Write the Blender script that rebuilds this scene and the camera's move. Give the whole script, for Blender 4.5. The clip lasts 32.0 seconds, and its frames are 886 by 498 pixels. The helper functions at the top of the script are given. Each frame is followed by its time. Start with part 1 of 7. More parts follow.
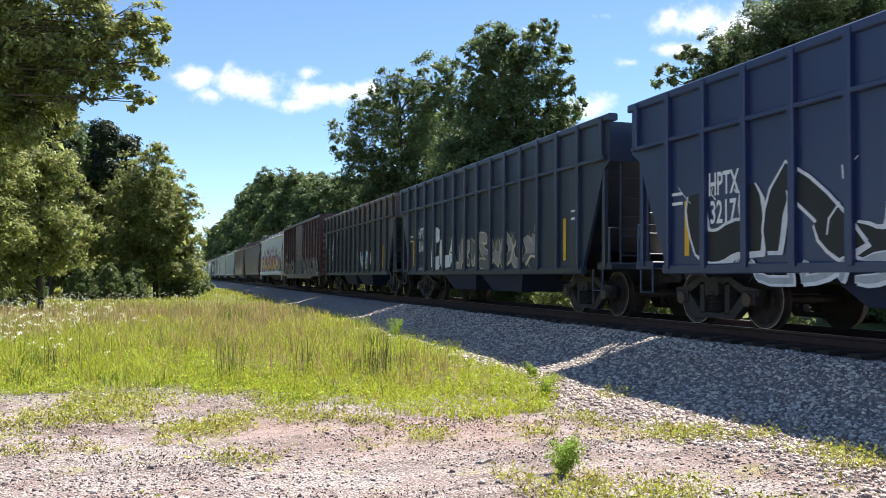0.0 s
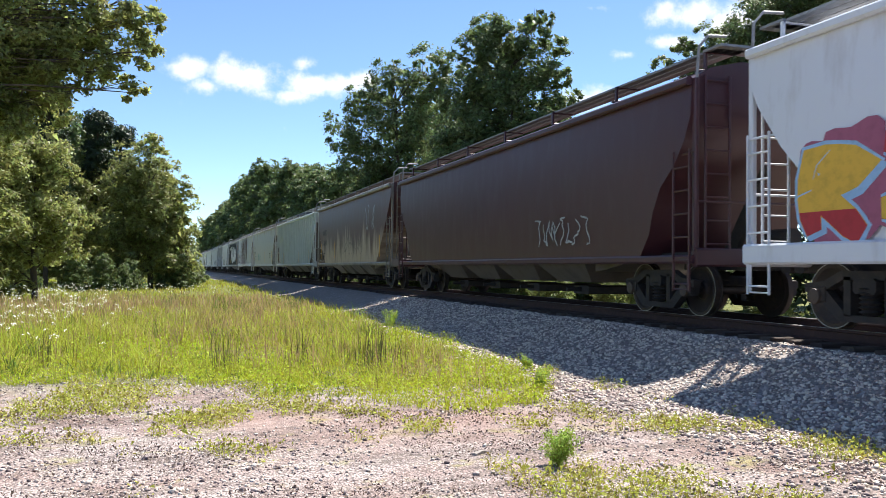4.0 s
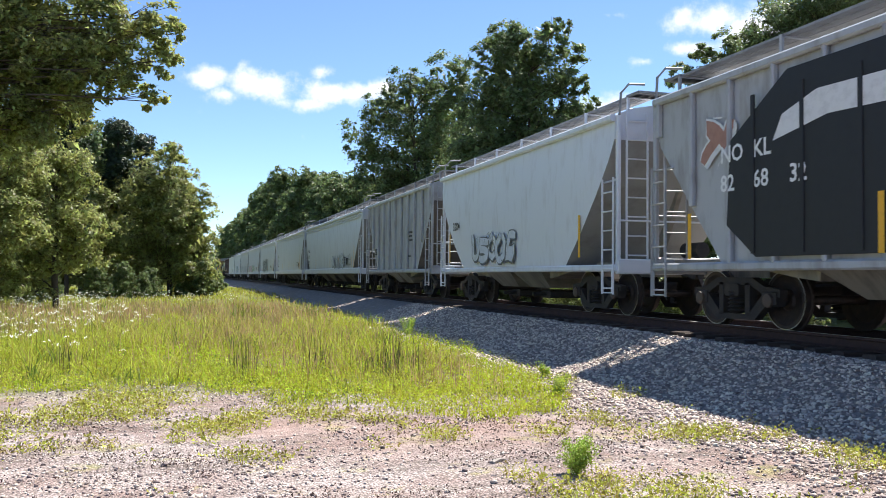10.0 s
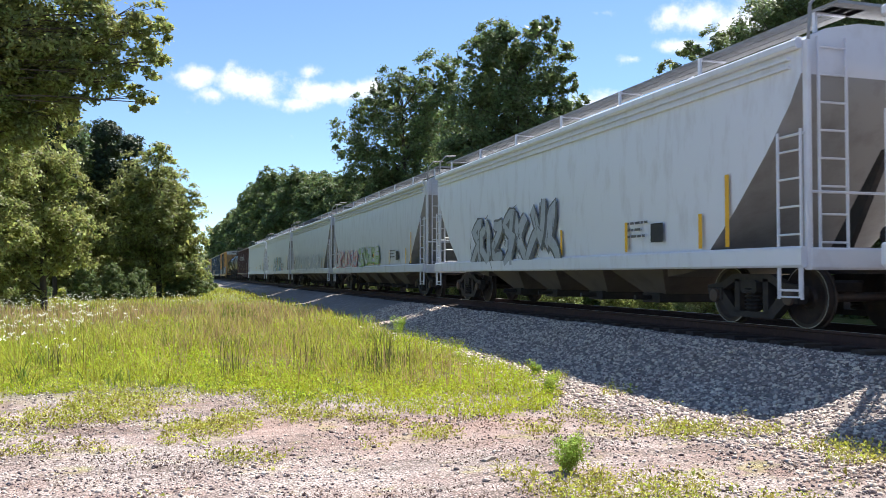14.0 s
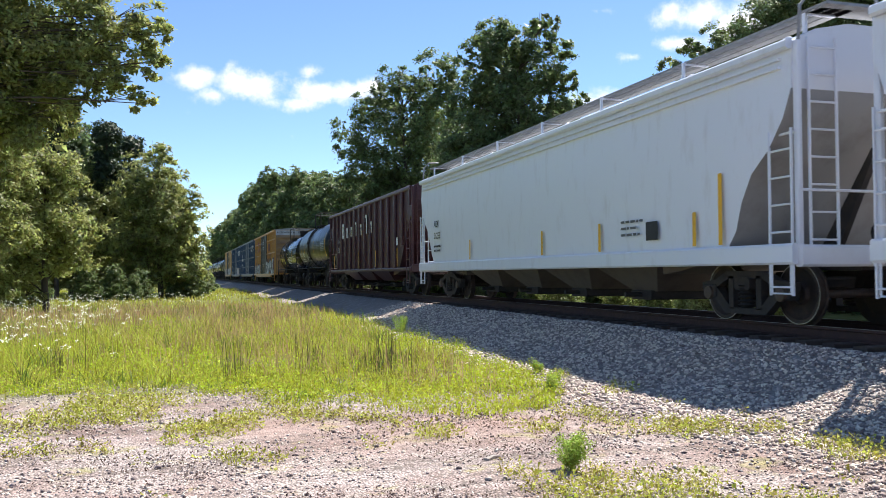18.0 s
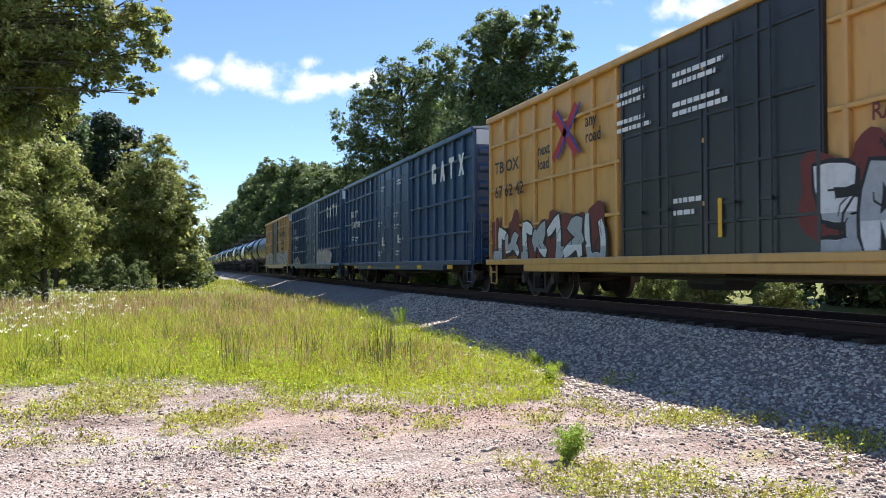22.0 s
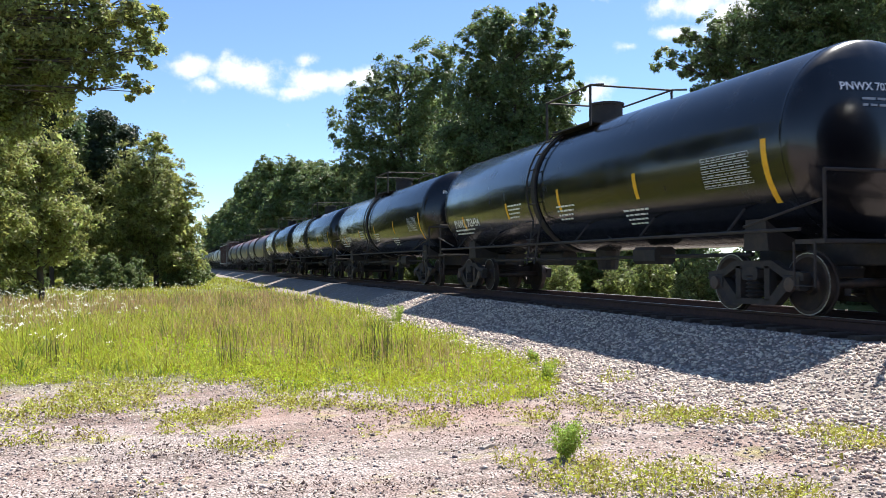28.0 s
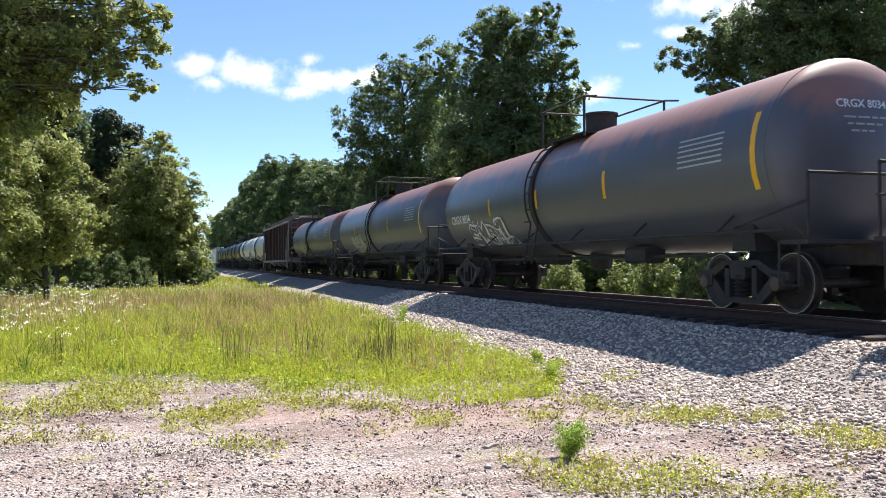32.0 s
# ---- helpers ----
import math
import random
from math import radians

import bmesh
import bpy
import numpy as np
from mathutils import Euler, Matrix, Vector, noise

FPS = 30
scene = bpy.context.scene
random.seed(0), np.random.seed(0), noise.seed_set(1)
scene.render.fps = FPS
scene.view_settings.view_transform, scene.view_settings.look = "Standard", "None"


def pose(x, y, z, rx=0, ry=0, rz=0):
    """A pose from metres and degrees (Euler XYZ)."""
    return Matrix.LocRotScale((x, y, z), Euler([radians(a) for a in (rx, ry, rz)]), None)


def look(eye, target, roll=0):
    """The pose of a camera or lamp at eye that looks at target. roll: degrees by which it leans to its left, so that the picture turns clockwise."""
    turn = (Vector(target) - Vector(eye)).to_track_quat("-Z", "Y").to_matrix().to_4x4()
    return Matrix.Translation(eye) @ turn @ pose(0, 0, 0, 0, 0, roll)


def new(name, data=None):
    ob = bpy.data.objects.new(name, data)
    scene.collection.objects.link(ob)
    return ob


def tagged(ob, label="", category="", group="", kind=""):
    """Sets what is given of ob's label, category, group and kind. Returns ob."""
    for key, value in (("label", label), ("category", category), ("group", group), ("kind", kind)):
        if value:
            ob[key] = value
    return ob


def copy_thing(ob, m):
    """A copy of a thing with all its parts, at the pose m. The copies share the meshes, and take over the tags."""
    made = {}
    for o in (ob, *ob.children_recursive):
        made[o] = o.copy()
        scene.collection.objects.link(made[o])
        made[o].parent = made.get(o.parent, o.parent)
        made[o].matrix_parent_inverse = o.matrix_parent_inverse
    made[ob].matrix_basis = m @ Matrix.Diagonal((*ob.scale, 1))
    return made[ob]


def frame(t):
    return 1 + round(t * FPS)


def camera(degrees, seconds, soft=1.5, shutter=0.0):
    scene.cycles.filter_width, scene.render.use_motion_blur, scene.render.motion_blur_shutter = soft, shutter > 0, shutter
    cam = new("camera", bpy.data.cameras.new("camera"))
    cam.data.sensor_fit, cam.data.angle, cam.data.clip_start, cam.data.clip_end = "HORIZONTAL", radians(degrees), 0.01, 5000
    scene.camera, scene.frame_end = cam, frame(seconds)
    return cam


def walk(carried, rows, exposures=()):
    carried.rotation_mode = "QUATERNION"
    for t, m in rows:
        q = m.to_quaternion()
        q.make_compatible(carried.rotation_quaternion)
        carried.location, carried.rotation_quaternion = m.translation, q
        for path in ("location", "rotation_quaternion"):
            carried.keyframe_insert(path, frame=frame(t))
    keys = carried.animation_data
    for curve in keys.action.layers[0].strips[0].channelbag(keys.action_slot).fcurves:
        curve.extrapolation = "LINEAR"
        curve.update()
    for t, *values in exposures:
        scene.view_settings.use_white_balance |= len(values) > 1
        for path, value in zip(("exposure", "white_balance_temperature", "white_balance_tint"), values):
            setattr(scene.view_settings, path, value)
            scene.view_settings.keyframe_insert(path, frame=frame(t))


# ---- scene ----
import colorsys
from itertools import product

# ---------------------------------------------------------------- plan
# x: across the track to the right, y: along the track, z: up; the camera stands at x = y = 0
SPEED = 18.1          # m/s, the train comes towards -y
TRACK_X, RAIL_Z = 9.55, 0.73
EYE = (0.0, 0.0, 1.5)

cam = camera(54.6, 32.0, soft=0.75, shutter=0.05)
# seconds, degrees to the right of the track, up, roll
PATH = [
    (0, 17.48, 1.89, 0.38), (0.5, 17.39, 1.92, 0.32), (1, 17.42, 1.92, 0.34), (1.5, 17.50, 1.88, 0.38), (2, 17.55, 1.82, 0.39),
    (2.5, 17.59, 1.72, 0.44), (3, 17.61, 1.63, 0.47), (3.5, 17.69, 1.49, 0.49), (4, 17.80, 1.35, 0.54), (4.5, 17.92, 1.23, 0.62),
    (5, 17.98, 1.11, 0.65), (5.5, 17.89, 0.99, 0.59), (6, 17.71, 0.86, 0.47), (6.5, 17.50, 0.78, 0.42), (7, 17.29, 0.76, 0.38),
    (7.5, 17.11, 0.83, 0.38), (8, 16.97, 1.00, 0.39), (8.5, 16.89, 1.21, 0.42), (9, 16.81, 1.45, 0.48), (9.5, 16.73, 1.68, 0.52),
    (10, 16.63, 1.84, 0.52), (10.5, 16.51, 1.94, 0.44), (11, 16.40, 1.97, 0.28), (11.5, 16.33, 1.98, 0.15), (12, 16.38, 2.02, 0.13),
    (12.5, 16.60, 2.05, 0.21), (13, 16.87, 2.03, 0.24), (13.5, 17.12, 1.94, 0.16), (14, 17.29, 1.76, 0.06), (14.5, 17.34, 1.54, -0.07),
    (15, 17.43, 1.42, -0.18), (15.5, 17.54, 1.45, -0.27), (16, 17.61, 1.56, -0.33), (16.5, 17.57, 1.68, -0.35), (17, 17.46, 1.80, -0.34),
    (17.5, 17.33, 1.80, -0.33), (18, 17.21, 1.70, -0.31), (18.5, 17.18, 1.52, -0.28), (19, 17.20, 1.36, -0.25), (19.5, 17.22, 1.25, -0.24),
    (20, 17.25, 1.19, -0.21), (20.5, 17.25, 1.17, -0.20), (21, 17.24, 1.16, -0.17), (21.5, 17.26, 1.15, -0.15), (22, 17.26, 1.14, -0.17),
    (22.5, 17.27, 1.09, -0.20), (23, 17.31, 1.03, -0.20), (23.5, 17.33, 0.97, -0.20), (24, 17.35, 0.93, -0.21), (24.5, 17.35, 0.93, -0.26),
    (25, 17.35, 0.94, -0.31), (25.5, 17.37, 0.94, -0.32), (26, 17.40, 0.96, -0.32), (26.5, 17.42, 0.99, -0.31), (27, 17.45, 1.02, -0.30),
    (27.5, 17.46, 1.02, -0.27), (28, 17.47, 0.99, -0.24), (28.5, 17.45, 0.95, -0.21), (29, 17.41, 0.94, -0.17), (29.5, 17.31, 0.94, -0.16),
    (30, 17.24, 0.96, -0.17), (30.5, 17.19, 1.00, -0.18), (31, 17.16, 1.00, -0.16), (31.5, 17.16, 0.97, -0.13), (32, 17.20, 0.94, -0.15),
]


def aim(yaw, up, roll):
    yaw, up = radians(yaw), radians(up)
    d = Vector((math.sin(yaw) * math.cos(up), math.cos(yaw) * math.cos(up), math.sin(up)))
    return look(EYE, Vector(EYE) + d * 10, roll)


walk(cam, [(t, aim(a, b, c)) for t, a, b, c in PATH])

# ---------------------------------------------------------------- light
SUN_DIR = Vector((0.515, 0.36, 1.0)).normalized()
scene.view_settings.exposure = 1.15


def build_world():
    world = bpy.data.worlds.new("sky")
    world.use_nodes = True
    scene.world = world
    nt = world.node_tree
    nt.nodes.clear()
    out = nt.nodes.new("ShaderNodeOutputWorld")
    bg = nt.nodes.new("ShaderNodeBackground")
    bg.inputs["Strength"].default_value = 0.093
    sky = nt.nodes.new("ShaderNodeTexSky")
    sky.sky_type = "NISHITA"
    sky.sun_disc = False
    sky.sun_elevation = math.asin(SUN_DIR.z)
    sky.sun_rotation = math.atan2(SUN_DIR.x, SUN_DIR.y)
    sky.air_density, sky.dust_density, sky.ozone_density = 0.75, 0.02, 5.0
    # small fair-weather clouds: soft ellipses in the directions of the seen ones, torn by noise
    co = nt.nodes.new("ShaderNodeTexCoord")
    n1 = nt.nodes.new("ShaderNodeTexNoise")
    n1.inputs["Scale"].default_value, n1.inputs["Detail"].default_value = 26.0, 9.0
    n1.inputs["Roughness"].default_value = 0.6
    nt.links.new(co.outputs["Generated"], n1.inputs["Vector"])
    mask = None
    # azimuth, elevation, half width, half height (degrees), strength
    for az, el, w, h, k in ((0.9, 12.6, 1.3, 0.75, 1.0), (2.0, 11.6, 0.9, 0.5, 0.8), (4.8, 12.3, 2.3, 0.9, 1.0), (9.3, 11.9, 2.6, 0.7, 1.0),
                            (8.7, 13.3, 1.2, 0.5, 0.6), (7.6, 11.2, 2.2, 0.5, 0.8), (12.6, 12.4, 1.0, 0.6, 0.9), (29.8, 13.9, 1.0, 0.4, 0.8), (27.2, 11.0, 1.3, 1.0, 1.0),
                            (34.0, 16.2, 2.0, 1.0, 1.0), (33.0, 14.6, 1.8, 0.5, 0.9), (36.5, 15.6, 2.0, 1.4, 1.0), (18.5, 17.6, 0.6, 0.25, 0.45), (27.5, 16.9, 1.4, 0.3, 0.4)):
        a, e = radians(az), radians(el)
        mp = nt.nodes.new("ShaderNodeMapping")
        mp.vector_type = "TEXTURE"
        mp.inputs["Location"].default_value = (math.sin(a) * math.cos(e), math.cos(a) * math.cos(e), math.sin(e))
        mp.inputs["Rotation"].default_value = (e, 0, -a)
        mp.inputs["Scale"].default_value = (radians(w), 1.0, radians(h))
        nt.links.new(co.outputs["Generated"], mp.inputs["Vector"])
        ln = nt.nodes.new("ShaderNodeVectorMath")
        ln.operation = "LENGTH"
        nt.links.new(mp.outputs["Vector"], ln.inputs[0])
        mr = nt.nodes.new("ShaderNodeMapRange")
        mr.inputs["From Min"].default_value, mr.inputs["From Max"].default_value = 1.9, 0.0
        mr.inputs["To Min"].default_value, mr.inputs["To Max"].default_value = 0.0, k
        nt.links.new(ln.outputs["Value"], mr.inputs["Value"])
        if mask is None:
            mask = mr.outputs["Result"]
        else:
            mx = nt.nodes.new("ShaderNodeMath")
            mx.operation = "MAXIMUM"
            nt.links.new(mask, mx.inputs[0])
            nt.links.new(mr.outputs["Result"], mx.inputs[1])
            mask = mx.outputs["Value"]
    ad = nt.nodes.new("ShaderNodeMath")
    ad.operation = "MULTIPLY_ADD"
    ad.inputs[1].default_value = 1.7
    nt.links.new(n1.outputs["Fac"], ad.inputs[0])
    nt.links.new(mask, ad.inputs[2])
    ed = nt.nodes.new("ShaderNodeMapRange")
    ed.interpolation_type = "SMOOTHSTEP"
    ed.inputs["From Min"].default_value, ed.inputs["From Max"].default_value = 1.18, 1.78
    nt.links.new(ad.outputs["Value"], ed.inputs["Value"])
    mix = nt.nodes.new("ShaderNodeMix")
    mix.data_type = "RGBA"
    mix.inputs["B"].default_value = (6.0, 6.1, 6.4, 1)
    nt.links.new(ed.outputs["Result"], mix.inputs["Factor"])
    nt.links.new(sky.outputs["Color"], mix.inputs["A"])
    nt.links.new(mix.outputs["Result"], bg.inputs["Color"])
    nt.links.new(bg.outputs["Background"], out.inputs["Surface"])
    sun = new("sun", bpy.data.lights.new("sun", "SUN"))
    sun.data.energy, sun.data.angle, sun.data.color = 4.9, radians(0.53), (1.0, 0.95, 0.88)
    sun.matrix_world = look(SUN_DIR * 100, (0, 0, 0))


build_world()


# ---------------------------------------------------------------- materials
MATS = {}


def surface(name, base, second=None, amount=0.4, scale=3.0, stretch=(1, 1, 1), rough=0.7, metal=0.0, bump=0.0, bump_scale=40.0,
            third=None, third_amount=0.0, third_scale=0.6, third_stretch=(1, 1, 1), vary=0.0, island=False, translucent=0.0, rough_vary=0.0, coat=0.0, third_rise=None, coat_rough=0.03):
    """A procedural material: base colour, a second colour in fine patches, a third in broad ones, relief, and a spread from piece to piece."""
    if name in MATS:
        return MATS[name]
    m = bpy.data.materials.new(name)
    m.use_nodes = True
    nt = m.node_tree
    b = nt.nodes["Principled BSDF"]
    b.inputs["Roughness"].default_value, b.inputs["Metallic"].default_value = rough, metal
    b.inputs["Coat Weight"].default_value = coat
    b.inputs["Coat Roughness"].default_value = coat_rough
    co = nt.nodes.new("ShaderNodeTexCoord")
    info = nt.nodes.new("ShaderNodeObjectInfo")
    shift = nt.nodes.new("ShaderNodeVectorMath")
    shift.operation = "MULTIPLY_ADD"
    shift.inputs[1].default_value = (7.0, 13.0, 5.0)
    nt.links.new(info.outputs["Random"], shift.inputs[0])
    nt.links.new(co.outputs["Object"], shift.inputs[2])

    def noise_of(sc, st, detail):
        mp = nt.nodes.new("ShaderNodeMapping")
        mp.inputs["Scale"].default_value = st
        nt.links.new(shift.outputs["Vector"], mp.inputs["Vector"])
        n = nt.nodes.new("ShaderNodeTexNoise")
        n.inputs["Scale"].default_value, n.inputs["Detail"].default_value, n.inputs["Roughness"].default_value = sc, detail, 0.62
        nt.links.new(mp.outputs["Vector"], n.inputs["Vector"])
        return n.outputs["Fac"]

    def blend(a, colour, fac, lo, hi, most):
        mr = nt.nodes.new("ShaderNodeMapRange")
        mr.inputs["From Min"].default_value, mr.inputs["From Max"].default_value = lo, hi
        mr.inputs["To Max"].default_value = most
        nt.links.new(fac, mr.inputs["Value"])
        mx = nt.nodes.new("ShaderNodeMix")
        mx.data_type = "RGBA"
        if isinstance(a, tuple):
            mx.inputs["A"].default_value = (*a, 1)
        else:
            nt.links.new(a, mx.inputs["A"])
        mx.inputs["B"].default_value = (*colour, 1)
        nt.links.new(mr.outputs["Result"], mx.inputs["Factor"])
        return mx.outputs["Result"]

    col = base
    if third:
        broad = noise_of(third_scale, third_stretch, 5)
        if third_rise:
            # the broad patches gather above (or below) a height
            sp = nt.nodes.new("ShaderNodeSeparateXYZ")
            nt.links.new(co.outputs["Object"], sp.inputs["Vector"])
            sl = nt.nodes.new("ShaderNodeMath")
            sl.operation = "MULTIPLY_ADD"
            sl.inputs[1].default_value, sl.inputs[2].default_value = third_rise[0], -third_rise[0] * third_rise[1]
            nt.links.new(sp.outputs["Z"], sl.inputs[0])
            ad = nt.nodes.new("ShaderNodeMath")
            ad.operation = "ADD"
            nt.links.new(sl.outputs["Value"], ad.inputs[0])
            nt.links.new(broad, ad.inputs[1])
            broad = ad.outputs["Value"]
        col = blend(col, third, broad, 0.62 - 0.3 * third_amount, 0.78 - 0.3 * third_amount, 0.95)
    fine = noise_of(scale, stretch, 8)
    if second:
        col = blend(col, second, fine, 0.62 - 0.35 * amount, 0.85 - 0.25 * amount, min(1.0, amount + 0.3))
    if vary:
        hv = nt.nodes.new("ShaderNodeHueSaturation")
        if island:
            rnd = nt.nodes.new("ShaderNodeNewGeometry").outputs["Random Per Island"]
        else:
            rnd = info.outputs["Random"]
        for sock, k, off in (("Value", 1.0, 0.0), ("Hue", 0.06, 0.0)):
            mr = nt.nodes.new("ShaderNodeMapRange")
            mid = 1.0 if sock == "Value" else 0.5
            mr.inputs["To Min"].default_value, mr.inputs["To Max"].default_value = mid - vary * k, mid + vary * k
            nt.links.new(rnd, mr.inputs["Value"])
            nt.links.new(mr.outputs["Result"], hv.inputs[sock])
        if isinstance(col, tuple):
            hv.inputs["Color"].default_value = (*col, 1)
        else:
            nt.links.new(col, hv.inputs["Color"])
        col = hv.outputs["Color"]
    if isinstance(col, tuple):
        b.inputs["Base Color"].default_value = (*col, 1)
    else:
        nt.links.new(col, b.inputs["Base Color"])
    if rough_vary:
        mr = nt.nodes.new("ShaderNodeMapRange")
        mr.inputs["From Min"].default_value, mr.inputs["From Max"].default_value = 0.35, 0.7
        mr.inputs["To Min"].default_value, mr.inputs["To Max"].default_value = rough, rough + rough_vary
        nt.links.new(fine, mr.inputs["Value"])
        nt.links.new(mr.outputs["Result"], b.inputs["Roughness"])
    if bump:
        bn = nt.nodes.new("ShaderNodeBump")
        bn.inputs["Strength"].default_value, bn.inputs["Distance"].default_value = bump, 0.02
        nt.links.new(noise_of(bump_scale, (1, 1, 1), 4), bn.inputs["Height"])
        nt.links.new(bn.outputs["Normal"], b.inputs["Normal"])
    if translucent:
        tr = nt.nodes.new("ShaderNodeBsdfTranslucent")
        if isinstance(col, tuple):
            tr.inputs["Color"].default_value = (*col, 1)
        else:
            nt.links.new(col, tr.inputs["Color"])
        ms = nt.nodes.new("ShaderNodeMixShader")
        ms.inputs["Fac"].default_value = translucent
        nt.links.new(b.outputs["BSDF"], ms.inputs[1])
        nt.links.new(tr.outputs["BSDF"], ms.inputs[2])
        nt.links.new(ms.outputs["Shader"], nt.nodes["Material Output"].inputs["Surface"])
    MATS[name] = m
    return m


def paint(name, base, dirt=(0.1, 0.07, 0.05), dirty=0.35, rough=0.5, rust=None, rusty=0.0, **more):
    """Weathered car paint: fine grime, and broad streaks that run down the sides."""
    return surface(name, base, dirt, dirty, 2.2, (0.6, 1.6, 0.5), rough, third=rust, third_amount=rusty, third_scale=0.9, third_stretch=(0.3, 1.5, 0.22),
                   bump=0.06, bump_scale=6.0, rough_vary=0.15, coat=0.5, coat_rough=0.3, **more)


STEEL_DARK = surface("underframe_grime", (0.026, 0.022, 0.021), (0.06, 0.044, 0.034), 0.4, 6, rough=0.75, bump=0.2)
WHEEL = surface("wheel_steel", (0.038, 0.029, 0.026), (0.09, 0.055, 0.04), 0.4, 9, rough=0.6, metal=0.3)
TREAD = surface("polished_tread", (0.36, 0.355, 0.35), (0.18, 0.165, 0.16), 0.4, 20, rough=0.45, metal=0.8)
GREY_STEEL = surface("galvanised_grating", (0.28, 0.28, 0.28), (0.16, 0.13, 0.11), 0.4, 5, rough=0.6, metal=0.2)
YELLOW = surface("yellow_reflector", (0.78, 0.42, 0.02), (0.5, 0.25, 0.03), 0.3, 8, rough=0.45)
WHITE_INK = surface("white_lettering", (0.78, 0.78, 0.78), (0.5, 0.5, 0.5), 0.25, 14, rough=0.6)
BLACK_INK = surface("black_lettering", (0.02, 0.02, 0.022), (0.08, 0.08, 0.08), 0.25, 14, rough=0.6)


# ---------------------------------------------------------------- mesh helpers
class Form:
    """Vertices and faces gathered into one mesh."""

    def __init__(self):
        self.v, self.f = [], []

    def add(self, verts, faces):
        n = len(self.v)
        self.v.extend(verts)
        self.f.extend(tuple(i + n for i in f) for f in faces)
        return self

    def box(self, x0, x1, y0, y1, z0, z1, c=0.0):
        """A block; c: chamfer of its long edges seen along its longest side."""
        dims = (x1 - x0, y1 - y0, z1 - z0)
        c = min(c, 0.45 * min(dims))
        if c <= 0:
            v = list(product((x0, x1), (y0, y1), (z0, z1)))
            return self.add(v, [(0, 1, 3, 2), (4, 6, 7, 5), (0, 4, 5, 1), (2, 3, 7, 6), (0, 2, 6, 4), (1, 5, 7, 3)])
        ax = dims.index(max(dims))
        lo, hi = (x0, y0, z0), (x1, y1, z1)
        o1, o2 = [i for i in range(3) if i != ax]
        a0, a1, b0, b1 = lo[o1], hi[o1], lo[o2], hi[o2]
        ring = [(a0 + c, b0), (a1 - c, b0), (a1, b0 + c), (a1, b1 - c), (a1 - c, b1), (a0 + c, b1), (a0, b1 - c), (a0, b0 + c)]
        v = []
        for e in (lo[ax], hi[ax]):
            for a, b in ring:
                p = [0, 0, 0]
                p[ax], p[o1], p[o2] = e, a, b
                v.append(tuple(p))
        f = [tuple(range(8))[::-1], tuple(range(8, 16))] + [(i, (i + 1) % 8, 8 + (i + 1) % 8, 8 + i) for i in range(8)]
        return self.add(v, f)

    def prism(self, poly, x0, x1):
        """A polygon of (y, z) carried from x0 to x1."""
        n = len(poly)
        v = [(x0, y, z) for y, z in poly] + [(x1, y, z) for y, z in poly]
        return self.add(v, [tuple(range(n)), tuple(range(2 * n - 1, n - 1, -1))] + [(i, n + i, n + (i + 1) % n, (i + 1) % n) for i in range(n)])

    def tube(self, pts, r, n=6, r1=None):
        """A round bar along points."""
        pts = [Vector(q) for q in pts]
        rings = []
        for i, q in enumerate(pts):
            d = (pts[min(i + 1, len(pts) - 1)] - pts[max(i - 1, 0)]).normalized()
            s = d.orthogonal().normalized()
            t = d.cross(s)
            rr = r if r1 is None else r + (r1 - r) * i / max(1, len(pts) - 1)
            rings.append([tuple(q + (s * math.cos(k * math.tau / n) + t * math.sin(k * math.tau / n)) * rr) for k in range(n)])
        v = [p for ring in rings for p in ring]
        f = [tuple(range(n))[::-1], tuple(range(len(v) - n, len(v)))]
        for i in range(len(rings) - 1):
            f += [(i * n + k, i * n + (k + 1) % n, (i + 1) * n + (k + 1) % n, (i + 1) * n + k) for k in range(n)]
        return self.add(v, f)

    def lathe(self, profile, centre, axis="x", n=24):
        """(along, radius) turned about an axis through centre."""
        v, f = [], []
        for a, r in profile:
            for k in range(n):
                c, s = math.cos(k * math.tau / n) * r, math.sin(k * math.tau / n) * r
                p = {"x": (a, c, s), "y": (c, a, s), "z": (c, s, a)}[axis]
                v.append(tuple(p[i] + centre[i] for i in range(3)))
        for i in range(len(profile) - 1):
            f += [(i * n + k, i * n + (k + 1) % n, (i + 1) * n + (k + 1) % n, (i + 1) * n + k) for k in range(n)]
        f += [tuple(range(n))[::-1], tuple(range(len(v) - n, len(v)))]
        return self.add(v, f)

    def mesh(self, name, material=None, smooth=None):
        me = bpy.data.meshes.new(name)
        me.from_pydata(self.v, [], self.f)
        bm = bmesh.new()
        bm.from_mesh(me)
        bmesh.ops.recalc_face_normals(bm, faces=bm.faces)
        bm.to_mesh(me)
        bm.free()
        if material:
            me.materials.append(material)
        if smooth is not None:
            me.shade_smooth()
            me.set_sharp_from_angle(angle=radians(smooth))
        return me


def array_mesh(name, verts, faces, material, smooth=False):
    """A mesh from arrays of vertices and of equal-sided faces."""
    me = bpy.data.meshes.new(name)
    verts, faces = np.asarray(verts, np.float32), np.asarray(faces, np.int32)
    n, k = faces.shape
    me.vertices.add(len(verts))
    me.vertices.foreach_set("co", verts.ravel())
    me.loops.add(n * k)
    me.loops.foreach_set("vertex_index", faces.ravel())
    me.polygons.add(n)
    me.polygons.foreach_set("loop_start", np.arange(0, n * k, k, dtype=np.int32))
    me.update(calc_edges=True)
    me.materials.append(material)
    if smooth:
        me.shade_smooth()
    return me


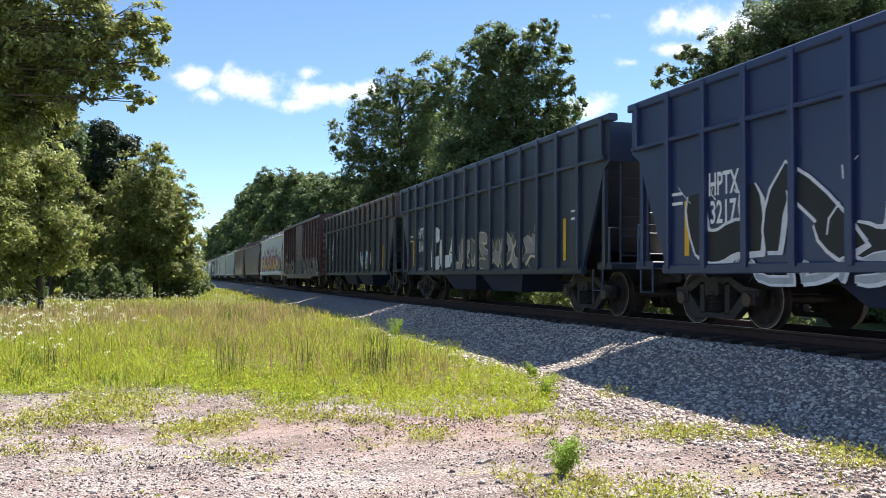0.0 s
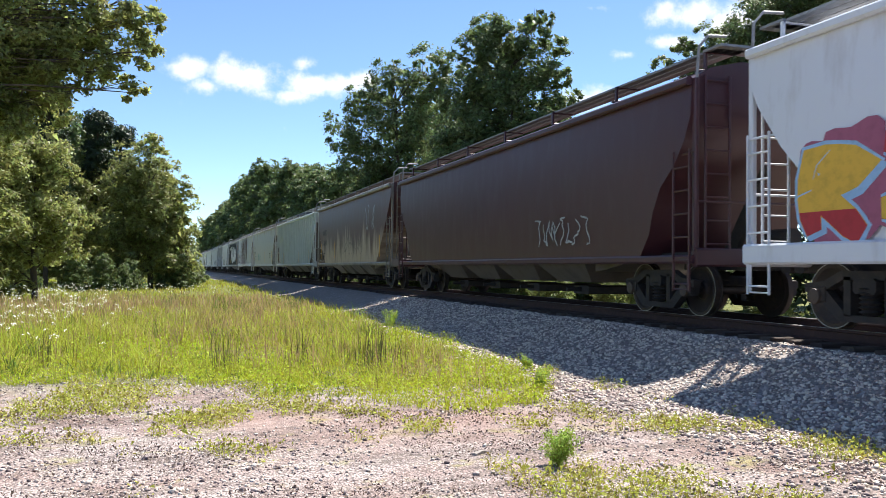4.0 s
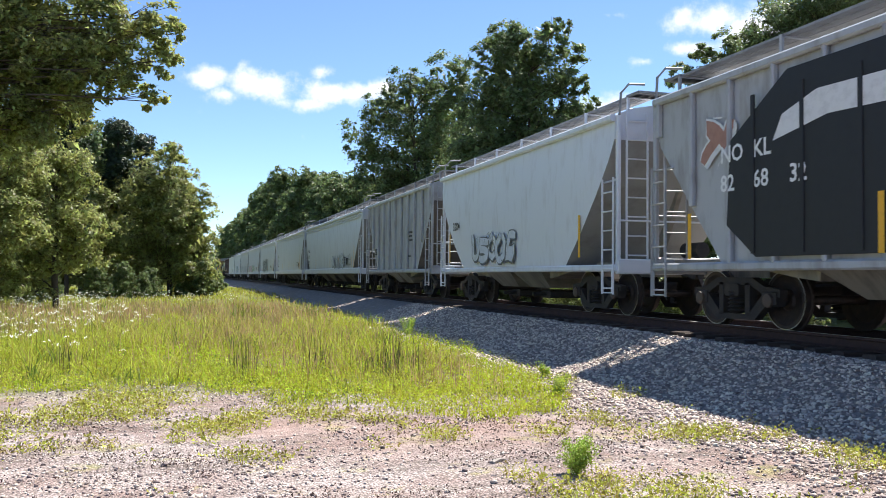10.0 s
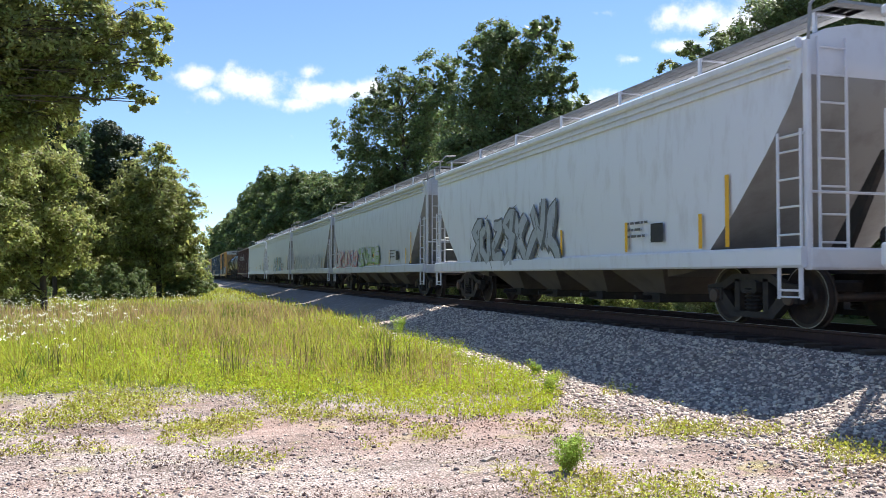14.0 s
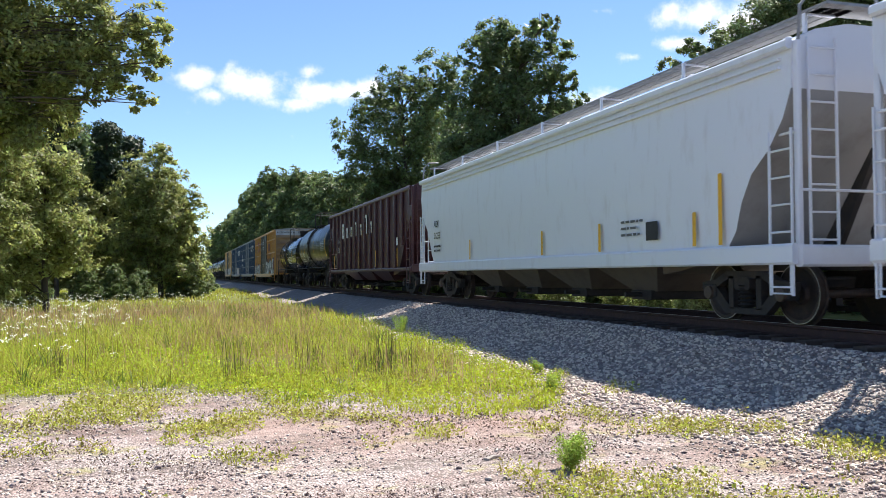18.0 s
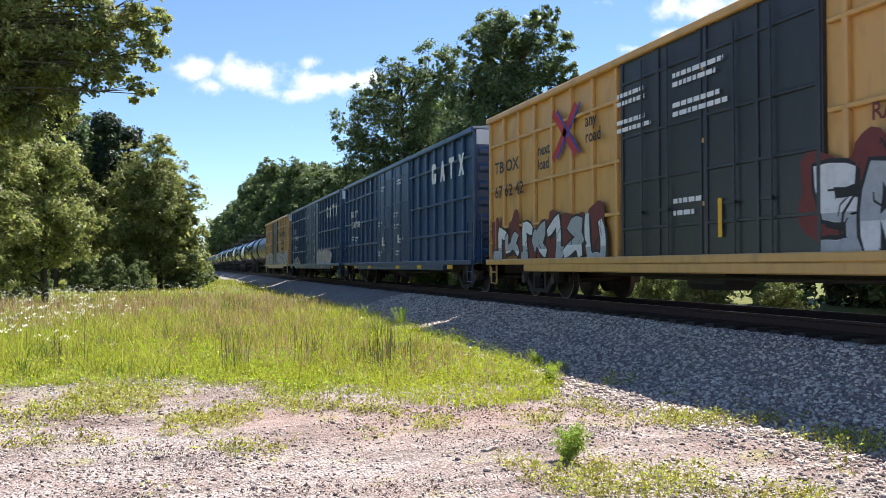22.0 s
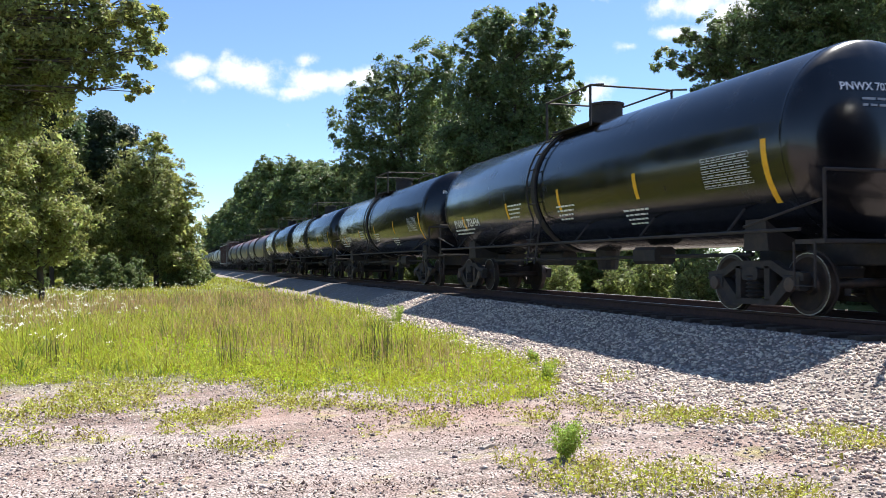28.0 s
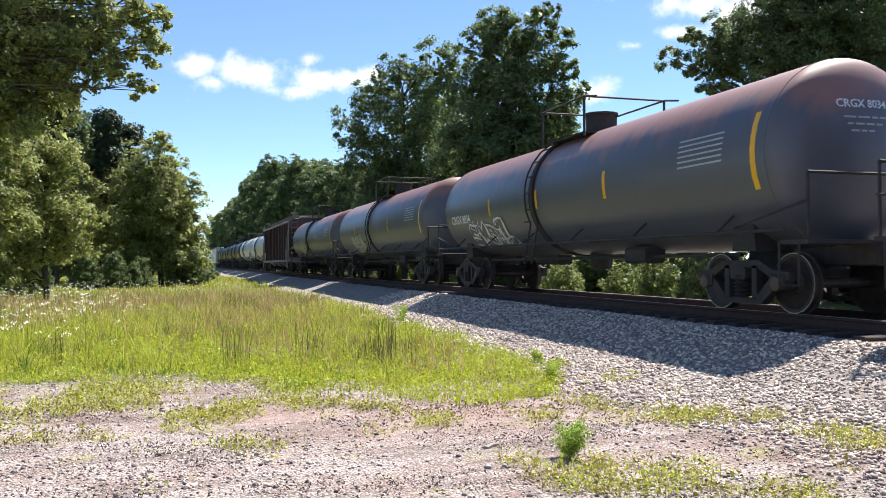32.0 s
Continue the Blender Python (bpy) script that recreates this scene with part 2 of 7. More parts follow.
def part(name, form, material, parent, label="", at=(0, 0, 0), smooth=None):
    """ONE mesh object under a thing or a part; form: a Form, or a mesh that is shared."""
    me = form if isinstance(form, bpy.types.Mesh) else form.mesh(name, material, smooth)
    ob = new(name, me)
    ob.parent = parent
    ob.location = at
    if label:
        tagged(ob, label)
    return ob


# ---------------------------------------------------------------- lettering, made once
TEXTS = {}


def letter_all(words):
    made = []
    for w in words:
        cu = bpy.data.curves.new("letters", "FONT")
        cu.body, cu.size, cu.resolution_u, cu.offset = w, 1.0, 2, 0.018
        made.append((w, new("letters", cu)))
    bpy.context.view_layer.update()
    dg = bpy.context.evaluated_depsgraph_get()
    for w, ob in made:
        me = bpy.data.meshes.new_from_object(ob.evaluated_get(dg))
        v = np.zeros(len(me.vertices) * 3, np.float32)
        me.vertices.foreach_get("co", v)
        TEXTS[w] = (v.reshape(-1, 3)[:, :2], [tuple(q.vertices) for q in me.polygons])
        cu = ob.data
        bpy.data.objects.remove(ob)
        bpy.data.curves.remove(cu)
        bpy.data.meshes.remove(me)


# ---------------------------------------------------------------- rolling stock
# A car stands on an Empty at its middle on the rail head: y along the track, -x the side that faces the road.
def side_place(a, b, w, y0):
    """From lettering space (a to the reader's right, b up) onto the road side of a car."""
    return (-w, y0 - a, b)


def flat_form(points2, faces, put):
    return Form().add([put(a, b) for a, b in points2], faces)


def lettering(word, size, parent, put, material=WHITE_INK, squeeze=1.0, label=""):
    """A word laid on a surface; put(a, b) gives the place of a point of it."""
    pts, faces = TEXTS[word]
    f = Form().add([put(float(a) * size * squeeze, float(b) * size) for a, b in pts], faces)
    return part("lettering", f, material, parent, label)


def bars(rows, parent, put, material=WHITE_INK, height=0.05, name="small_print"):
    """Lines of writing too small to read: plain bars. rows: (a, b, length)."""
    f = Form()
    for a, b, ln in rows:
        x = a
        rnd = random.Random(int(a * 100) + int(b * 1000))
        while x < a + ln:
            w = min(rnd.uniform(0.08, 0.22), a + ln - x)
            f.add([put(x, b), put(x + w, b), put(x + w, b + height), put(x, b + height)], [(0, 1, 2, 3)])
            x += w + 0.035
    return part(name, f, material, parent)


def stroke(pts, width):
    """A flat ribbon of points along a polyline, as points and quads."""
    v, f = [], []
    n = len(pts)
    for i, (a, b) in enumerate(pts):
        p, q = pts[max(i - 1, 0)], pts[min(i + 1, n - 1)]
        dx, dy = q[0] - p[0], q[1] - p[1]
        ln = math.hypot(dx, dy) or 1.0
        w = width / 2 * (1.0 if 0 < i < n - 1 else 0.7)
        v += [(a - dy / ln * w, b + dx / ln * w), (a + dy / ln * w, b - dx / ln * w)]
    for i in range(n - 1):
        f.append((2 * i, 2 * i + 1, 2 * i + 3, 2 * i + 2))
    return v, f


def blob(rnd, a, b, w, h, n=18, rough=0.16):
    ph = [rnd.uniform(0, 6.28) for _ in range(3)]
    pts = []
    for k in range(n):
        t = k * math.tau / n
        r = 1 + rough * math.sin(2 * t + ph[0]) + rough * 0.8 * math.sin(3 * t + ph[1]) + rough * 0.6 * math.sin(5 * t + ph[2])
        c, s = math.cos(t), math.sin(t)
        sq = 1.0 / max(abs(c), abs(s)) ** 0.45
        pts.append((a + c * r * sq * w / 2, b + s * r * sq * h / 2))
    return pts


# angular stroke figures in a unit box, turned and bent at random when they are sprayed
FIGURES = (((0.1, 0), (0.14, 1), (0.86, 0.8), (0.22, 0.5), (0.9, 0)), ((0.9, 0.85), (0.2, 0.92), (0.15, 0.55), (0.85, 0.45), (0.8, 0.08), (0.1, 0.1)), ((0.05, 0), (0.4, 1), (0.95, 0.05), (0.6, 0.4)),
           ((0.08, 1), (0.14, 0.12), (0.5, 0.02), (0.86, 0.15), (0.92, 1)), ((0.92, 0.9), (0.14, 0.95), (0.14, 0.05), (0.92, 0.1)), ((0.1, 0), (0.1, 1), (0.86, 0.05), (0.9, 1)),
           ((0.5, 0.97), (0.1, 0.72), (0.14, 0.2), (0.5, 0.03), (0.88, 0.25), (0.9, 0.7), (0.5, 0.97)), ((0.0, 0.8), (0.5, 0.97), (0.48, 0.0), (1.0, 0.15)), ((0.12, 1), (0.14, 0.3), (0.85, 0.95), (0.4, 0.45), (0.95, 0)))


def cut_below(poly, level):
    """The part of a flat polygon under a height."""
    out = []
    for (a, b), (c, d) in zip(poly, poly[1:] + poly[:1]):
        if b <= level:
            out.append((a, b))
        if (b <= level) != (d <= level):
            u = (level - b) / (d - b)
            out.append((a + (c - a) * u, level))
    return out


def graffiti(parent, put, seed, a0, a1, b0, b1, n, fills, line, back=None, weight=0.05, label="", lines=3, drips=0, fat=0.3):
    """Spray-painted figures of no alphabet: broad bent strokes with an edge and a cast block shadow, a second colour low down, a soft cloud behind."""
    rnd = random.Random(seed)
    cw, hh = (a1 - a0) / n, b1 - b0

    def lift(k):
        return lambda a, b: tuple(p + q for p, q in zip(put(a, b), (-0.004 * k, 0, 0)))

    if back:
        f = Form()
        for i in range(2 * n):
            poly = blob(rnd, a0 + (i + 0.5) * cw / 2 + rnd.uniform(-0.2, 0.2) * cw, (b0 + b1) / 2 + rnd.uniform(-0.05, 0.22) * hh, cw * rnd.uniform(0.7, 1.2), hh * rnd.uniform(0.6, 1.0), 30, 0.14)
            f.add([lift(0.3 + 0.03 * i)(*q) for q in poly], [tuple(range(len(poly)))])
        part("graffiti_cloud", f, back, parent)
    for i in range(n):
        fig = rnd.choice(FIGURES)
        flip, lean = rnd.random() < 0.5, rnd.uniform(-0.3, 0.3)
        tw = fat * min(cw, 0.75 * hh) * rnd.uniform(0.85, 1.15)
        low, high = b0 + rnd.uniform(-0.05, 0.08) * hh, b1 + rnd.uniform(-0.12, 0.06) * hh
        pts = []
        for u, v in fig:
            u = (1 - u if flip else u) + rnd.uniform(-0.15, 0.15)
            v = v + rnd.uniform(-0.13, 0.13)
            b = low + tw / 2 + (high - low - tw) * v
            pts.append((a0 + cw * (i + 0.02 + 0.96 * u) + lean * (b - (b0 + b1) / 2), b))
        # bend the corners a little
        fine = [pts[0]]
        for p, q in zip(pts, pts[1:]):
            sag = rnd.uniform(-0.12, 0.12)
            dx, dy = q[0] - p[0], q[1] - p[1]
            fine += [(p[0] + dx * k / 4 - dy * sag * math.sin(math.pi * k / 4), p[1] + dy * k / 4 + dx * sag * math.sin(math.pi * k / 4)) for k in range(1, 5)]
        lo = 1 + 0.9 * (i % 2)

        def band(width, level, shift=(0.0, 0.0), cut=None):
            f = Form()
            v, q = stroke([(a + shift[0], max(b, b0 + width * 0.4) + shift[1]) for a, b in fine], width)
            if cut is None:
                return f.add([lift(level + 0.012 * (k // 2))(*p) for k, p in enumerate(v)], q)
            for k, face in enumerate(q):
                poly = cut_below([v[m] for m in face], cut)
                if len(poly) > 2:
                    f.add([lift(level + 0.012 * k)(*p) for p in poly], [tuple(range(len(poly)))])
            return f

        shape = part("graffiti_shape", band(tw, lo + 0.5), fills[i % len(fills)], parent, label)
        edge = band(tw + 2 * weight, lo + 0.2)
        shade = band(tw + 1.4 * weight, lo, (0.9 * weight + 0.02, -0.8 * weight - 0.02))
        edge.add(shade.v, shade.f)
        part("graffiti_edge", edge, line, shape)
        if len(fills) > 1:
            f = band(tw * 0.96, lo + 0.76, cut=b0 + hh * rnd.uniform(0.3, 0.5))
            if f.f:
                part("graffiti_patch", f, fills[(i + 1) % len(fills)], shape)
        for j in range(lines):
            a, b = a0 + (i + rnd.random()) * cw, b0 + hh * rnd.uniform(0.1, 0.95)
            da, db = rnd.uniform(-0.3, 0.3) * cw, rnd.uniform(-0.35, 0.35) * hh
            v, fc = stroke([(a, b), (a + da * 0.5 - 0.06 * hh, b + db * 0.5), (a + da, min(max(b + db, b0), b1))], max(0.012, weight * rnd.uniform(0.3, 0.8)))
            part("graffiti_line", Form().add([lift(lo + 0.85 + 0.02 * j)(*k) for k in v], fc), line, shape)
    if drips:
        f = Form()
        for _ in range(drips):
            a, b = rnd.uniform(a0, a1), b0 + rnd.uniform(0, 0.3) * hh
            f.add([lift(1.5)(*p) for p in stroke([(a, b), (a, b - rnd.uniform(0.1, 0.45))], 0.025)[0]], [(0, 1, 3, 2)])
        part("graffiti_drips", f, line, parent)


def scrawl(parent, put, seed, a0, a1, b0, b1, n, ink, weight=0.04):
    """A one-line tag."""
    rnd = random.Random(seed)
    f = Form()
    for i in range(n):
        a = a0 + (a1 - a0) * (i + 0.5) / n
        pts = [(a + rnd.uniform(-0.6, 0.6) * (a1 - a0) / n, b0 + (b1 - b0) * rnd.random()) for _ in range(4)]
        pts[0], pts[-1] = (pts[0][0], b0), (pts[-1][0], b1)
        fine = []
        for k in range(len(pts) - 1):
            for s in range(4):
                u = s / 4
                fine.append((pts[k][0] * (1 - u) + pts[k + 1][0] * u + 0.06 * math.sin(6 * u + i), pts[k][1] * (1 - u) + pts[k + 1][1] * u))
        v, q = stroke(fine, weight)
        f.add([put(*p) for p in v], q)
    part("graffiti_tag", f, ink, parent)


# --- bogie, wheels, couplers, ladders: made once, shared by all cars
AXLE = 0.889
WHEEL_R = 0.457


def make_shared():
    s = {}
    # two wheels on their axle
    f = Form().tube([(-1.0, 0, 0), (1.0, 0, 0)], 0.075, 10)
    for sx in (-1, 1):
        prof = [(sx * 0.70, 0.08), (sx * 0.685, 0.16), (sx * 0.70, 0.34), (sx * 0.665, 0.385), (sx * 0.665, 0.487), (sx * 0.695, 0.487), (sx * 0.70, 0.46), (sx * 0.79, 0.455),
                (sx * 0.79, 0.39), (sx * 0.75, 0.345), (sx * 0.735, 0.17), (sx * 0.775, 0.13), (sx * 0.775, 0.08)]
        f.lathe(prof, (0, 0, 0), "x", 22)
    s["wheelset"] = f.mesh("wheelset", WHEEL, 40)
    f2 = Form()
    for sx in (-1,):
        n = 28
        v = [(sx * 0.794, math.cos(k * math.tau / n) * r, math.sin(k * math.tau / n) * r) for r in (0.455, 0.442) for k in range(n)]
        f2.add(v, [(k, (k + 1) % n, n + (k + 1) % n, n + k) for k in range(n)])
    s["rim"] = f2.mesh("rim", TREAD)
    # cast side frame with two windows
    f = Form()
    x0, x1 = -0.07, 0.07
    f.prism([(-1.12, 0.50), (-1.12, 0.62), (-0.75, 0.66), (-0.45, 0.80), (0.45, 0.80), (0.75, 0.66), (1.12, 0.62), (1.12, 0.50), (0.72, 0.54), (0.42, 0.68), (-0.42, 0.68), (-0.72, 0.54)], x0, x1)
    f.prism([(-0.95, 0.50), (-0.72, 0.54), (-0.36, 0.22), (0.36, 0.22), (0.72, 0.54), (0.95, 0.50), (0.50, 0.13), (-0.50, 0.13)], x0, x1)
    for sy in (-1, 1):
        f.box(x0, x1, sy * 0.34 - 0.06, sy * 0.34 + 0.06, 0.2, 0.72)
        f.box(x0 - 0.02, x1 + 0.02, sy * AXLE - 0.17, sy * AXLE + 0.17, 0.36, 0.60, 0.03)
    s["side_frame"] = f.mesh("side_frame", STEEL_DARK)
    f = Form()
    f.lathe([(0.22, 0.06)] + [(0.24 + k * 0.03, 0.16 if k % 2 else 0.11) for k in range(12)] + [(0.60, 0.06)], (0, 0, 0), "z", 12)
    s["spring_nest"] = f.mesh("spring_nest", STEEL_DARK)
    s["bearing_cap"] = Form().lathe([(-0.09, 0.115), (-0.13, 0.105), (-0.14, 0.05)], (0, 0, 0), "x", 14).mesh("bearing_cap", surface("bearing_cap", (0.07, 0.05, 0.04), (0.12, 0.07, 0.04), 0.4, 12, rough=0.6))
    s["bogie"] = Form().box(-1.12, 1.12, -0.19, 0.19, 0.50, 0.70, 0.04).box(-0.3, 0.3, -0.25, 0.25, 0.6, 0.78, 0.03).mesh("bogie", STEEL_DARK)
    f = Form().box(-0.09, 0.09, -0.05, 0.42, 0.80, 0.96, 0.02).box(-0.16, 0.16, 0.34, 0.56, 0.76, 1.0, 0.04).box(-0.05, 0.1, 0.50, 0.64, 0.78, 0.98, 0.02)
    s["coupler"] = f.mesh("coupler", STEEL_DARK)
    return s


SHARED = make_shared()
WHEELSETS = []


def running_gear(car, half, bogie_at, label=""):
    """Two bogies with their wheels, and a coupler at each end; half: from the middle to the coupling face."""
    for sy in (-1, 1):
        bg = part("bogie", SHARED["bogie"], None, car, at=(0, sy * bogie_at, 0))
        for sx in (-1, 1):
            part("side_frame", SHARED["side_frame"], None, bg, at=(sx * 1.0, 0, 0))
            part("spring_nest", SHARED["spring_nest"], None, bg, at=(sx * 1.0, 0, 0))
        for k in (-1, 1):
            part("bearing_cap", SHARED["bearing_cap"], None, bg, at=(-1.0, k * AXLE, 0.45))
            w = part("wheelset", SHARED["wheelset"], None, bg, at=(0, k * AXLE, WHEEL_R))
            WHEELSETS.append((w, k))
            part("wheel_rim", SHARED["rim"], None, bg, "bright worn rim of the wheels", at=(0, k * AXLE, WHEEL_R))
        cp = part("coupler", SHARED["coupler"], None, car, at=(0, sy * (half - 0.6), 0))
        cp.rotation_euler = (0, 0, 0 if sy > 0 else math.pi)


RUNGS = {}


def ladder(car, x, y, z0, z1, width, material, along="y", step=0.38, name="ladder"):
    """Two stiles, and rungs that are pieces of their own."""
    f = Form()
    hw = width / 2
    if along == "y":
        for s in (-1, 1):
            f.box(x - 0.008, x + 0.03, y + s * hw - 0.014, y + s * hw + 0.014, z0, z1, 0.004)
    else:
        for s in (-1, 1):
            f.box(x + s * hw - 0.018, x + s * hw + 0.018, y - 0.018, y + 0.018, z0, z1, 0.005)
    lad = part(name, f, material, car)
    key = (material.name, width, along)
    if key not in RUNGS:
        d = Vector((0, hw, 0)) if along == "y" else Vector((hw, 0, 0))
        RUNGS[key] = Form().tube([-d, d], 0.016, 6).mesh("rung", material)
    n = int((z1 - z0 - 0.1) / step)
    for i in range(n + 1):
        part("rung", RUNGS[key], None, lad, at=(x + (0.015 if along == "y" else 0), y, z0 + 0.12 + i * step))
    return lad


def stirrup(car, y, material, w=1.5, z=0.9, drop=0.42):
    f = Form().tube([(-w, y - 0.2, z), (-w, y - 0.2, z - drop), (-w, y + 0.2, z - drop), (-w, y + 0.2, z)], 0.02, 6)
    part("sill_step", f, material, car)


def new_car(name, label, category, c0, c1):
    """The Empty of a car between two coupling faces, in train metres."""
    car = new(name)
    car["train"] = (c0 + c1) / 2
    tagged(car, label, category, "cars of the freight train")
    CARS.append((car, (c0 + c1) / 2))
    return car


CARS = []
# shade painted into the undersides of clean pale cars: their paint, greyed
SLOPE_SHADE = surface("slope_sheet_shade", (0.30, 0.295, 0.29), (0.17, 0.155, 0.145), 0.4, 1.6, rough=0.8)
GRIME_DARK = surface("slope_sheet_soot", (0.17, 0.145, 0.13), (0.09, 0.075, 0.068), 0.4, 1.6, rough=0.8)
# dark mottled brown of the bays and end slopes, unless a car brings another
BAY_BROWN = surface("hopper_bay_brown", (0.12, 0.10, 0.088), (0.05, 0.042, 0.038), 0.4, 2.0, rough=0.8)


def loft(rings):
    n = len(rings[0])
    v = [p for r in rings for p in r]
    f = [tuple(range(n)), tuple(range(len(v) - 1, len(v) - n - 1, -1))]
    for i in range(len(rings) - 1):
        f += [(i * n + k, i * n + (k + 1) % n, (i + 1) * n + (k + 1) % n, (i + 1) * n + k) for k in range(n)]
    return Form().add(v, f)


def covered_hopper(c0, c1, label, skin, trim=None, ribs=0, sill=True, eave=3.92, crown=4.28, bays=3, bulge=0.05, dark=None, walkway=True, zbot=0.9, round_end=False):
    """Covered hopper car: steep end slope sheets, hopper bays below, hatch trough and running board on the roof, ladders at the corners."""
    car = new_car("hopper_car", label, "freight car", c0, c1)
    half = (c1 - c0) / 2
    trim = trim or skin
    bin_mat = dark or BAY_BROWN
    e = half - 0.68           # end of the sill
    t = half - 0.74           # end of the roof
    w = 1.55 - (0.06 if ribs else 0.0)
    slope = 1.95 if ribs else 2.3  # run of the end slope sheets
    rings = []
    stations = [(-t, 3.5), (-t + 0.2, 3.12), (-t + slope * 0.3, 2.5), (-t + slope * 0.62, 1.75), (-t + slope, zbot + 0.1)] if not ribs else [(-t, 3.4), (-t + 0.12, 3.1), (-t + slope * 0.5, 2.1), (-t + slope, zbot + 0.1)]
    if round_end:
        stations = [(-t, 3.3), (-t + 0.16, 2.9), (-t + 0.45, 2.52), (-t + 0.85, 2.2), (-t + 1.1, 1.8), (-t + 1.25, 1.4), (-t + 1.6, zbot + 0.1)]
    stations += [(-y, z) for y, z in reversed(stations)]
    for y, zb in stations:
        side = []
        for k in range(6):
            z = zb + (eave - zb) * k / 5
            u = (z - 0.9) / (eave - 0.9)
            side.append((w - 0.04 + bulge * math.sin(math.pi * min(max(u, 0), 1)), z))
        roof = [(w - 0.12, eave + 0.10), (w * 0.72, eave + 0.62 * (crown - eave)), (w * 0.36, crown - 0.04)]
        right = side + roof
        rings.append([(x, y, z) for x, z in right] + [(-x, y, z) for x, z in reversed(right)])
    shell = loft(rings).mesh("body", skin, 28)
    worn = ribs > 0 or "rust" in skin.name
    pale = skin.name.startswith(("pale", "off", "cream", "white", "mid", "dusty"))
    shell.materials.append((GRIME_DARK if worn else SLOPE_SHADE) if pale else skin)
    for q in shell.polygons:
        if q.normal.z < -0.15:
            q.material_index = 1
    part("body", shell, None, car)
    # side sill and end frames
    if sill:
        for sx in (-1, 1):
            part("side_sill", Form().box(sx * 1.56 - 0.05, sx * 1.56 + 0.05, -e, e, zbot - 0.02, zbot + 0.27, 0.03), trim, car)
    else:
        for sx in (-1, 1):
            part("side_sill", Form().box(sx * 1.50 - 0.05, sx * 1.50 + 0.05, -e, e, zbot, zbot + 0.14, 0.03), trim, car)
    for sy in (-1, 1):
        y = sy * e
        part("end_sill", Form().box(-1.5, 1.5, y - 0.08, y + 0.08, zbot - 0.05, zbot + 0.25, 0.03), trim, car)
        f = Form().box(-1.1, -1.0, sy * (t - 1.6), y, zbot + 0.15, zbot + 0.2).box(1.0, 1.1, sy * (t - 1.6), y, zbot + 0.15, zbot + 0.2)
        f.box(-0.45, 0.45, sy * (t - 1.8) if sy > 0 else y, y if sy > 0 else sy * (t - 1.8), zbot - 0.1, zbot + 0.12)
        f.prism([(sy * (t - 1.3), zbot + 0.1), (sy * (t - 0.15), 2.55), (sy * (t - 0.05), 2.55), (sy * (t - 0.9), zbot + 0.1)], -0.05, 0.05)
        part("end_bracing", f, STEEL_DARK if dark is None else dark, car)
        for sx in (-1, 1):
            part("corner_post", Form().box(sx * 1.46 - 0.04, sx * 1.46 + 0.04, y - sy * 0.03 - 0.05, y - sy * 0.03 + 0.05, zbot + 0.2, eave + 0.05, 0.015), trim, car)
        ladder(car, -1.57, y - sy * 0.28, zbot - 0.45, 2.75, 0.46, trim)
        ladder(car, -1.05, y - sy * 0.02, zbot + 0.2, eave + 0.12, 0.46, trim, along="x")
        part("hand_rail", Form().tube([(-1.5, y, 1.9), (1.5, y, 1.9)], 0.02).tube([(-1.5, y, 1.9), (-1.5, y, zbot + 0.2)], 0.02).tube([(-1.46, y - sy * 0.62, 2.7), (-1.5, y, 2.7)], 0.02), trim, car)
        stirrup(car, y - sy * 0.3, trim, 1.55, zbot)
    # hopper bays
    inner = 2 * (half - 4.6)
    for i in range(bays):
        bw = inner / bays
        y0 = -inner / 2 + i * bw
        f = loft([[(-1.47, y0 + 0.02, zbot + 0.1), (1.47, y0 + 0.02, zbot + 0.1), (1.47, y0 + bw - 0.02, zbot + 0.1), (-1.47, y0 + bw - 0.02, zbot + 0.1)],
                  [(-1.0, y0 + bw * 0.2, 0.52), (1.0, y0 + bw * 0.2, 0.52), (1.0, y0 + bw * 0.8, 0.52), (-1.0, y0 + bw * 0.8, 0.52)]]) if not sill else loft([[(-1.3, y0 + 0.02, zbot + 0.1), (1.3, y0 + 0.02, zbot + 0.1), (1.3, y0 + bw - 0.02, zbot + 0.1), (-1.3, y0 + bw - 0.02, zbot + 0.1)],
                  [(-0.75, y0 + bw * 0.34, 0.42), (0.75, y0 + bw * 0.34, 0.42), (0.75, y0 + bw * 0.66, 0.42), (-0.75, y0 + bw * 0.66, 0.42)]])
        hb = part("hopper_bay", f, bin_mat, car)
        part("discharge_gate", Form().box(-0.85, 0.85, y0 + bw * 0.36, y0 + bw * 0.64, 0.26, 0.44, 0.03).tube([(-1.2, y0 + bw * 0.5, 0.36), (1.2, y0 + bw * 0.5, 0.36)], 0.05), STEEL_DARK, hb)
    for sy in (-1, 1):
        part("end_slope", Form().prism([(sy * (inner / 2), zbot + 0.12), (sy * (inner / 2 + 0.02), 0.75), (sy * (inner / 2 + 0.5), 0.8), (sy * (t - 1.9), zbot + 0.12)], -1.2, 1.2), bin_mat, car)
    # ribs
    if ribs:
        a, b = -t + 0.15, t - 0.15
        me = {}
        for i in range(ribs):
            y = a + (b - a) * i / (ribs - 1)
            edge = t - abs(y)
            zb = zbot + 0.12 if edge > slope else zbot + 0.12 + (3.35 - zbot) * (1 - edge / slope)
            key = round(zb, 2)
            if key not in me:
                me[key] = Form().box(-0.05, 0.05, -0.045, 0.045, zb, eave + 0.02, 0.02).mesh("rib", skin)
            for sx in (-1, 1):
                part("rib", me[key], None, car, at=(sx * (w + 0.01), y, 0))
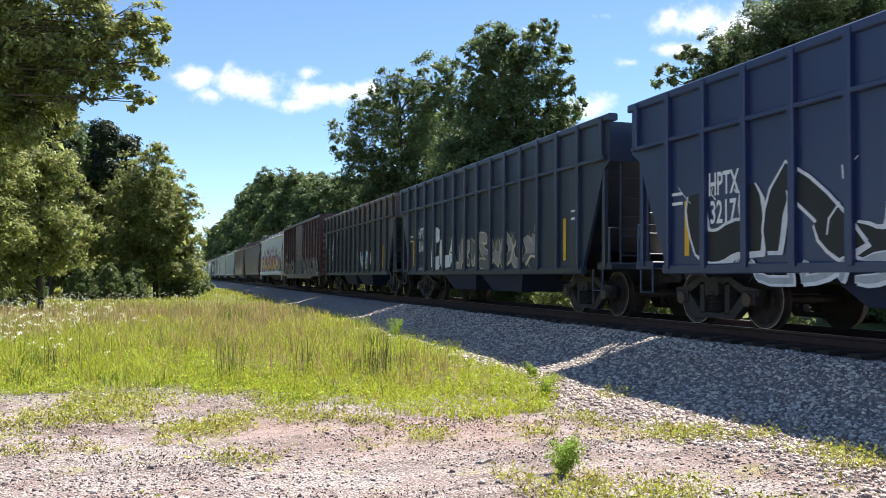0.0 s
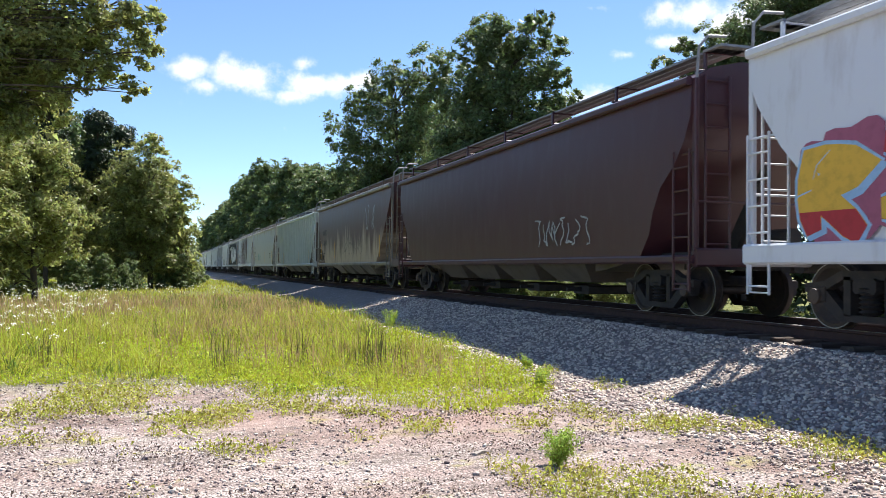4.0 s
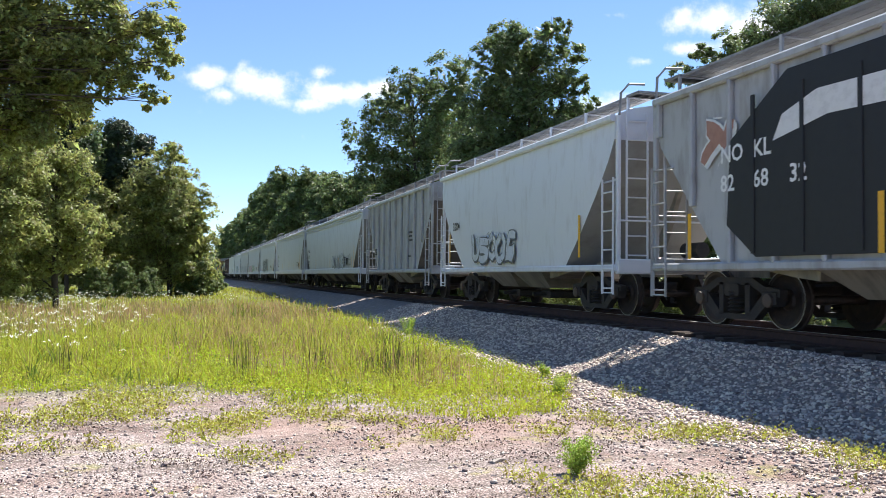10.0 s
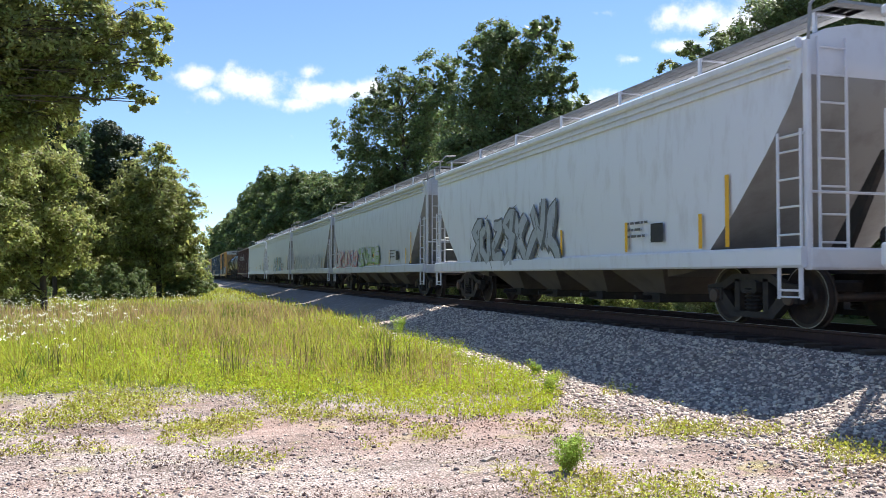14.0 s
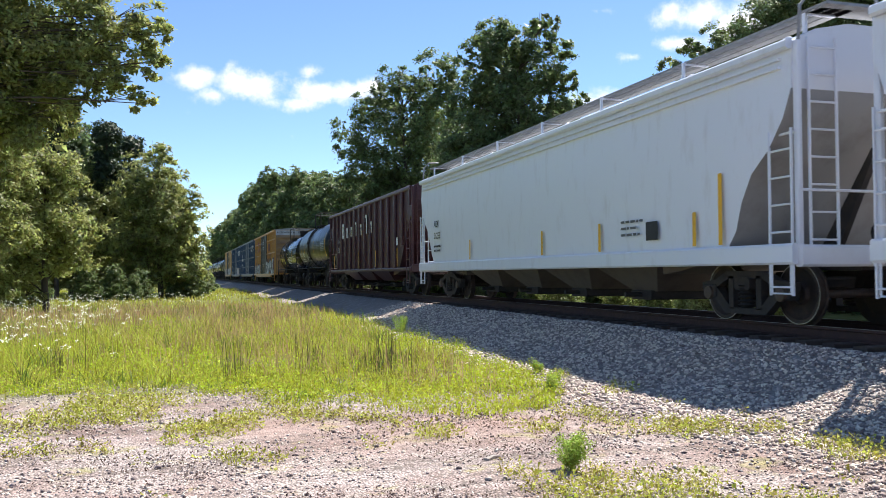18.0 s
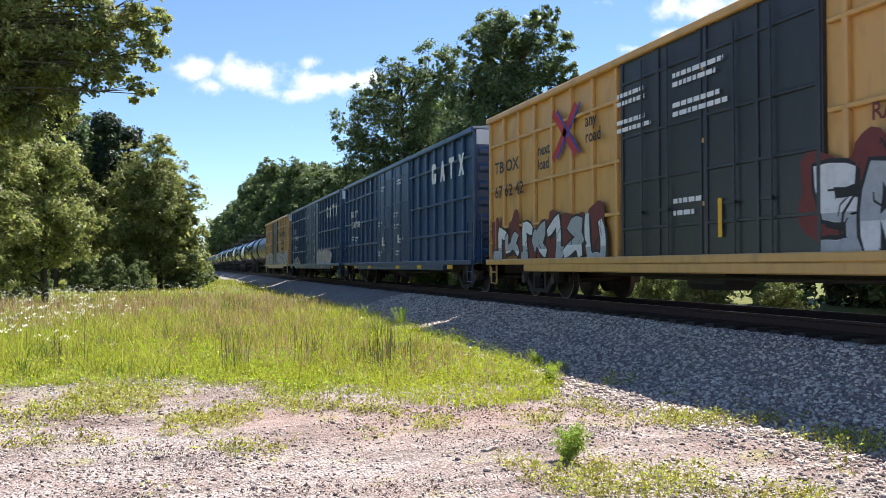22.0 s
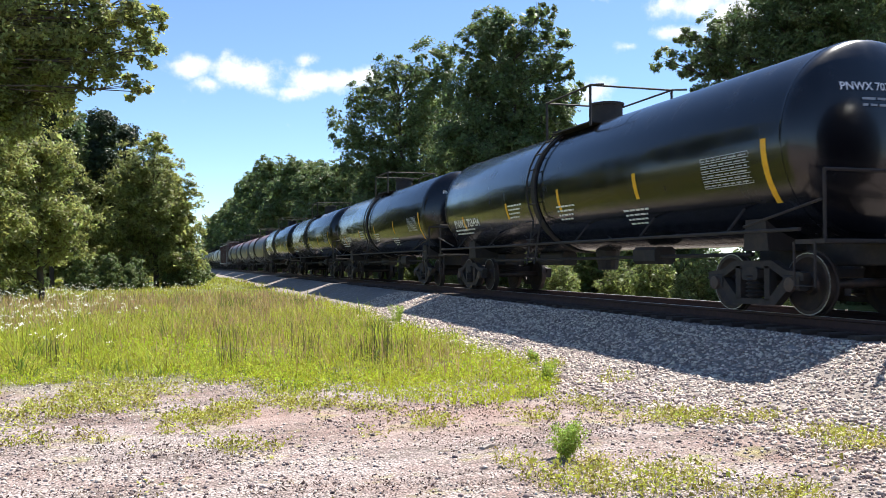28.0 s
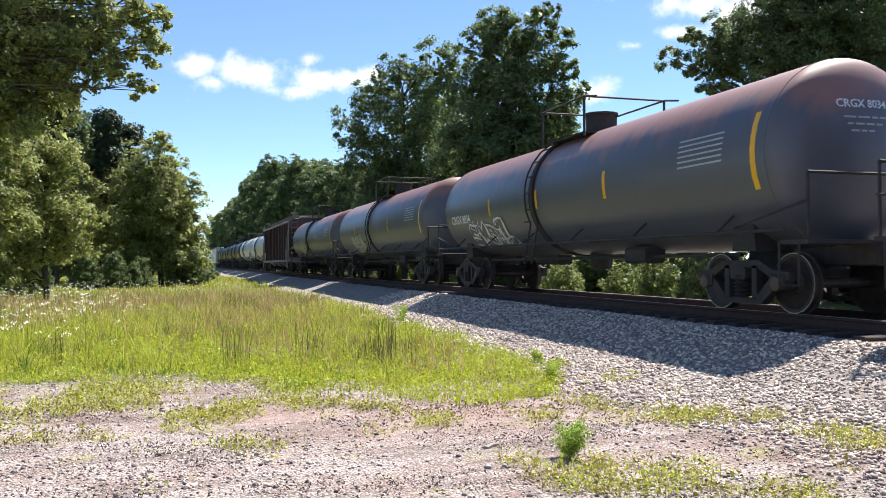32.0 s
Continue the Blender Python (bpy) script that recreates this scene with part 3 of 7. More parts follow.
    part("top_chord", Form().box(-w - 0.07, -w + 0.05, -t, t, eave - 0.06, eave + 0.08, 0.03).box(w - 0.05, w + 0.07, -t, t, eave - 0.06, eave + 0.08, 0.03), trim, car)
    # roof
    part("hatch_trough", Form().box(-0.42, 0.42, -t + 1.0, t - 1.0, crown - 0.08, crown + 0.1, 0.04), trim, car)
    nh = max(3, int(2 * t / 2.6))
    hatch = SHARED.setdefault("hatch" + trim.name, Form().box(-0.5, 0.5, -0.03, 0.03, 0.1, 0.16, 0.01).box(-0.03, 0.03, -0.2, 0.2, 0.1, 0.18, 0.01).mesh("hatch_clamp", trim))
    for i in range(nh):
        part("hatch_clamp", hatch, None, car, at=(0, -t + 1.4 + i * (2 * t - 2.8) / (nh - 1), crown))
    if walkway:
        zc = crown + 0.12
        for sx in (-1, 1):
            for k in range(3):
                x = sx * (0.62 + 0.19 * k)
                part("running_board", Form().box(x - 0.08, x + 0.08, -t - 0.1, t + 0.1, zc, zc + 0.04), GREY_STEEL, car)
        br = SHARED.setdefault("bracket" + trim.name, Form().prism([(-0.03, 0.0), (0.03, 0.0), (0.03, 0.3), (-0.03, 0.3)], -0.02, 0.02).box(-0.02, 0.5, -0.03, 0.03, 0.26, 0.3).mesh("walkway_bracket", trim))
        nb = 7
        for i in range(nb):
            part("walkway_bracket", br, None, car, at=(-1.12, -t + 0.2 + i * (2 * t - 0.4) / (nb - 1), zc - 0.28))
        for sy in (-1, 1):
            part("end_walk", Form().box(-1.15, 1.15, sy * (t + 0.02) - 0.25, sy * (t + 0.02) + 0.25, zc, zc + 0.04).tube([(-1.46, sy * (t + 0.05), eave - 0.1), (-1.42, sy * (t + 0.06), zc + 0.02), (-1.25, sy * (t + 0.06), zc + 0.2), (-0.9, sy * (t + 0.06), zc + 0.22)], 0.025), GREY_STEEL, car)
    running_gear(car, half, half - 2.45)
    part("brake_cylinder", Form().lathe([(-0.5, 0.16), (0.1, 0.16)], (0.4, -t + 0.4, 1.35), "y", 14), STEEL_DARK, car)
    return car


def panel_letters(car, half, ribs, rows, ink, size, z):
    """Marks painted one group to a panel between the ribs; rows of (first panel, groups)."""
    t = half - 0.74
    step = (2 * t - 0.3) / (ribs - 1)
    for i, (k0, groups) in enumerate(rows):
        for k, g in enumerate(groups):
            wd = float(TEXTS[g][0][:, 0].max()) * size
            y = t - 0.15 - (k0 + k + 0.5) * step + wd / 2
            lettering(g, size, car, lambda a, b, y=y, i=i: (-1.457, y - a, z - 1.35 * size * i + b), ink)


def marks(car, half, w, rows, ink, size=0.4, inset=1.9, z=2.3):
    """Reporting marks and number at the end that leads on this side, with small print below; rows: words."""
    put = lambda a, b: (-w, half - inset - a, b)
    for i, word in enumerate(rows):
        lettering(word, size, car, lambda a, b, i=i: put(a, b + z - i * size * 1.35), ink)
    bars([(0, z - len(rows) * size * 1.35 + 0.1, 0.8), (0, z - len(rows) * size * 1.35 - 0.04, 0.7)], car, put, ink, 0.06)


def stripes(car, w, ys, z0, z1, width=0.1):
    me = Form().add([(0, -width / 2, z0), (0, width / 2, z0), (0, width / 2, z1), (0, -width / 2, z1)], [(0, 1, 2, 3)]).mesh("reflector_strip", YELLOW)
    for y in ys:
        part("reflector_strip", me, None, car, at=(-w, y, 0))


def open_hopper(c0, c1, label, skin, dark, post_mat=None):
    """Tall open-top hopper: posts outside, top chord, a belt two thirds up, ends that lean inwards to the platforms."""
    car = new_car("open_hopper_car", label, "freight car", c0, c1)
    half = (c1 - c0) / 2
    e, top, bot = half - 0.42, 3.92, 0.95
    w = 1.48
    lean = 1.05
    post_mat = post_mat or skin
    # four walls round an open bin
    for sx in (-1, 1):
        poly = [(-e + lean + 0.1, bot), (e - lean - 0.1, bot), (e - 0.25, 2.9), (e, 3.05), (e, top), (-e, top), (-e, 3.05), (-e + 0.25, 2.9)]
        part("side_wall", Form().prism(poly, sx * w - 0.03, sx * w + 0.03), skin, car)
        part("top_chord", Form().box(sx * w - 0.09, sx * w + 0.11, -e - 0.06, e + 0.06, top - 0.09, top + 0.05, 0.02), skin, car)
        part("belt_rail", Form().box(sx * (w + 0.07) - 0.05, sx * (w + 0.07) + 0.05, -e + 0.1, e - 0.1, 3.08, 3.16, 0.015), post_mat, car)
        part("side_sill", Form().box(sx * (w + 0.02) - 0.06, sx * (w + 0.02) + 0.06, -e + 1.1, e - 1.1, bot - 0.1, bot + 0.06, 0.02), skin, car)
    n = 16
    post = SHARED.setdefault("post" + post_mat.name, Form().box(-0.07, 0.07, -0.06, 0.06, bot, top, 0.02).mesh("side_post", post_mat))
    short = SHARED.setdefault("short" + post_mat.name, Form().box(-0.07, 0.07, -0.06, 0.06, 3.1, top, 0.02).mesh("side_post", post_mat))
    for i in range(n):
        y = -e + 0.25 + (2 * e - 0.5) * i / (n - 1)
        for sx in (-1, 1):
            part("side_post", short if i in (0, n - 1) or abs(y) > e - lean else post, None, car, at=(sx * (w + 0.06), y, 0))
    for sy in (-1, 1):
        f = Form().prism([(sy * (e - lean - 1.0), 1.35), (sy * (e - 0.3), 2.95), (sy * (e - 0.02), 3.05), (sy * (e - 0.02), top - 0.1), (sy * (e - 0.08), top - 0.1), (sy * (e - 0.08), 3.1), (sy * (e - 0.36), 3.0), (sy * (e - lean - 1.06), 1.42)], -w + 0.04, w - 0.04)
        part("end_wall", f, skin, car)
        part("end_platform", Form().box(-1.45, 1.45, sy * (half - 0.75) - 0.3, sy * (half - 0.75) + 0.3, 0.95, 1.08, 0.02), skin, car)
        part("hand_rail", Form().tube([(-1.45, sy * (half - 0.55), 1.08), (-1.45, sy * (half - 0.55), 1.75), (-0.8, sy * (half - 0.55), 1.75), (-0.8, sy * (half - 0.55), 1.08)], 0.025), skin, car)
        for sx in (-1, 1):
            part("corner_post", Form().box(sx * 1.45 - 0.05, sx * 1.45 + 0.05, sy * (e - 0.3) - 0.05, sy * (e - 0.3) + 0.05, 1.0, 3.0, 0.015), skin, car)
        ladder(car, -1.0, sy * (e - 0.1), 1.1, 3.8, 0.44, skin, along="x")
        stirrup(car, sy * (e - 0.5), skin, 1.5, 0.95)
    for i in range(2):
        y0 = -3.4 + i * 3.4
        f = loft([[(-1.4, y0 + 0.02, 1.0), (1.4, y0 + 0.02, 1.0), (1.4, y0 + 3.38, 1.0), (-1.4, y0 + 3.38, 1.0)],
                  [(-1.15, y0 + 0.7, 0.42), (1.15, y0 + 0.7, 0.42), (1.15, y0 + 2.7, 0.42), (-1.15, y0 + 2.7, 0.42)]])
        part("hopper_bay", f, dark, car)
    part("load", Form().box(-w + 0.05, w - 0.05, -e + 1.0, e - 1.0, 2.6, 3.2, 0.2), surface("coal_load", (0.02, 0.02, 0.02), (0.05, 0.05, 0.05), 0.4, 8, rough=0.8, bump=0.6), car)
    part("centre_sill", Form().box(-0.25, 0.25, -half + 0.7, half - 0.7, 0.7, 0.98, 0.02), STEEL_DARK, car)
    running_gear(car, half, half - 2.3)
    return car


def boxcar(c0, c1, label, skin, door_mat, roof_mat, top=4.7, doors=((-1.2, 1.9),), rib_step=0.62, belts=(), end_white=False, end_mat=None, sill_z=0.64, sill_mat=None, smooth_door=False, w=1.58):
    """Steel box car: posts and belts on the sides, sliding or plug doors, corrugated ends, a flat ribbed roof. doors: (from, to) along the car."""
    car = new_car("boxcar", label, "freight car", c0, c1)
    half = (c1 - c0) / 2
    e = half - 0.62
    wall = w - 0.08
    part("body", Form().box(-wall, wall, -e, e, sill_z + 0.22, top - 0.02), skin, car)
    part("roof", loft([[(-w - 0.02, y, top - 0.06), (w + 0.02, y, top - 0.06), (w + 0.02, y, top), (0, y, top + 0.14), (-w - 0.02, y, top)] for y in (-e - 0.04, e + 0.04)]), roof_mat, car)
    rr = SHARED.setdefault("roofrib" + roof_mat.name + str(w), Form().add([(-w, -0.05, 0), (w, -0.05, 0), (0, -0.05, 0.18), (-w, 0.05, 0), (w, 0.05, 0), (0, 0.05, 0.18)], [(0, 1, 2), (3, 5, 4), (0, 2, 5, 3), (1, 4, 5, 2), (0, 3, 4, 1)]).mesh("roof_rib", roof_mat))
    k = int(2 * e / 1.2)
    for i in range(k):
        part("roof_rib", rr, None, car, at=(0, -e + 0.6 + i * (2 * e - 1.2) / (k - 1), top))
    for sx in (-1, 1):
        part("side_sill", Form().box(sx * w - 0.1, sx * w + 0.03, -e + 2.6, e - 2.6, sill_z, sill_z + 0.16, 0.02), sill_mat or skin, car)
        part("side_sill", Form().box(sx * w - 0.1, sx * w + 0.034, -e, e, sill_z + 0.16, sill_z + 0.3, 0.02), sill_mat or skin, car)
        part("top_rail", Form().box(sx * w - 0.08, sx * w + 0.03, -e, e, top - 0.16, top - 0.02, 0.02), skin, car)
    lo, hi = sill_z + 0.3, top - 0.16

    def in_door(y):
        return any(a - 0.05 < y < b + 0.05 for a, b in doors)

    post = SHARED.setdefault("boxpost" + skin.name + str(top), Form().box(-0.05, 0.05, -0.05, 0.05, lo, hi, 0.02).mesh("side_post", skin))
    n = int(2 * e / rib_step)
    for i in range(n + 1):
        y = -e + 0.05 + i * (2 * e - 0.1) / n
        if in_door(y):
            continue
        for sx in (-1, 1):
            part("side_post", post, None, car, at=(sx * (w - 0.04), y, 0))
    edges = [-e] + [q for d in sorted(doors) for q in d] + [e]
    for j in range(0, len(edges), 2):
        for z in belts:
            part("belt_rail", Form().box(-w - 0.015, -wall, edges[j] + 0.05, edges[j + 1] - 0.1, z - 0.035, z + 0.035, 0.012), skin, car)
    for a, b in doors:
        d = part("door", Form().box(-w + 0.0, -wall + 0.02, a, b, lo - 0.06, hi + 0.03, 0.01), door_mat, car)
        if smooth_door:
            m = int((hi - lo) / 0.32)
            for i in range(m):
                z = lo + 0.16 + i * (hi - lo - 0.3) / (m - 1)
                part("door_corrugation", Form().box(-w - 0.03, -w + 0.01, a + 0.1, b - 0.1, z - 0.05, z + 0.05, 0.02), door_mat, d)
        else:
            for y in (a + 0.06, (a + b) / 2, b - 0.06):
                part("door_stile", Form().box(-w - 0.03, -w + 0.01, y - 0.04, y + 0.04, lo - 0.06, hi + 0.03, 0.01), door_mat, d)
            for z in (lo + 0.5, lo + 1.35, lo + 2.2, hi - 0.4):
                part("door_rail", Form().box(-w - 0.025, -w + 0.01, a + 0.08, b - 0.08, z - 0.03, z + 0.03, 0.01), door_mat, d)
            for y in (a + (b - a) * 0.36, a + (b - a) * 0.68):
                part("lock_rod", Form().tube([(-w - 0.06, y, lo), (-w - 0.06, y, hi - 0.1)], 0.018), door_mat, d)
                part("handle", Form().box(-w - 0.09, -w - 0.04, y - 0.03, y + 0.22, lo + 0.75, lo + 0.8), door_mat, d)
        part("door_track", Form().box(-w - 0.09, -w + 0.02, a - 0.15, b + 0.15, lo - 0.14, lo - 0.06, 0.01), sill_mat or skin, car)
    # corrugated ends
    for sy in (-1, 1):
        plate = part("end_plate", Form().box(-wall + 0.02, wall - 0.02, sy * e - 0.02, sy * e + 0.02, lo, top - 0.5), end_mat or skin, car)
        me = SHARED.setdefault("corr" + skin.name, Form().box(-wall + 0.06, wall - 0.06, -0.1, 0.1, -0.14, 0.14, 0.09).mesh("corrugation", end_mat or skin))
        for i in range(7):
            part("corrugation", me, None, plate, at=(0, sy * e, lo + 0.2 + i * (top - 0.9 - lo) / 6))
        part("end_panel", Form().box(-wall, wall, sy * e - 0.02, sy * e + 0.045, top - 0.5, top - 0.08), WHITE_PANEL if end_white else skin, car)
        ladder(car, -w - 0.02, sy * (e - 0.32), sill_z - 0.15, sill_z + 1.35 if top > 4.5 else 3.9, 0.46, skin)
        ladder(car, -1.15, sy * (e + 0.1), sill_z + 0.2, sill_z + 1.6, 0.46, skin, along="x")
        part("end_platform", Form().box(-1.3, 1.3, sy * (e + 0.24) - 0.16, sy * (e + 0.24) + 0.16, 1.02, 1.07).box(-0.4, 0.4, sy * (e + 0.3) - 0.3, sy * (e + 0.3) + 0.2, 0.72, 1.0), STEEL_DARK, car)
        stirrup(car, sy * (e - 0.35), skin, w, sill_z + 0.1)
    part("brake_gear", Form().box(-0.3, 0.3, -half + 1.5, half - 1.5, 0.55, 0.85).tube([(-0.9, -3.0, 0.55), (-0.9, 3.0, 0.55)], 0.04).box(-0.9, -0.3, 0.5, 1.6, 0.35, 0.75, 0.1), STEEL_DARK, car)
    running_gear(car, half, half - 2.75)
    return car


def tank_put(r, zc, y0, z0):
    """Lettering space onto the barrel: b runs along its curve from the height z0."""
    a0 = math.asin(max(-1, min(1, (z0 - zc) / r)))

    def put(a, b):
        t = a0 + b / r
        return (-(r + 0.005) * math.cos(t), y0 - a, zc + (r + 0.005) * math.sin(t))

    return put


def tank_car(c0, c1, label, skin, r=1.52, top=4.12, inset=1.05, stripes_at=(), band=True, dome=True, gear=None, rail_mat=None, lad=0.85):
    """Tank car: a barrel with dished heads on stub sills, a manway with its platform, a ladder amidships, a pipe rail along the side."""
    car = new_car("tank_car", label, "tank car", c0, c1)
    half = (c1 - c0) / 2
    zc = top - r
    e = half - inset
    gear = gear or STEEL_DARK
    rail_mat = rail_mat or gear
    prof = [(-e + 0.5 * (1 - math.cos(math.asin(q))), max(0.004, r * q)) for q in (0.0, 0.15, 0.3, 0.45, 0.6, 0.72, 0.82, 0.9, 0.955, 0.985, 1.0)]
    prof = prof + [(-y, q) for y, q in reversed(prof)]
    part("barrel", Form().lathe(prof, (0, 0, zc), "y", 56), skin, car, smooth=30)
    for y in (-e + 0.54, e - 0.54) + ((-e * 0.42, e * 0.42) if not dome else ()):
        part("weld_seam", Form().lathe([(y - 0.02, r - 0.01), (y - 0.015, r + 0.008), (y + 0.015, r + 0.008), (y + 0.02, r - 0.01)], (0, 0, zc), "y", 56), skin, car, smooth=40)
    if band:
        part("strap", Form().lathe([(lad - 0.13, r - 0.01), (lad - 0.13, r + 0.03), (lad + 0.13, r + 0.03), (lad + 0.13, r - 0.01)], (0, 0, zc), "y", 56), gear, car, smooth=40)
    # manway, platform and its rails
    dm = part("manway", Form().lathe([(0, 0.36), (0.46, 0.36), (0.47, 0.4), (0.52, 0.4), (0.54, 0.1)], (0, 0, top - 0.06), "z", 20), gear, car, smooth=35)
    for k in range(8):
        part("bolt", SHARED["bolt"], None, dm, at=(0.37 * math.cos(k * math.tau / 8), 0.37 * math.sin(k * math.tau / 8), top + 0.36))
    part("platform", Form().box(-0.95, -0.6, -1.0, 1.0, top - 0.16, top - 0.13).box(0.6, 0.95, -1.0, 1.0, top - 0.16, top - 0.13).box(-0.95, 0.95, 0.6, 0.95, top - 0.12, top - 0.09), gear, car)
    f = Form()
    h = top + 0.62
    for sx in (-1, 1):
        f.tube([(sx * 1.0, -1.7, h - 0.1), (sx * 1.0, -1.15, h), (sx * 1.0, 1.15, h)], 0.022)
        for y in (-1.12, 1.12):
            f.tube([(sx * 1.0, y, top - 0.25), (sx * 1.0, y, h)], 0.03)
    f.tube([(-1.0, 1.12, h), (1.0, 1.12, h)], 0.022).tube([(-1.0, -1.12, h), (1.0, -1.12, h)], 0.022)
    part("platform_railing", f, rail_mat, car)
    # ladder down the road side
    f = Form()
    for s in (-1, 1):
        pts = []
        for i in range(9):
            t = radians(68 - i * 95 / 8)
            pts.append((-(r + 0.09) * math.cos(t), lad + s * 0.22, zc + (r + 0.09) * math.sin(t)))
        pts.append((-r - 0.1, lad + s * 0.22, 0.75))
        f.tube(pts, 0.022)
    rails = part("ladder", f, gear, car)
    rung = SHARED.setdefault("tankrung" + gear.name, Form().tube([(0, -0.22, 0), (0, 0.22, 0)], 0.016).mesh("rung", gear))
    for i in range(6):
        t = radians(62 - i * 15)
        part("rung", rung, None, rails, at=(-(r + 0.09) * math.cos(t), lad, zc + (r + 0.09) * math.sin(t)))
    for i in range(3):
        part("rung", rung, None, rails, at=(-r - 0.1, lad, 1.75 - i * 0.42))
    # underframe
    for sy in (-1, 1):
        part("stub_sill", Form().box(-0.3, 0.3, sy * (half - 2.0) - 1.45, sy * (half - 2.0) + 1.35, 0.72, 1.05, 0.02), gear, car)
        y = sy * (half - 2.55)
        part("saddle", Form().prism([(y - 0.3, 0.95), (y + 0.3, 0.95), (y + 0.18, zc - r * 0.45), (y - 0.18, zc - r * 0.45)], -1.0, 1.0), gear, car)
        part("end_platform", Form().box(-1.45, 1.45, sy * (half - 0.85) - 0.28, sy * (half - 0.85) + 0.28, 1.02, 1.08, 0.01), gear, car)
        f = Form()
        for sx in (-1, 1):
            f.tube([(sx * 1.4, sy * (half - 0.62), 1.05), (sx * 1.4, sy * (half - 0.62), 2.0)], 0.024)
        f.tube([(-1.4, sy * (half - 0.62), 2.0), (1.4, sy * (half - 0.62), 2.0)], 0.024).tube([(-1.45, sy * (half - 0.62), 1.6), (-r, sy * (half - 2.2), 1.3)], 0.02)
        part("hand_rail", f, rail_mat, car)
        stirrup(car, sy * (half - 0.95), gear, 1.45, 1.05, 0.6)
    for sx in (-1, 1):
        f = Form().tube([(sx * 1.48, -half + 1.0, 1.22), (sx * 1.48, half - 1.0, 1.22)], 0.028)
        for i in range(6):
            y = -half + 2.6 + i * (2 * half - 5.2) / 5
            f.tube([(sx * 1.48, y, 1.22), (sx * 1.15, y, zc - r * 0.62)], 0.02)
        part("side_pipe", f, rail_mat, car)
    part("outlet_valve", Form().lathe([(0.62, 0.22), (zc - r + 0.15, 0.3)], (0, 0, 0), "z", 14), gear, car)
    part("air_tank", Form().box(-0.2, 0.2, 2.0, 3.4, 0.72, 1.05, 0.05), gear, car)
    part("brake_rod", Form().tube([(-0.7, -half + 3, 0.9), (-0.7, half - 3, 0.85)], 0.035).box(-0.85, -0.4, -3.4, -2.6, 0.75, 1.08, 0.06), gear, car)
    # curved reflector strips: (along, from height, to height)
    for y, z0, z1 in stripes_at:
        put = tank_put(r, zc, y, z0)
        a1 = (math.asin((z1 - zc) / r) - math.asin((z0 - zc) / r)) * r
        v, fc = [], []
        for i in range(7):
            v += [put(-0.06, a1 * i / 6), put(0.06, a1 * i / 6)]
            if i:
                fc.append((2 * i - 2, 2 * i - 1, 2 * i + 1, 2 * i))
        part("reflector_strip", Form().add(v, fc), YELLOW, car)
    running_gear(car, half, half - 2.55)
    return car, r, zc, e


SHARED["bolt"] = Form().lathe([(0, 0.03), (0.08, 0.03)], (0, 0, 0), "z", 6).mesh("bolt", STEEL_DARK)
WHITE_PANEL = paint("white_end_panel", (0.62, 0.64, 0.66), (0.3, 0.3, 0.3), 0.3)


# ---------------------------------------------------------------- the train, from its head to its tail
letter_all(["LD LMT 224200", "LT WT  61800", "HPTX", "3217", "3166", "3104", "NAHX", "516068", "N", "H", "X", "10", "07", "27", "NO", "KL", "82", "68", "32", "19", "282", "TILX", "516587", "FMLX", "51588", "3204", "RVRX", "118515", "UTCX", "14631",
            "AEX", "13142", "21255", "CRGX 19720", "CAOX 300141", "SODIUM HYDROXIDE SOLUTION", "TB OX", "67 62 42", "BK TY", "15 87 86", "LR S", "17 74 34", "FB OX", "50 53 04",
            "EXCESS HEIGHT CAR", "TBOX 676242", "FBOX 505304", "Railcar Pooling", "Experts", "RAILCAR POOLING EXPERTS", "AMERON 353", "LINING APPLIED 04/2023", "BY CURB", "EXTERIOR PAINT", "APPLIED 04/2022", "2019", "LD LMT  202 50", "LT WT   60 50", "next", "load", "any", "road", "PNWX 703432", "PNWX 703434", "PNWX 703438", "PNWX 703440", "PNWX 703431", "CRGX 8034", "TILX 316571", "AT", "90",
            "CLOSE AND LOCK", "BOTH DOORS BEFORE", "MOVING CAR", "OPEN", "CLOSE", "LD LMT", "LT WT", "A", "31"])
NAVY = paint("navy_black_paint", (0.011, 0.024, 0.085), (0.03, 0.042, 0.085), 0.35, 0.42)
SOOT = paint("sooty_blue_black_paint", (0.013, 0.022, 0.048), (0.042, 0.05, 0.068), 0.4, 0.45, (0.06, 0.045, 0.04), 0.15)
SOOT_POST = paint("sooty_post_paint", (0.018, 0.017, 0.02), (0.06, 0.04, 0.035), 0.45, 0.6)
SLATE = surface("worn_slate_paint", (0.035, 0.05, 0.072), (0.26, 0.22, 0.20), 0.34, 2.4, (1.0, 3.2, 0.28), 0.55, third=(0.17, 0.10, 0.075), third_amount=0.35, third_scale=0.9, third_stretch=(0.3, 2.4, 0.22),
                third_rise=(0.22, 3.0), bump=0.06, bump_scale=6.0, rough_vary=0.15, coat=0.4, coat_rough=0.3)
OXIDE = paint("oxide_red_paint", (0.068, 0.014, 0.018), (0.12, 0.06, 0.055), 0.4, 0.55, (0.18, 0.12, 0.115), 0.12, third_rise=(-0.2, 1.5))
MAROON = paint("maroon_paint", (0.058, 0.013, 0.018), (0.085, 0.032, 0.033), 0.35, 0.5)
LIGHT = paint("pale_grey_paint", (0.69, 0.71, 0.76), (0.48, 0.46, 0.46), 0.3, 0.45)
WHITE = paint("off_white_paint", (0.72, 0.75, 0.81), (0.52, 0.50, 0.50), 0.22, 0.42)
PALE_GREEN = paint("pale_green_white_paint", (0.56, 0.59, 0.55), (0.40, 0.40, 0.36), 0.3, 0.45)
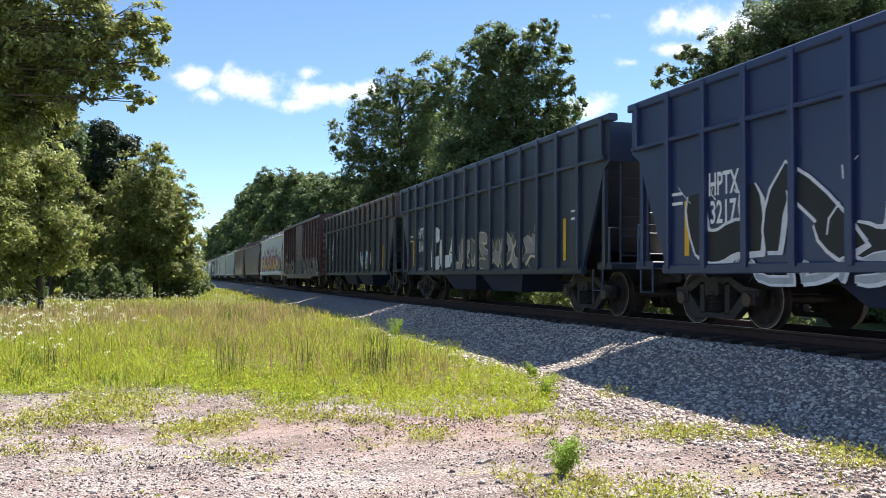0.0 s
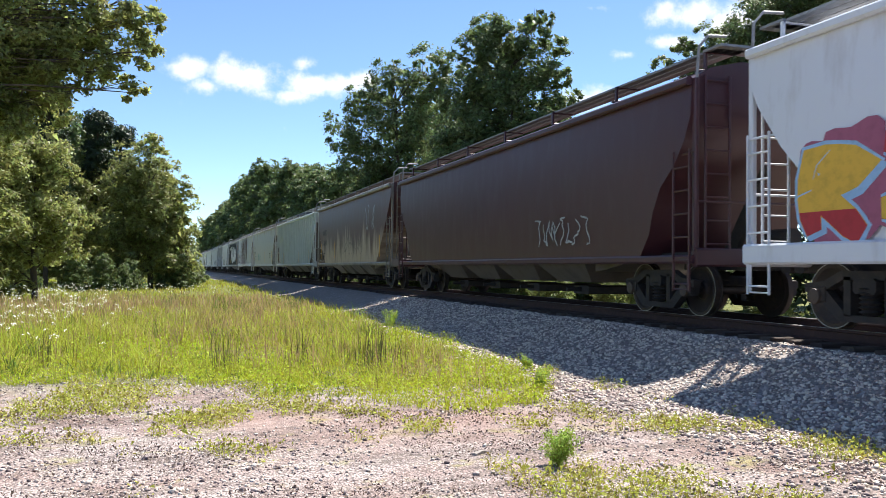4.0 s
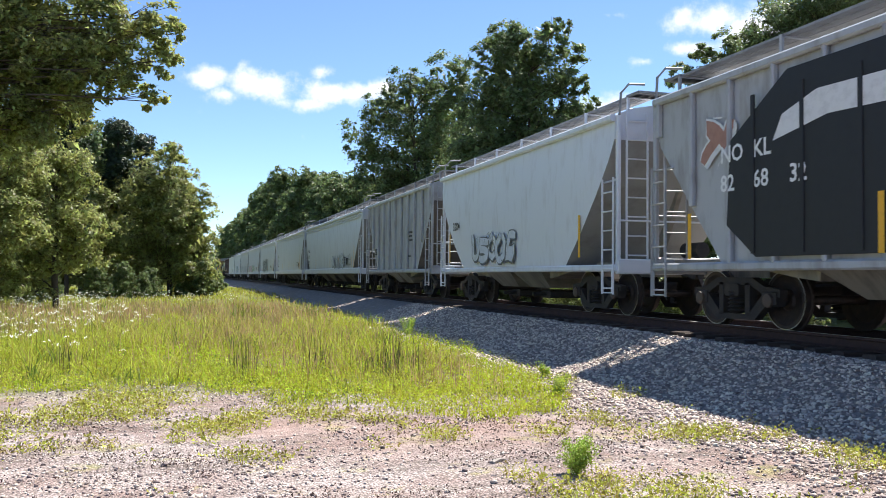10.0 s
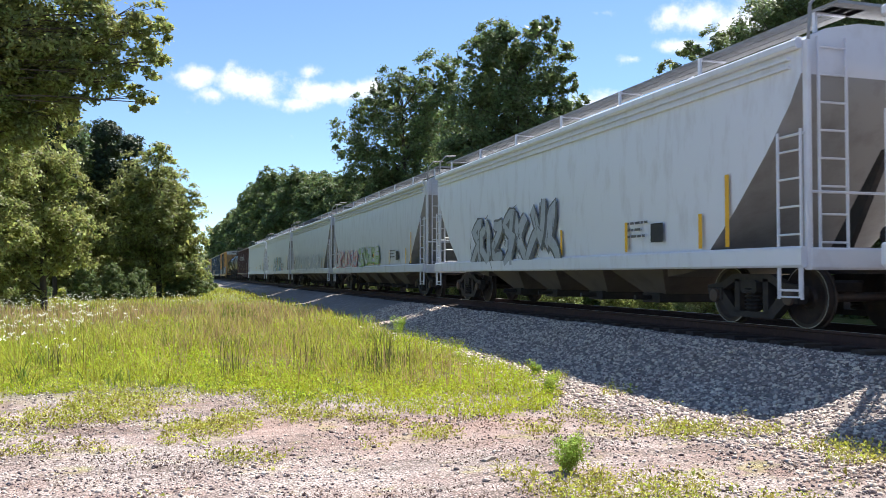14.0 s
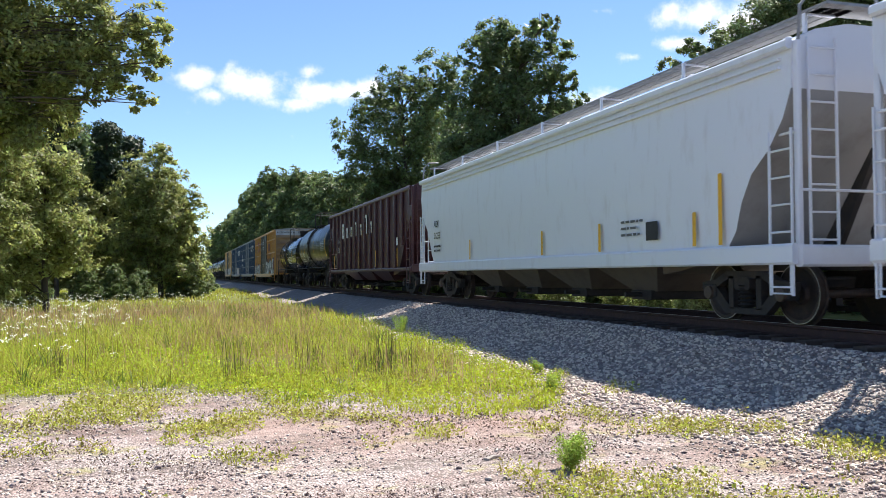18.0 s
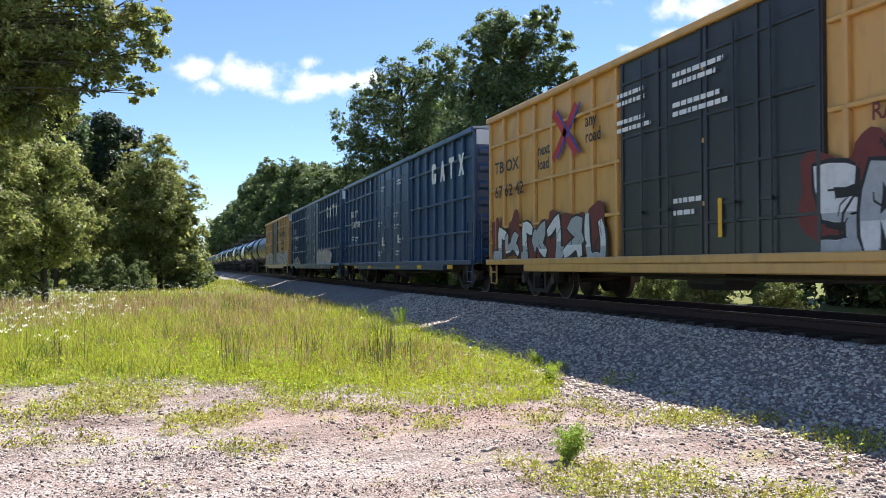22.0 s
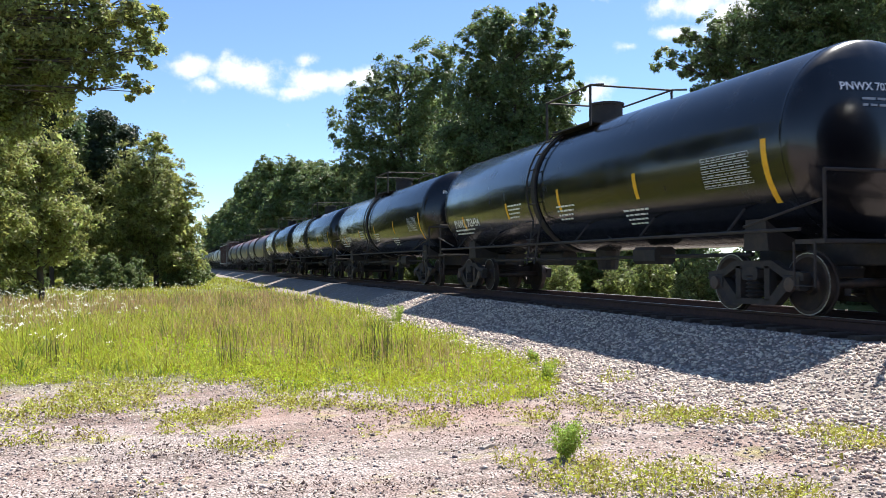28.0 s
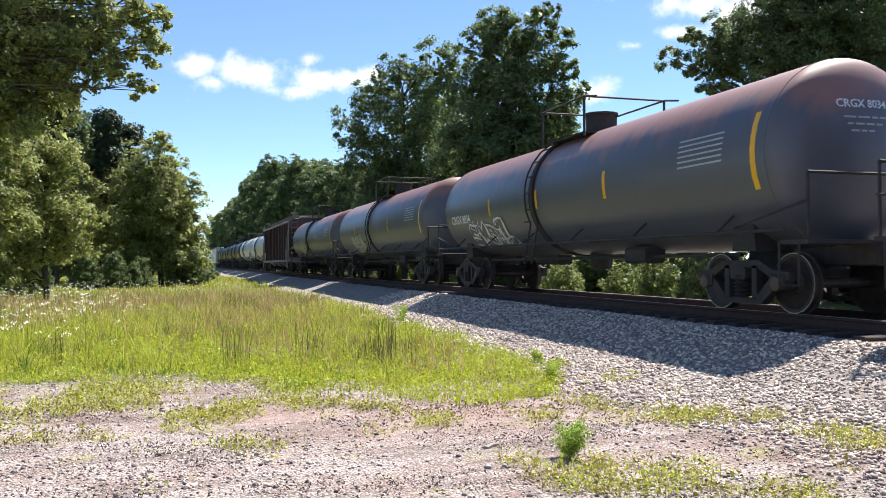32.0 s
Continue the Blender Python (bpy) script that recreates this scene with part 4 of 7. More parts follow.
RUSTY = paint("rust_maroon_over_cream", (0.085, 0.032, 0.032), (0.15, 0.065, 0.045), 0.35, 0.6, (0.48, 0.38, 0.29), 0.35, third_rise=(-0.20, 2.3))
CREAM = paint("cream_paint_rust_streaked", (0.53, 0.53, 0.505), (0.41, 0.365, 0.32), 0.3, 0.5, (0.32, 0.19, 0.12), 0.2, third_rise=(0.16, 3.4))
STREAK = paint("white_paint_rust_runs", (0.60, 0.61, 0.625), (0.42, 0.375, 0.345), 0.25, 0.5, (0.24, 0.12, 0.08), 0.1, third_rise=(0.1, 3.2))
GREY = paint("mid_grey_paint", (0.57, 0.59, 0.63), (0.40, 0.39, 0.40), 0.35, 0.5)
RIBGREY = paint("dusty_grey_paint", (0.40, 0.41, 0.43), (0.20, 0.17, 0.15), 0.45, 0.55)
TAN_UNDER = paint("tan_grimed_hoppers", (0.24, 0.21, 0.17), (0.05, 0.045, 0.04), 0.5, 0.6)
BLACK_GLOSS = surface("glossy_black_tank", (0.004, 0.004, 0.006), (0.016, 0.017, 0.022), 0.35, 2.5, (1, 1, 0.5), 0.17, rough_vary=0.12, coat=0.2)
BLACK_SATIN = surface("satin_black_tank", (0.006, 0.006, 0.007), (0.024, 0.022, 0.02), 0.3, 1.8, (1, 1, 0.4), 0.26, rough_vary=0.15)
TANK_GREY = paint("grey_tank_rusty_top", (0.072, 0.076, 0.095), (0.11, 0.09, 0.09), 0.3, 0.5, (0.25, 0.115, 0.085), 0.45, third_rise=(0.5, 2.95))
TANK_WHITE = paint("white_tank", (0.55, 0.55, 0.54), (0.2, 0.17, 0.14), 0.4, 0.45)
GOLD = paint("yellow_boxcar_paint", (0.62, 0.34, 0.095), (0.36, 0.21, 0.085), 0.35, 0.5)
GOLD2 = paint("faded_yellow_boxcar_paint", (0.66, 0.44, 0.21), (0.32, 0.20, 0.11), 0.4, 0.55)
END_TAN = paint("grimy_yellow_end_paint", (0.36, 0.22, 0.10), (0.17, 0.10, 0.06), 0.5, 0.6)
BLUE = paint("deep_blue_boxcar_paint", (0.010, 0.046, 0.122), (0.028, 0.065, 0.115), 0.3, 0.4)
BLACK_DOOR = paint("black_door_paint", (0.012, 0.013, 0.016), (0.05, 0.05, 0.05), 0.3, 0.45)
ROOF_GREY = paint("roof_zinc", (0.4, 0.41, 0.42), (0.2, 0.18, 0.16), 0.4, 0.45)
SPRAY = {n: surface("spray_" + n, c, tuple(0.7 * q for q in c), 0.45, 7, rough=0.6) for n, c in dict(
    white=(0.7, 0.7, 0.7), black=(0.015, 0.015, 0.017), pink=(0.55, 0.16, 0.22), red=(0.45, 0.03, 0.04), yellow=(0.75, 0.45, 0.05), sky=(0.32, 0.52, 0.75), teal=(0.25, 0.5, 0.5), green=(0.25, 0.4, 0.12),
    silver=(0.38, 0.40, 0.42), brown=(0.16, 0.03, 0.025), grime=(0.12, 0.12, 0.12), orange=(0.6, 0.18, 0.06), cream=(0.6, 0.5, 0.35), blush=(0.60, 0.50, 0.50), pale=(0.58, 0.60, 0.64), ghost=(0.40, 0.42, 0.45), wine=(0.085, 0.03, 0.032), faded=(0.15, 0.085, 0.085), dusty=(0.30, 0.26, 0.25), dull_teal=(0.12, 0.18, 0.18), aqua=(0.36, 0.55, 0.56), rosy=(0.38, 0.2, 0.15), mist=(0.50, 0.52, 0.555), sage=(0.40, 0.48, 0.34), dawn=(0.52, 0.42, 0.42), lilac=(0.45, 0.36, 0.48), mauve=(0.36, 0.10, 0.17)).items()}


def on(w, y0):
    return lambda a, b: (-w, y0 - a, b)


def head_put(r, zc, e, x0, z0):
    """On the dished head of a tank."""
    def put(a, b):
        x, z = x0 + a, z0 + b
        q = min(0.999, math.hypot(x, z - zc) / r)
        return (x, -e + 0.5 * (1 - math.sqrt(1 - q * q)) - 0.012, z)
    return put


def build_train():
    S = SPRAY
    # three tall open hoppers
    for c0, c1, skin, num, lab in ((-2.3, 14.4, NAVY, "3217", "dark navy open-top hopper car with white graffiti"), (14.4, 31.1, SOOT, "3166", "sooty black open-top hopper car with a row of graffiti"),
                                   (31.1, 47.8, SLATE, "3104", "weathered slate-grey open-top hopper car, streaked with grime")):
        car = open_hopper(c0, c1, lab, skin, surface("navy_hopper", (0.012, 0.02, 0.06), (0.03, 0.03, 0.04), 0.4, 3), SOOT_POST if skin is SLATE else None)
        h = (c1 - c0) / 2
        put = on(1.518, h - 2.79)
        lettering("HPTX", 0.50, car, lambda a, b: put(a, b + 2.08), WHITE_INK, 0.6)
        lettering(num, 0.50, car, lambda a, b: put(a + 0.04, b + 1.64), WHITE_INK, 0.66)
        for k in (0, 1):
            for y0 in (h - 1.62, -h + 2.1):
                part("end_mark", Form().add([on(1.515, y0)(a, b + 0.16 * k) for a, b in ((0, 2.0), (0.45, 2.0), (0.45, 2.05), (0, 2.05))], [(0, 1, 2, 3)]), WHITE_INK, car)
        lettering("LD LMT  202 50", 0.115, car, lambda a, b: put(a, b + 1.02), WHITE_INK)
        lettering("LT WT   60 50", 0.115, car, lambda a, b: put(a, b + 0.86), WHITE_INK)
        stripes(car, 1.52, (h - 2.2, -h + 2.4), 1.15, 2.05, 0.13)
        if num == "3217":
            graffiti(car, on(1.52, h - 2.1), 3, 0.2, 11.0, 0.98, 2.3, 6, [S["black"]], S["white"], weight=0.05, label="black graffiti shapes with white edges", lines=3, fat=0.42)
            graffiti(car, on(1.545, h - 3.6), 4, 0.2, 9.0, 0.72, 1.1, 9, [S["silver"]], S["white"], weight=0.02, lines=1)
        elif num == "3166":
            graffiti(car, on(1.52, h - 3.0), 8, 3.6, 9.8, 1.0, 1.95, 8, [S["grime"], S["dusty"]], S["cream"], weight=0.03, label="pale outlined graffiti shapes")
            graffiti(car, on(1.52, h - 2.4), 5, 1.9, 4.2, 0.98, 2.35, 2, [S["white"]], S["black"], weight=0.07, lines=4, fat=0.4)
        else:
            graffiti(car, on(1.52, 3.0), 21, 4.2, 6.8, 1.15, 1.95, 4, [S["sky"], S["dusty"]], S["white"], weight=0.03, label="small pale blue and white graffiti")
    # brown box car
    car = boxcar(47.8, 65.65, "oxide-red boxcar with one sliding door, graffiti along its foot", OXIDE, OXIDE, OXIDE, 4.3, ((-1.15, 1.9),), 1.05, smooth_door=True)
    h = 8.8
    graffiti(car, on(1.64, h - 0.8), 31, 0.3, 6.0, 0.85, 1.9, 9, [S["faded"], S["wine"], S["dusty"]], S["dusty"], weight=0.02, label="faded pale graffiti", lines=5, drips=30)
    graffiti(car, on(1.64, h - 7.4), 37, 0.2, 2.8, 0.85, 1.9, 4, [S["faded"], S["dull_teal"]], S["dusty"], weight=0.022, lines=6, drips=14)
    graffiti(car, on(1.64, -1.2), 33, 0.2, 6.6, 0.85, 1.95, 10, [S["faded"], S["dull_teal"], S["wine"], S["rosy"]], S["dusty"], weight=0.022, label="faded pink and teal graffiti", lines=5, drips=30)
    scrawl(car, on(1.64, -h + 2.6), 34, 0, 0.5, 2.5, 3.8, 4, S["silver"], 0.035)
    lettering("AT", 0.36, car, lambda a, b: on(1.65, h - 2.5)(a, b + 2.1), WHITE_INK)
    lettering("90", 0.36, car, lambda a, b: on(1.65, h - 2.5)(a, b + 1.52), WHITE_INK)
    stripes(car, 1.64, (h - 0.9, -h + 1.3), 0.8, 1.1, 0.5)
    # covered hoppers
    car = covered_hopper(65.65, 83.6, "pale grey covered hopper with bright graffiti along its side", LIGHT, bays=4, sill=True)
    graffiti(car, on(1.575, 8.0), 41, 1.0, 13.6, 1.08, 2.45, 11, [S["yellow"], S["red"]], S["sky"], S["mauve"], weight=0.05, label="large graffiti shapes in yellow and red with blue edges", fat=0.4)
    rnd = random.Random(17)
    for k in range(9):
        spot = blob(rnd, 3.4 + 1.15 * k + rnd.uniform(-0.3, 0.3), 2.62 + rnd.uniform(-0.1, 0.35), rnd.uniform(0.3, 0.7), rnd.uniform(0.3, 0.6), 22, 0.25)
        part("graffiti_splash", Form().add([on(1.577, 8.0)(*q) for q in spot], [tuple(range(22))]), S["mauve"], car)
    for sa, sb, sr in ((14.4, 1.95, 0.42), (14.9, 2.55, 0.3)):
        star = [(sa + sr * (1.0 if k % 2 == 0 else 0.42) * math.sin(k * math.pi / 5), sb + sr * (1.0 if k % 2 == 0 else 0.42) * math.cos(k * math.pi / 5)) for k in range(10)]
        part("graffiti_star", Form().add([on(1.578, 8.0)(*q) for q in star], [tuple(range(10))]), S["mauve"], car, "dark pink star")
    f = Form()
    sk = [(3.6 + q[0], 2.15 + q[1]) for q in [(0.32 * math.cos(k * 0.35) , 0.42 * math.sin(k * 0.35)) for k in range(18)]]
    f.add([on(1.615, 8.0)(*q) for q in sk], [tuple(range(18))])
    part("graffiti_oval", f, S["white"], car)
    f = Form()
    for da, db, r in ((-0.13, 0.08, 0.09), (0.13, 0.08, 0.09), (0.0, -0.1, 0.05), (0.0, -0.27, 0.1)):
        q = [(3.6 + da + r * math.cos(k * 0.785), 2.15 + db + r * math.sin(k * 0.785)) for k in range(8)]
        f.add([on(1.62, 8.0)(*p) for p in q], [tuple(range(8))])
    part("graffiti_spots", f, S["black"], car)
    stripes(car, 1.58, (-7.2,), 1.2, 2.2, 0.12)
    car = covered_hopper(83.6, 103.2, "dark maroon covered hopper, dusty, with a chalky scrawl", MAROON, bays=4, sill=False, round_end=True, eave=3.85)
    scrawl(car, on(1.57, -3.0), 5, 0, 2.6, 1.3, 1.9, 8, S["silver"], 0.04)
    car = covered_hopper(103.2, 120.9, "rusty maroon covered hopper over faded cream", RUSTY, TAN_UNDER, bays=4, sill=False, eave=3.95, dark=TAN_UNDER)
    h = 8.85
    marks(car, h, 1.585, ("NAHX", "516068"), BLACK_INK, 0.40, 2.45, 2.5)
    scrawl(car, on(1.59, 1.5), 6, 0, 5.0, 1.4, 2.2, 12, S["grime"], 0.035)
    scrawl(car, on(1.59, -4.0), 7, 0, 2.0, 2.4, 3.5, 4, S["silver"], 0.06)
    stripes(car, 1.59, (h - 2.1, h - 6.0, -h + 2.2), 1.25, 2.1, 0.1)
    car = covered_hopper(120.9, 140.0, "pale green-white covered hopper with close vertical ribs", PALE_GREEN, ribs=23, bays=3, sill=False, dark=TAN_UNDER, bulge=0.0)
    h = 9.4
    panel_letters(car, h, 23, ((2, "NAHX"), (3, ("10", "07", "27"))), BLACK_INK, 0.38, 2.42)
    bars([(0.2, 1.38, 1.1), (0.2, 1.26, 1.0)], car, on(1.46, h - 3.0), BLACK_INK, 0.05)
    stripes(car, 1.56, (h - 2.3, h - 5.0, -3.0, -h + 2.3), 1.1, 1.85, 0.1)
    scrawl(car, on(1.47, -1.5), 9, 0, 0.6, 1.1, 1.6, 3, S["black"], 0.05)
    car = covered_hopper(140.0, 158.6, "cream covered hopper streaked with rust below the roof", CREAM, bays=3, sill=False, round_end=True, dark=TAN_UNDER)
    h = 9.45
    marks(car, h, 1.585, ("TILX", "516587"), BLACK_INK, 0.37, 2.4, 2.5)
    for i, wd in enumerate(("LD LMT 224200", "LT WT  61800")):
        lettering(wd, 0.17, car, lambda a, b, i=i: on(1.59, h - 2.9)(a, b + 1.72 - 0.24 * i), BLACK_INK)
    scrawl(car, on(1.59, h - 5.2), 10, 0, 2.6, 1.5, 2.1, 7, S["teal"], 0.07)
    scrawl(car, on(1.59, h - 5.6), 11, 0, 2.4, 1.4, 1.9, 6, S["grime"], 0.05)
    stripes(car, 1.59, (h - 2.1, h - 5.6, -2.0, -h + 2.4), 1.25, 2.1, 0.1)
    bars([(0, 1.9, 0.8), (0, 1.75, 0.8), (0, 1.6, 0.7)], car, on(1.59, -5.4), BLACK_INK, 0.06)
    car = covered_hopper(158.6, 177.0, "white covered hopper with broad dark rust runs", STREAK, bays=4, sill=True, round_end=True)
    h = 9.05
    marks(car, h, 1.6, ("FMLX", "51588"), BLACK_INK, 0.40, 2.65, 2.42)
    rust = surface("rust_run", (0.10, 0.036, 0.026), (0.30, 0.20, 0.16), 0.5, 5, (1, 3, 0.35), 0.75)
    rnd = random.Random(4)
    for k in range(34):
        a, wd = -0.9 + 0.21 * k + rnd.uniform(-0.12, 0.12), rnd.choice((0.05, 0.08, 0.12, 0.2, 0.34))
        end = rnd.choice((0.95, 1.2, 1.6, 2.2, 2.8)) + rnd.uniform(-0.1, 0.3)
        top = rnd.uniform(3.55, 3.95)
        q = [(a + rnd.uniform(-0.012, 0.012), top + (end - top) * j / 9) for j in range(10)]
        v, fc = stroke(q, wd)
        part("rust_run", Form().add([on(1.598 + 0.0004 * k, 3.2)(*p) for p in v], fc), rust, car, "dark brown rust run")
    graffiti(car, on(1.605, h - 4.0), 43, 0.0, 5.4, 0.98, 2.1, 5, [S["blush"]], S["brown"], weight=0.035, label="thin outlined pinkish graffiti")
    stripes(car, 1.6, (h - 2.2, -h + 2.2), 1.25, 2.2, 0.1)
    car = covered_hopper(177.0, 195.4, "ribbed covered hopper blacked over by huge black and white graffiti", RIBGREY, ribs=17, bays=3, sill=False, dark=TAN_UNDER, bulge=0.0)
    h = 9.35
    graffiti(car, lambda a, b: (-1.585, h - 2.7 - a, b), 47, 5.2, 13.0, 1.25, 3.45, 5, [S["white"]], S["black"], weight=0.06, label="huge white graffiti shapes on black", lines=2, fat=0.42)
    graffiti(car, lambda a, b: (-1.49, h - 2.2 - a, b), 48, 0.1, 1.0, 2.5, 3.4, 1, [S["rosy"]], S["white"], weight=0.04, lines=2)
    for k in range(11):
        part("rib", Form().box(-1.58, -1.54, 5.6 - 1.06 * k - 0.04, 5.6 - 1.06 * k + 0.04, 1.15, 3.5, 0.01), S["black"], car)
    part("graffiti_ground", Form().add([on(1.556, h - 2.9)(a, b) for a, b in ((0.2, 1.6), (0.9, 1.1), (13.4, 1.1), (13.0, 3.0), (11.5, 3.72), (1.6, 3.72), (0.3, 2.9))], [tuple(range(7))]), S["black"], car)
    part("graffiti_flag", Form().add([on(1.562, h - 2.9)(a, b) for a, b in ((1.3, 2.75), (2.4, 2.95), (3.6, 2.92), (5.0, 3.1), (5.0, 3.5), (3.4, 3.3), (2.2, 3.32), (1.5, 3.1))], [tuple(range(8))]), S["white"], car)
    for k in range(5):
        lick = stroke([(13.2, 1.4 + 0.45 * k), (13.7, 1.55 + 0.4 * k), (14.2 + 0.1 * (k % 2), 1.9 + 0.38 * k)], 0.16 - 0.02 * (k % 3))
        part("graffiti_lick", Form().add([on(1.50, h - 2.9)(*q) for q in lick[0]], lick[1]), S["orange"], car)
    for i, (k0, groups) in enumerate(((2, ("NO", "KL")), (2, ("82", "68", "32")))):
        for k, g in enumerate(groups):
            lettering(g, 0.36, car, lambda a, b, k=k, i=i: on(1.562, h - 2.95 - 0.8 * k)(a, b + 2.58 - 0.45 * i), WHITE_INK)
    stripes(car, 1.57, (h - 2.1, h - 6.2, -h + 2.2), 1.1, 1.85, 0.1)
    car = covered_hopper(195.4, 208.7, "short pale grey covered hopper with outlined graffiti", LIGHT, bays=2, sill=False, dark=TAN_UNDER)
    h = 6.45
    lettering("3204", 0.34, car, lambda a, b: on(1.585, h - 1.9)(a, b + 2.2), BLACK_INK)
    graffiti(car, on(1.585, h - 3.4), 51, 0.4, 3.8, 1.15, 2.0, 5, [S["pale"]], S["grime"], weight=0.03, label="dark outlined bubble graffiti")
    stripes(car, 1.585, (h - 1.6, -h + 2.0), 1.2, 2.1, 0.1)
    car = covered_hopper(208.7, 220.8, "short dusty grey covered hopper with vertical ribs", RIBGREY, ribs=11, bays=2, sill=False, dark=TAN_UNDER, bulge=0.0)
    panel_letters(car, 6.25, 11, ((0, ("19", "282")),), BLACK_INK, 0.4, 1.7)
    bars([(0, 2.4, 0.9), (0, 2.25, 0.8), (0, 2.1, 0.9), (0.1, 1.5, 0.6)], car, on(1.47, -1.8), BLACK_INK, 0.07)
    # long smooth-sided hoppers
    rows = [(220.8, 242.1, GREY, "long grey covered hopper with a scrawled tag", ("RVRX", "118515"), "tag"), (242.1, 262.2, LIGHT, "long clean pale grey covered hopper", ("UTCX", "14631"), None),
            (262.2, 280.5, LIGHT, "pale grey covered hopper with black spray letters", None, "spray"), (280.5, 299.2, GREY, "grey covered hopper with pink and green graffiti", None, "pinkgreen"),
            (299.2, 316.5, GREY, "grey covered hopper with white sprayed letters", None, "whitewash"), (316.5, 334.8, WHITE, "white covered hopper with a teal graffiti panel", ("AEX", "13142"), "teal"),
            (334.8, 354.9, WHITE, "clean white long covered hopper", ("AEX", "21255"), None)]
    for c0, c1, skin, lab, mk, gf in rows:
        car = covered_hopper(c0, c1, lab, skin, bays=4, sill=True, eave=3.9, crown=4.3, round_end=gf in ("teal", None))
        h = (c1 - c0) / 2
        if mk:
            marks(car, h, 1.59, mk, BLACK_INK, 0.28, 2.4, 2.3)
        stripes(car, 1.595, (h - 6.0, -1.0, -3.8, -h + 3.0), 1.2, 1.75, 0.1)
        stripes(car, 1.595, (-h + 2.3,), 1.2, 2.3, 0.1)
        off = 1.3 if mk == ("UTCX", "14631") else 0.0
        bars([(0, 1.7, 0.8), (0, 1.58, 0.6), (0, 1.46, 0.7)], car, on(1.59, -h + 5.4 - off), S["grime"], 0.045)
        for z in (3.62, 3.74, 3.86):
            part("roof_moulding", Form().box(-1.585, -1.5, -h + 0.95, h - 0.95, z - 0.018, z + 0.018, 0.006), skin, car)
        put = on(1.6, h)
        if gf == "tag":
            graffiti(car, on(1.6, -1.0), 55, 0.6, 4.6, 1.15, 1.95, 6, [S["mist"]], S["grime"], weight=0.015, lines=3, label="thin pencil-like graffiti outlines")
            scrawl(car, on(1.6, -6.3), 12, 0, 1.2, 1.3, 1.9, 5, S["black"], 0.04)
        elif gf == "spray":
            graffiti(car, put, 57, 4.2, 10.0, 0.95, 2.5, 7, [S["ghost"], S["silver"]], S["grime"], weight=0.06, label="smoky black spray shapes", drips=5)
        elif gf == "pinkgreen":
            graffiti(car, put, 59, 1.6, 7.0, 1.15, 2.0, 7, [S["blush"], S["mist"]], S["pink"], weight=0.03, label="pink and green graffiti")
            graffiti(car, put, 60, 7.2, 11.5, 1.2, 2.0, 6, [S["sage"], S["mist"]], S["green"], weight=0.03)
        elif gf == "whitewash":
            graffiti(car, put, 61, 2.4, 14.0, 1.1, 2.1, 11, [S["mist"]], S["white"], weight=0.05, label="white sprayed letters")
        elif gf == "teal":
            graffiti(car, put, 63, 7.4, 12.6, 0.98, 2.25, 6, [S["aqua"], S["pale"], S["sky"], S["cream"]], S["grime"], weight=0.035, label="pale teal and cream graffiti with dark outlines")
            lettering("2019", 0.42, car, lambda a, b: put(a + 12.9, b + 1.02), S["red"])
        part("data_plate", Form().add([on(1.592, -h + 4.5 - off)(a, b) for a, b in ((0, 1.35), (0.4, 1.35), (0.4, 1.68), (0, 1.68))], [(0, 1, 2, 3)]), BLACK_INK, car)
    # ribbed red-brown hopper with a name in white letter blocks
    car = covered_hopper(354.9, 373.5, "dark red-brown ribbed covered hopper with large white letters", MAROON, ribs=16, bays=3, sill=False, dark=MAROON, bulge=0.0, walkway=False)
    h = 9.3
    x = 4.3
    for wd, ht in ((0.55, 0.75), (0.5, 0.5), (0.5, 0.5), (0.42, 0.68), (0.5, 0.5), (0.62, 0.85), (0.5, 0.5)):
        f = Form()
        for sa, sb, sw, sh in ((0, 0, wd * 0.34, ht - 0.15), (wd * 0.62, 0, wd * 0.34, ht - 0.15), (0.0, ht - 0.145, wd * 0.96, 0.145)):
            f.add([on(1.5, h)(x + a, 2.6 + b) for a, b in ((sa, sb), (sa + sw, sb), (sa + sw, sb + sh), (sa, sb + sh))], [(0, 1, 2, 3)])
        part("letter_block", f, WHITE_INK, car, "white painted letter shape")
        x += 1.08
    part("data_plate", Form().add([on(1.5, -h + 3.0)(a, b) for a, b in ((0, 1.9), (0.25, 1.9), (0.25, 2.2), (0, 2.2))], [(0, 1, 2, 3)]), WHITE_INK, car)
    stripes(car, 1.56, (h - 2.4, 0.5, -3.0, -h + 2.6), 1.1, 1.8, 0.1)
    lettering("A", 0.42, car, lambda a, b: on(1.5, h - 3.26)(a, b + 2.4), WHITE_INK)
    lettering("31", 0.42, car, lambda a, b: on(1.5, h - 3.22)(a, b + 1.9), WHITE_INK)
    # tank cars
    car, r, zc, e = tank_car(373.5, 386.9, "satin black tank car, short", BLACK_SATIN, 1.47, 4.02, 0.75, ((4.3, 1.9, 2.5), (2.9, 2.2, 2.8), (-0.9, 2.2, 2.9), (-5.2, 1.9, 3.2)))
    lettering("CRGX 19720", 0.36, car, tank_put(r, zc, 5.2, 2.0), WHITE_INK)
    bars([(0, -0.1, 1.6), (0, -0.25, 1.4)], car, tank_put(r, zc, 5.1, 1.9))
    bars([(0, 0, 1.3), (0, -0.12, 1.5), (0, -0.24, 1.2), (0, -0.36, 1.4)], car, tank_put(r, zc, 2.4, 2.0))
    bars([(0, 0.1 * k, 1.3) for k in range(6)], car, tank_put(r, zc, -3.6, 2.2), S["ghost"], 0.045)
    lettering("CRGX 19720", 0.2, car, head_put(r, zc, e, -0.75, 3.15), WHITE_INK)
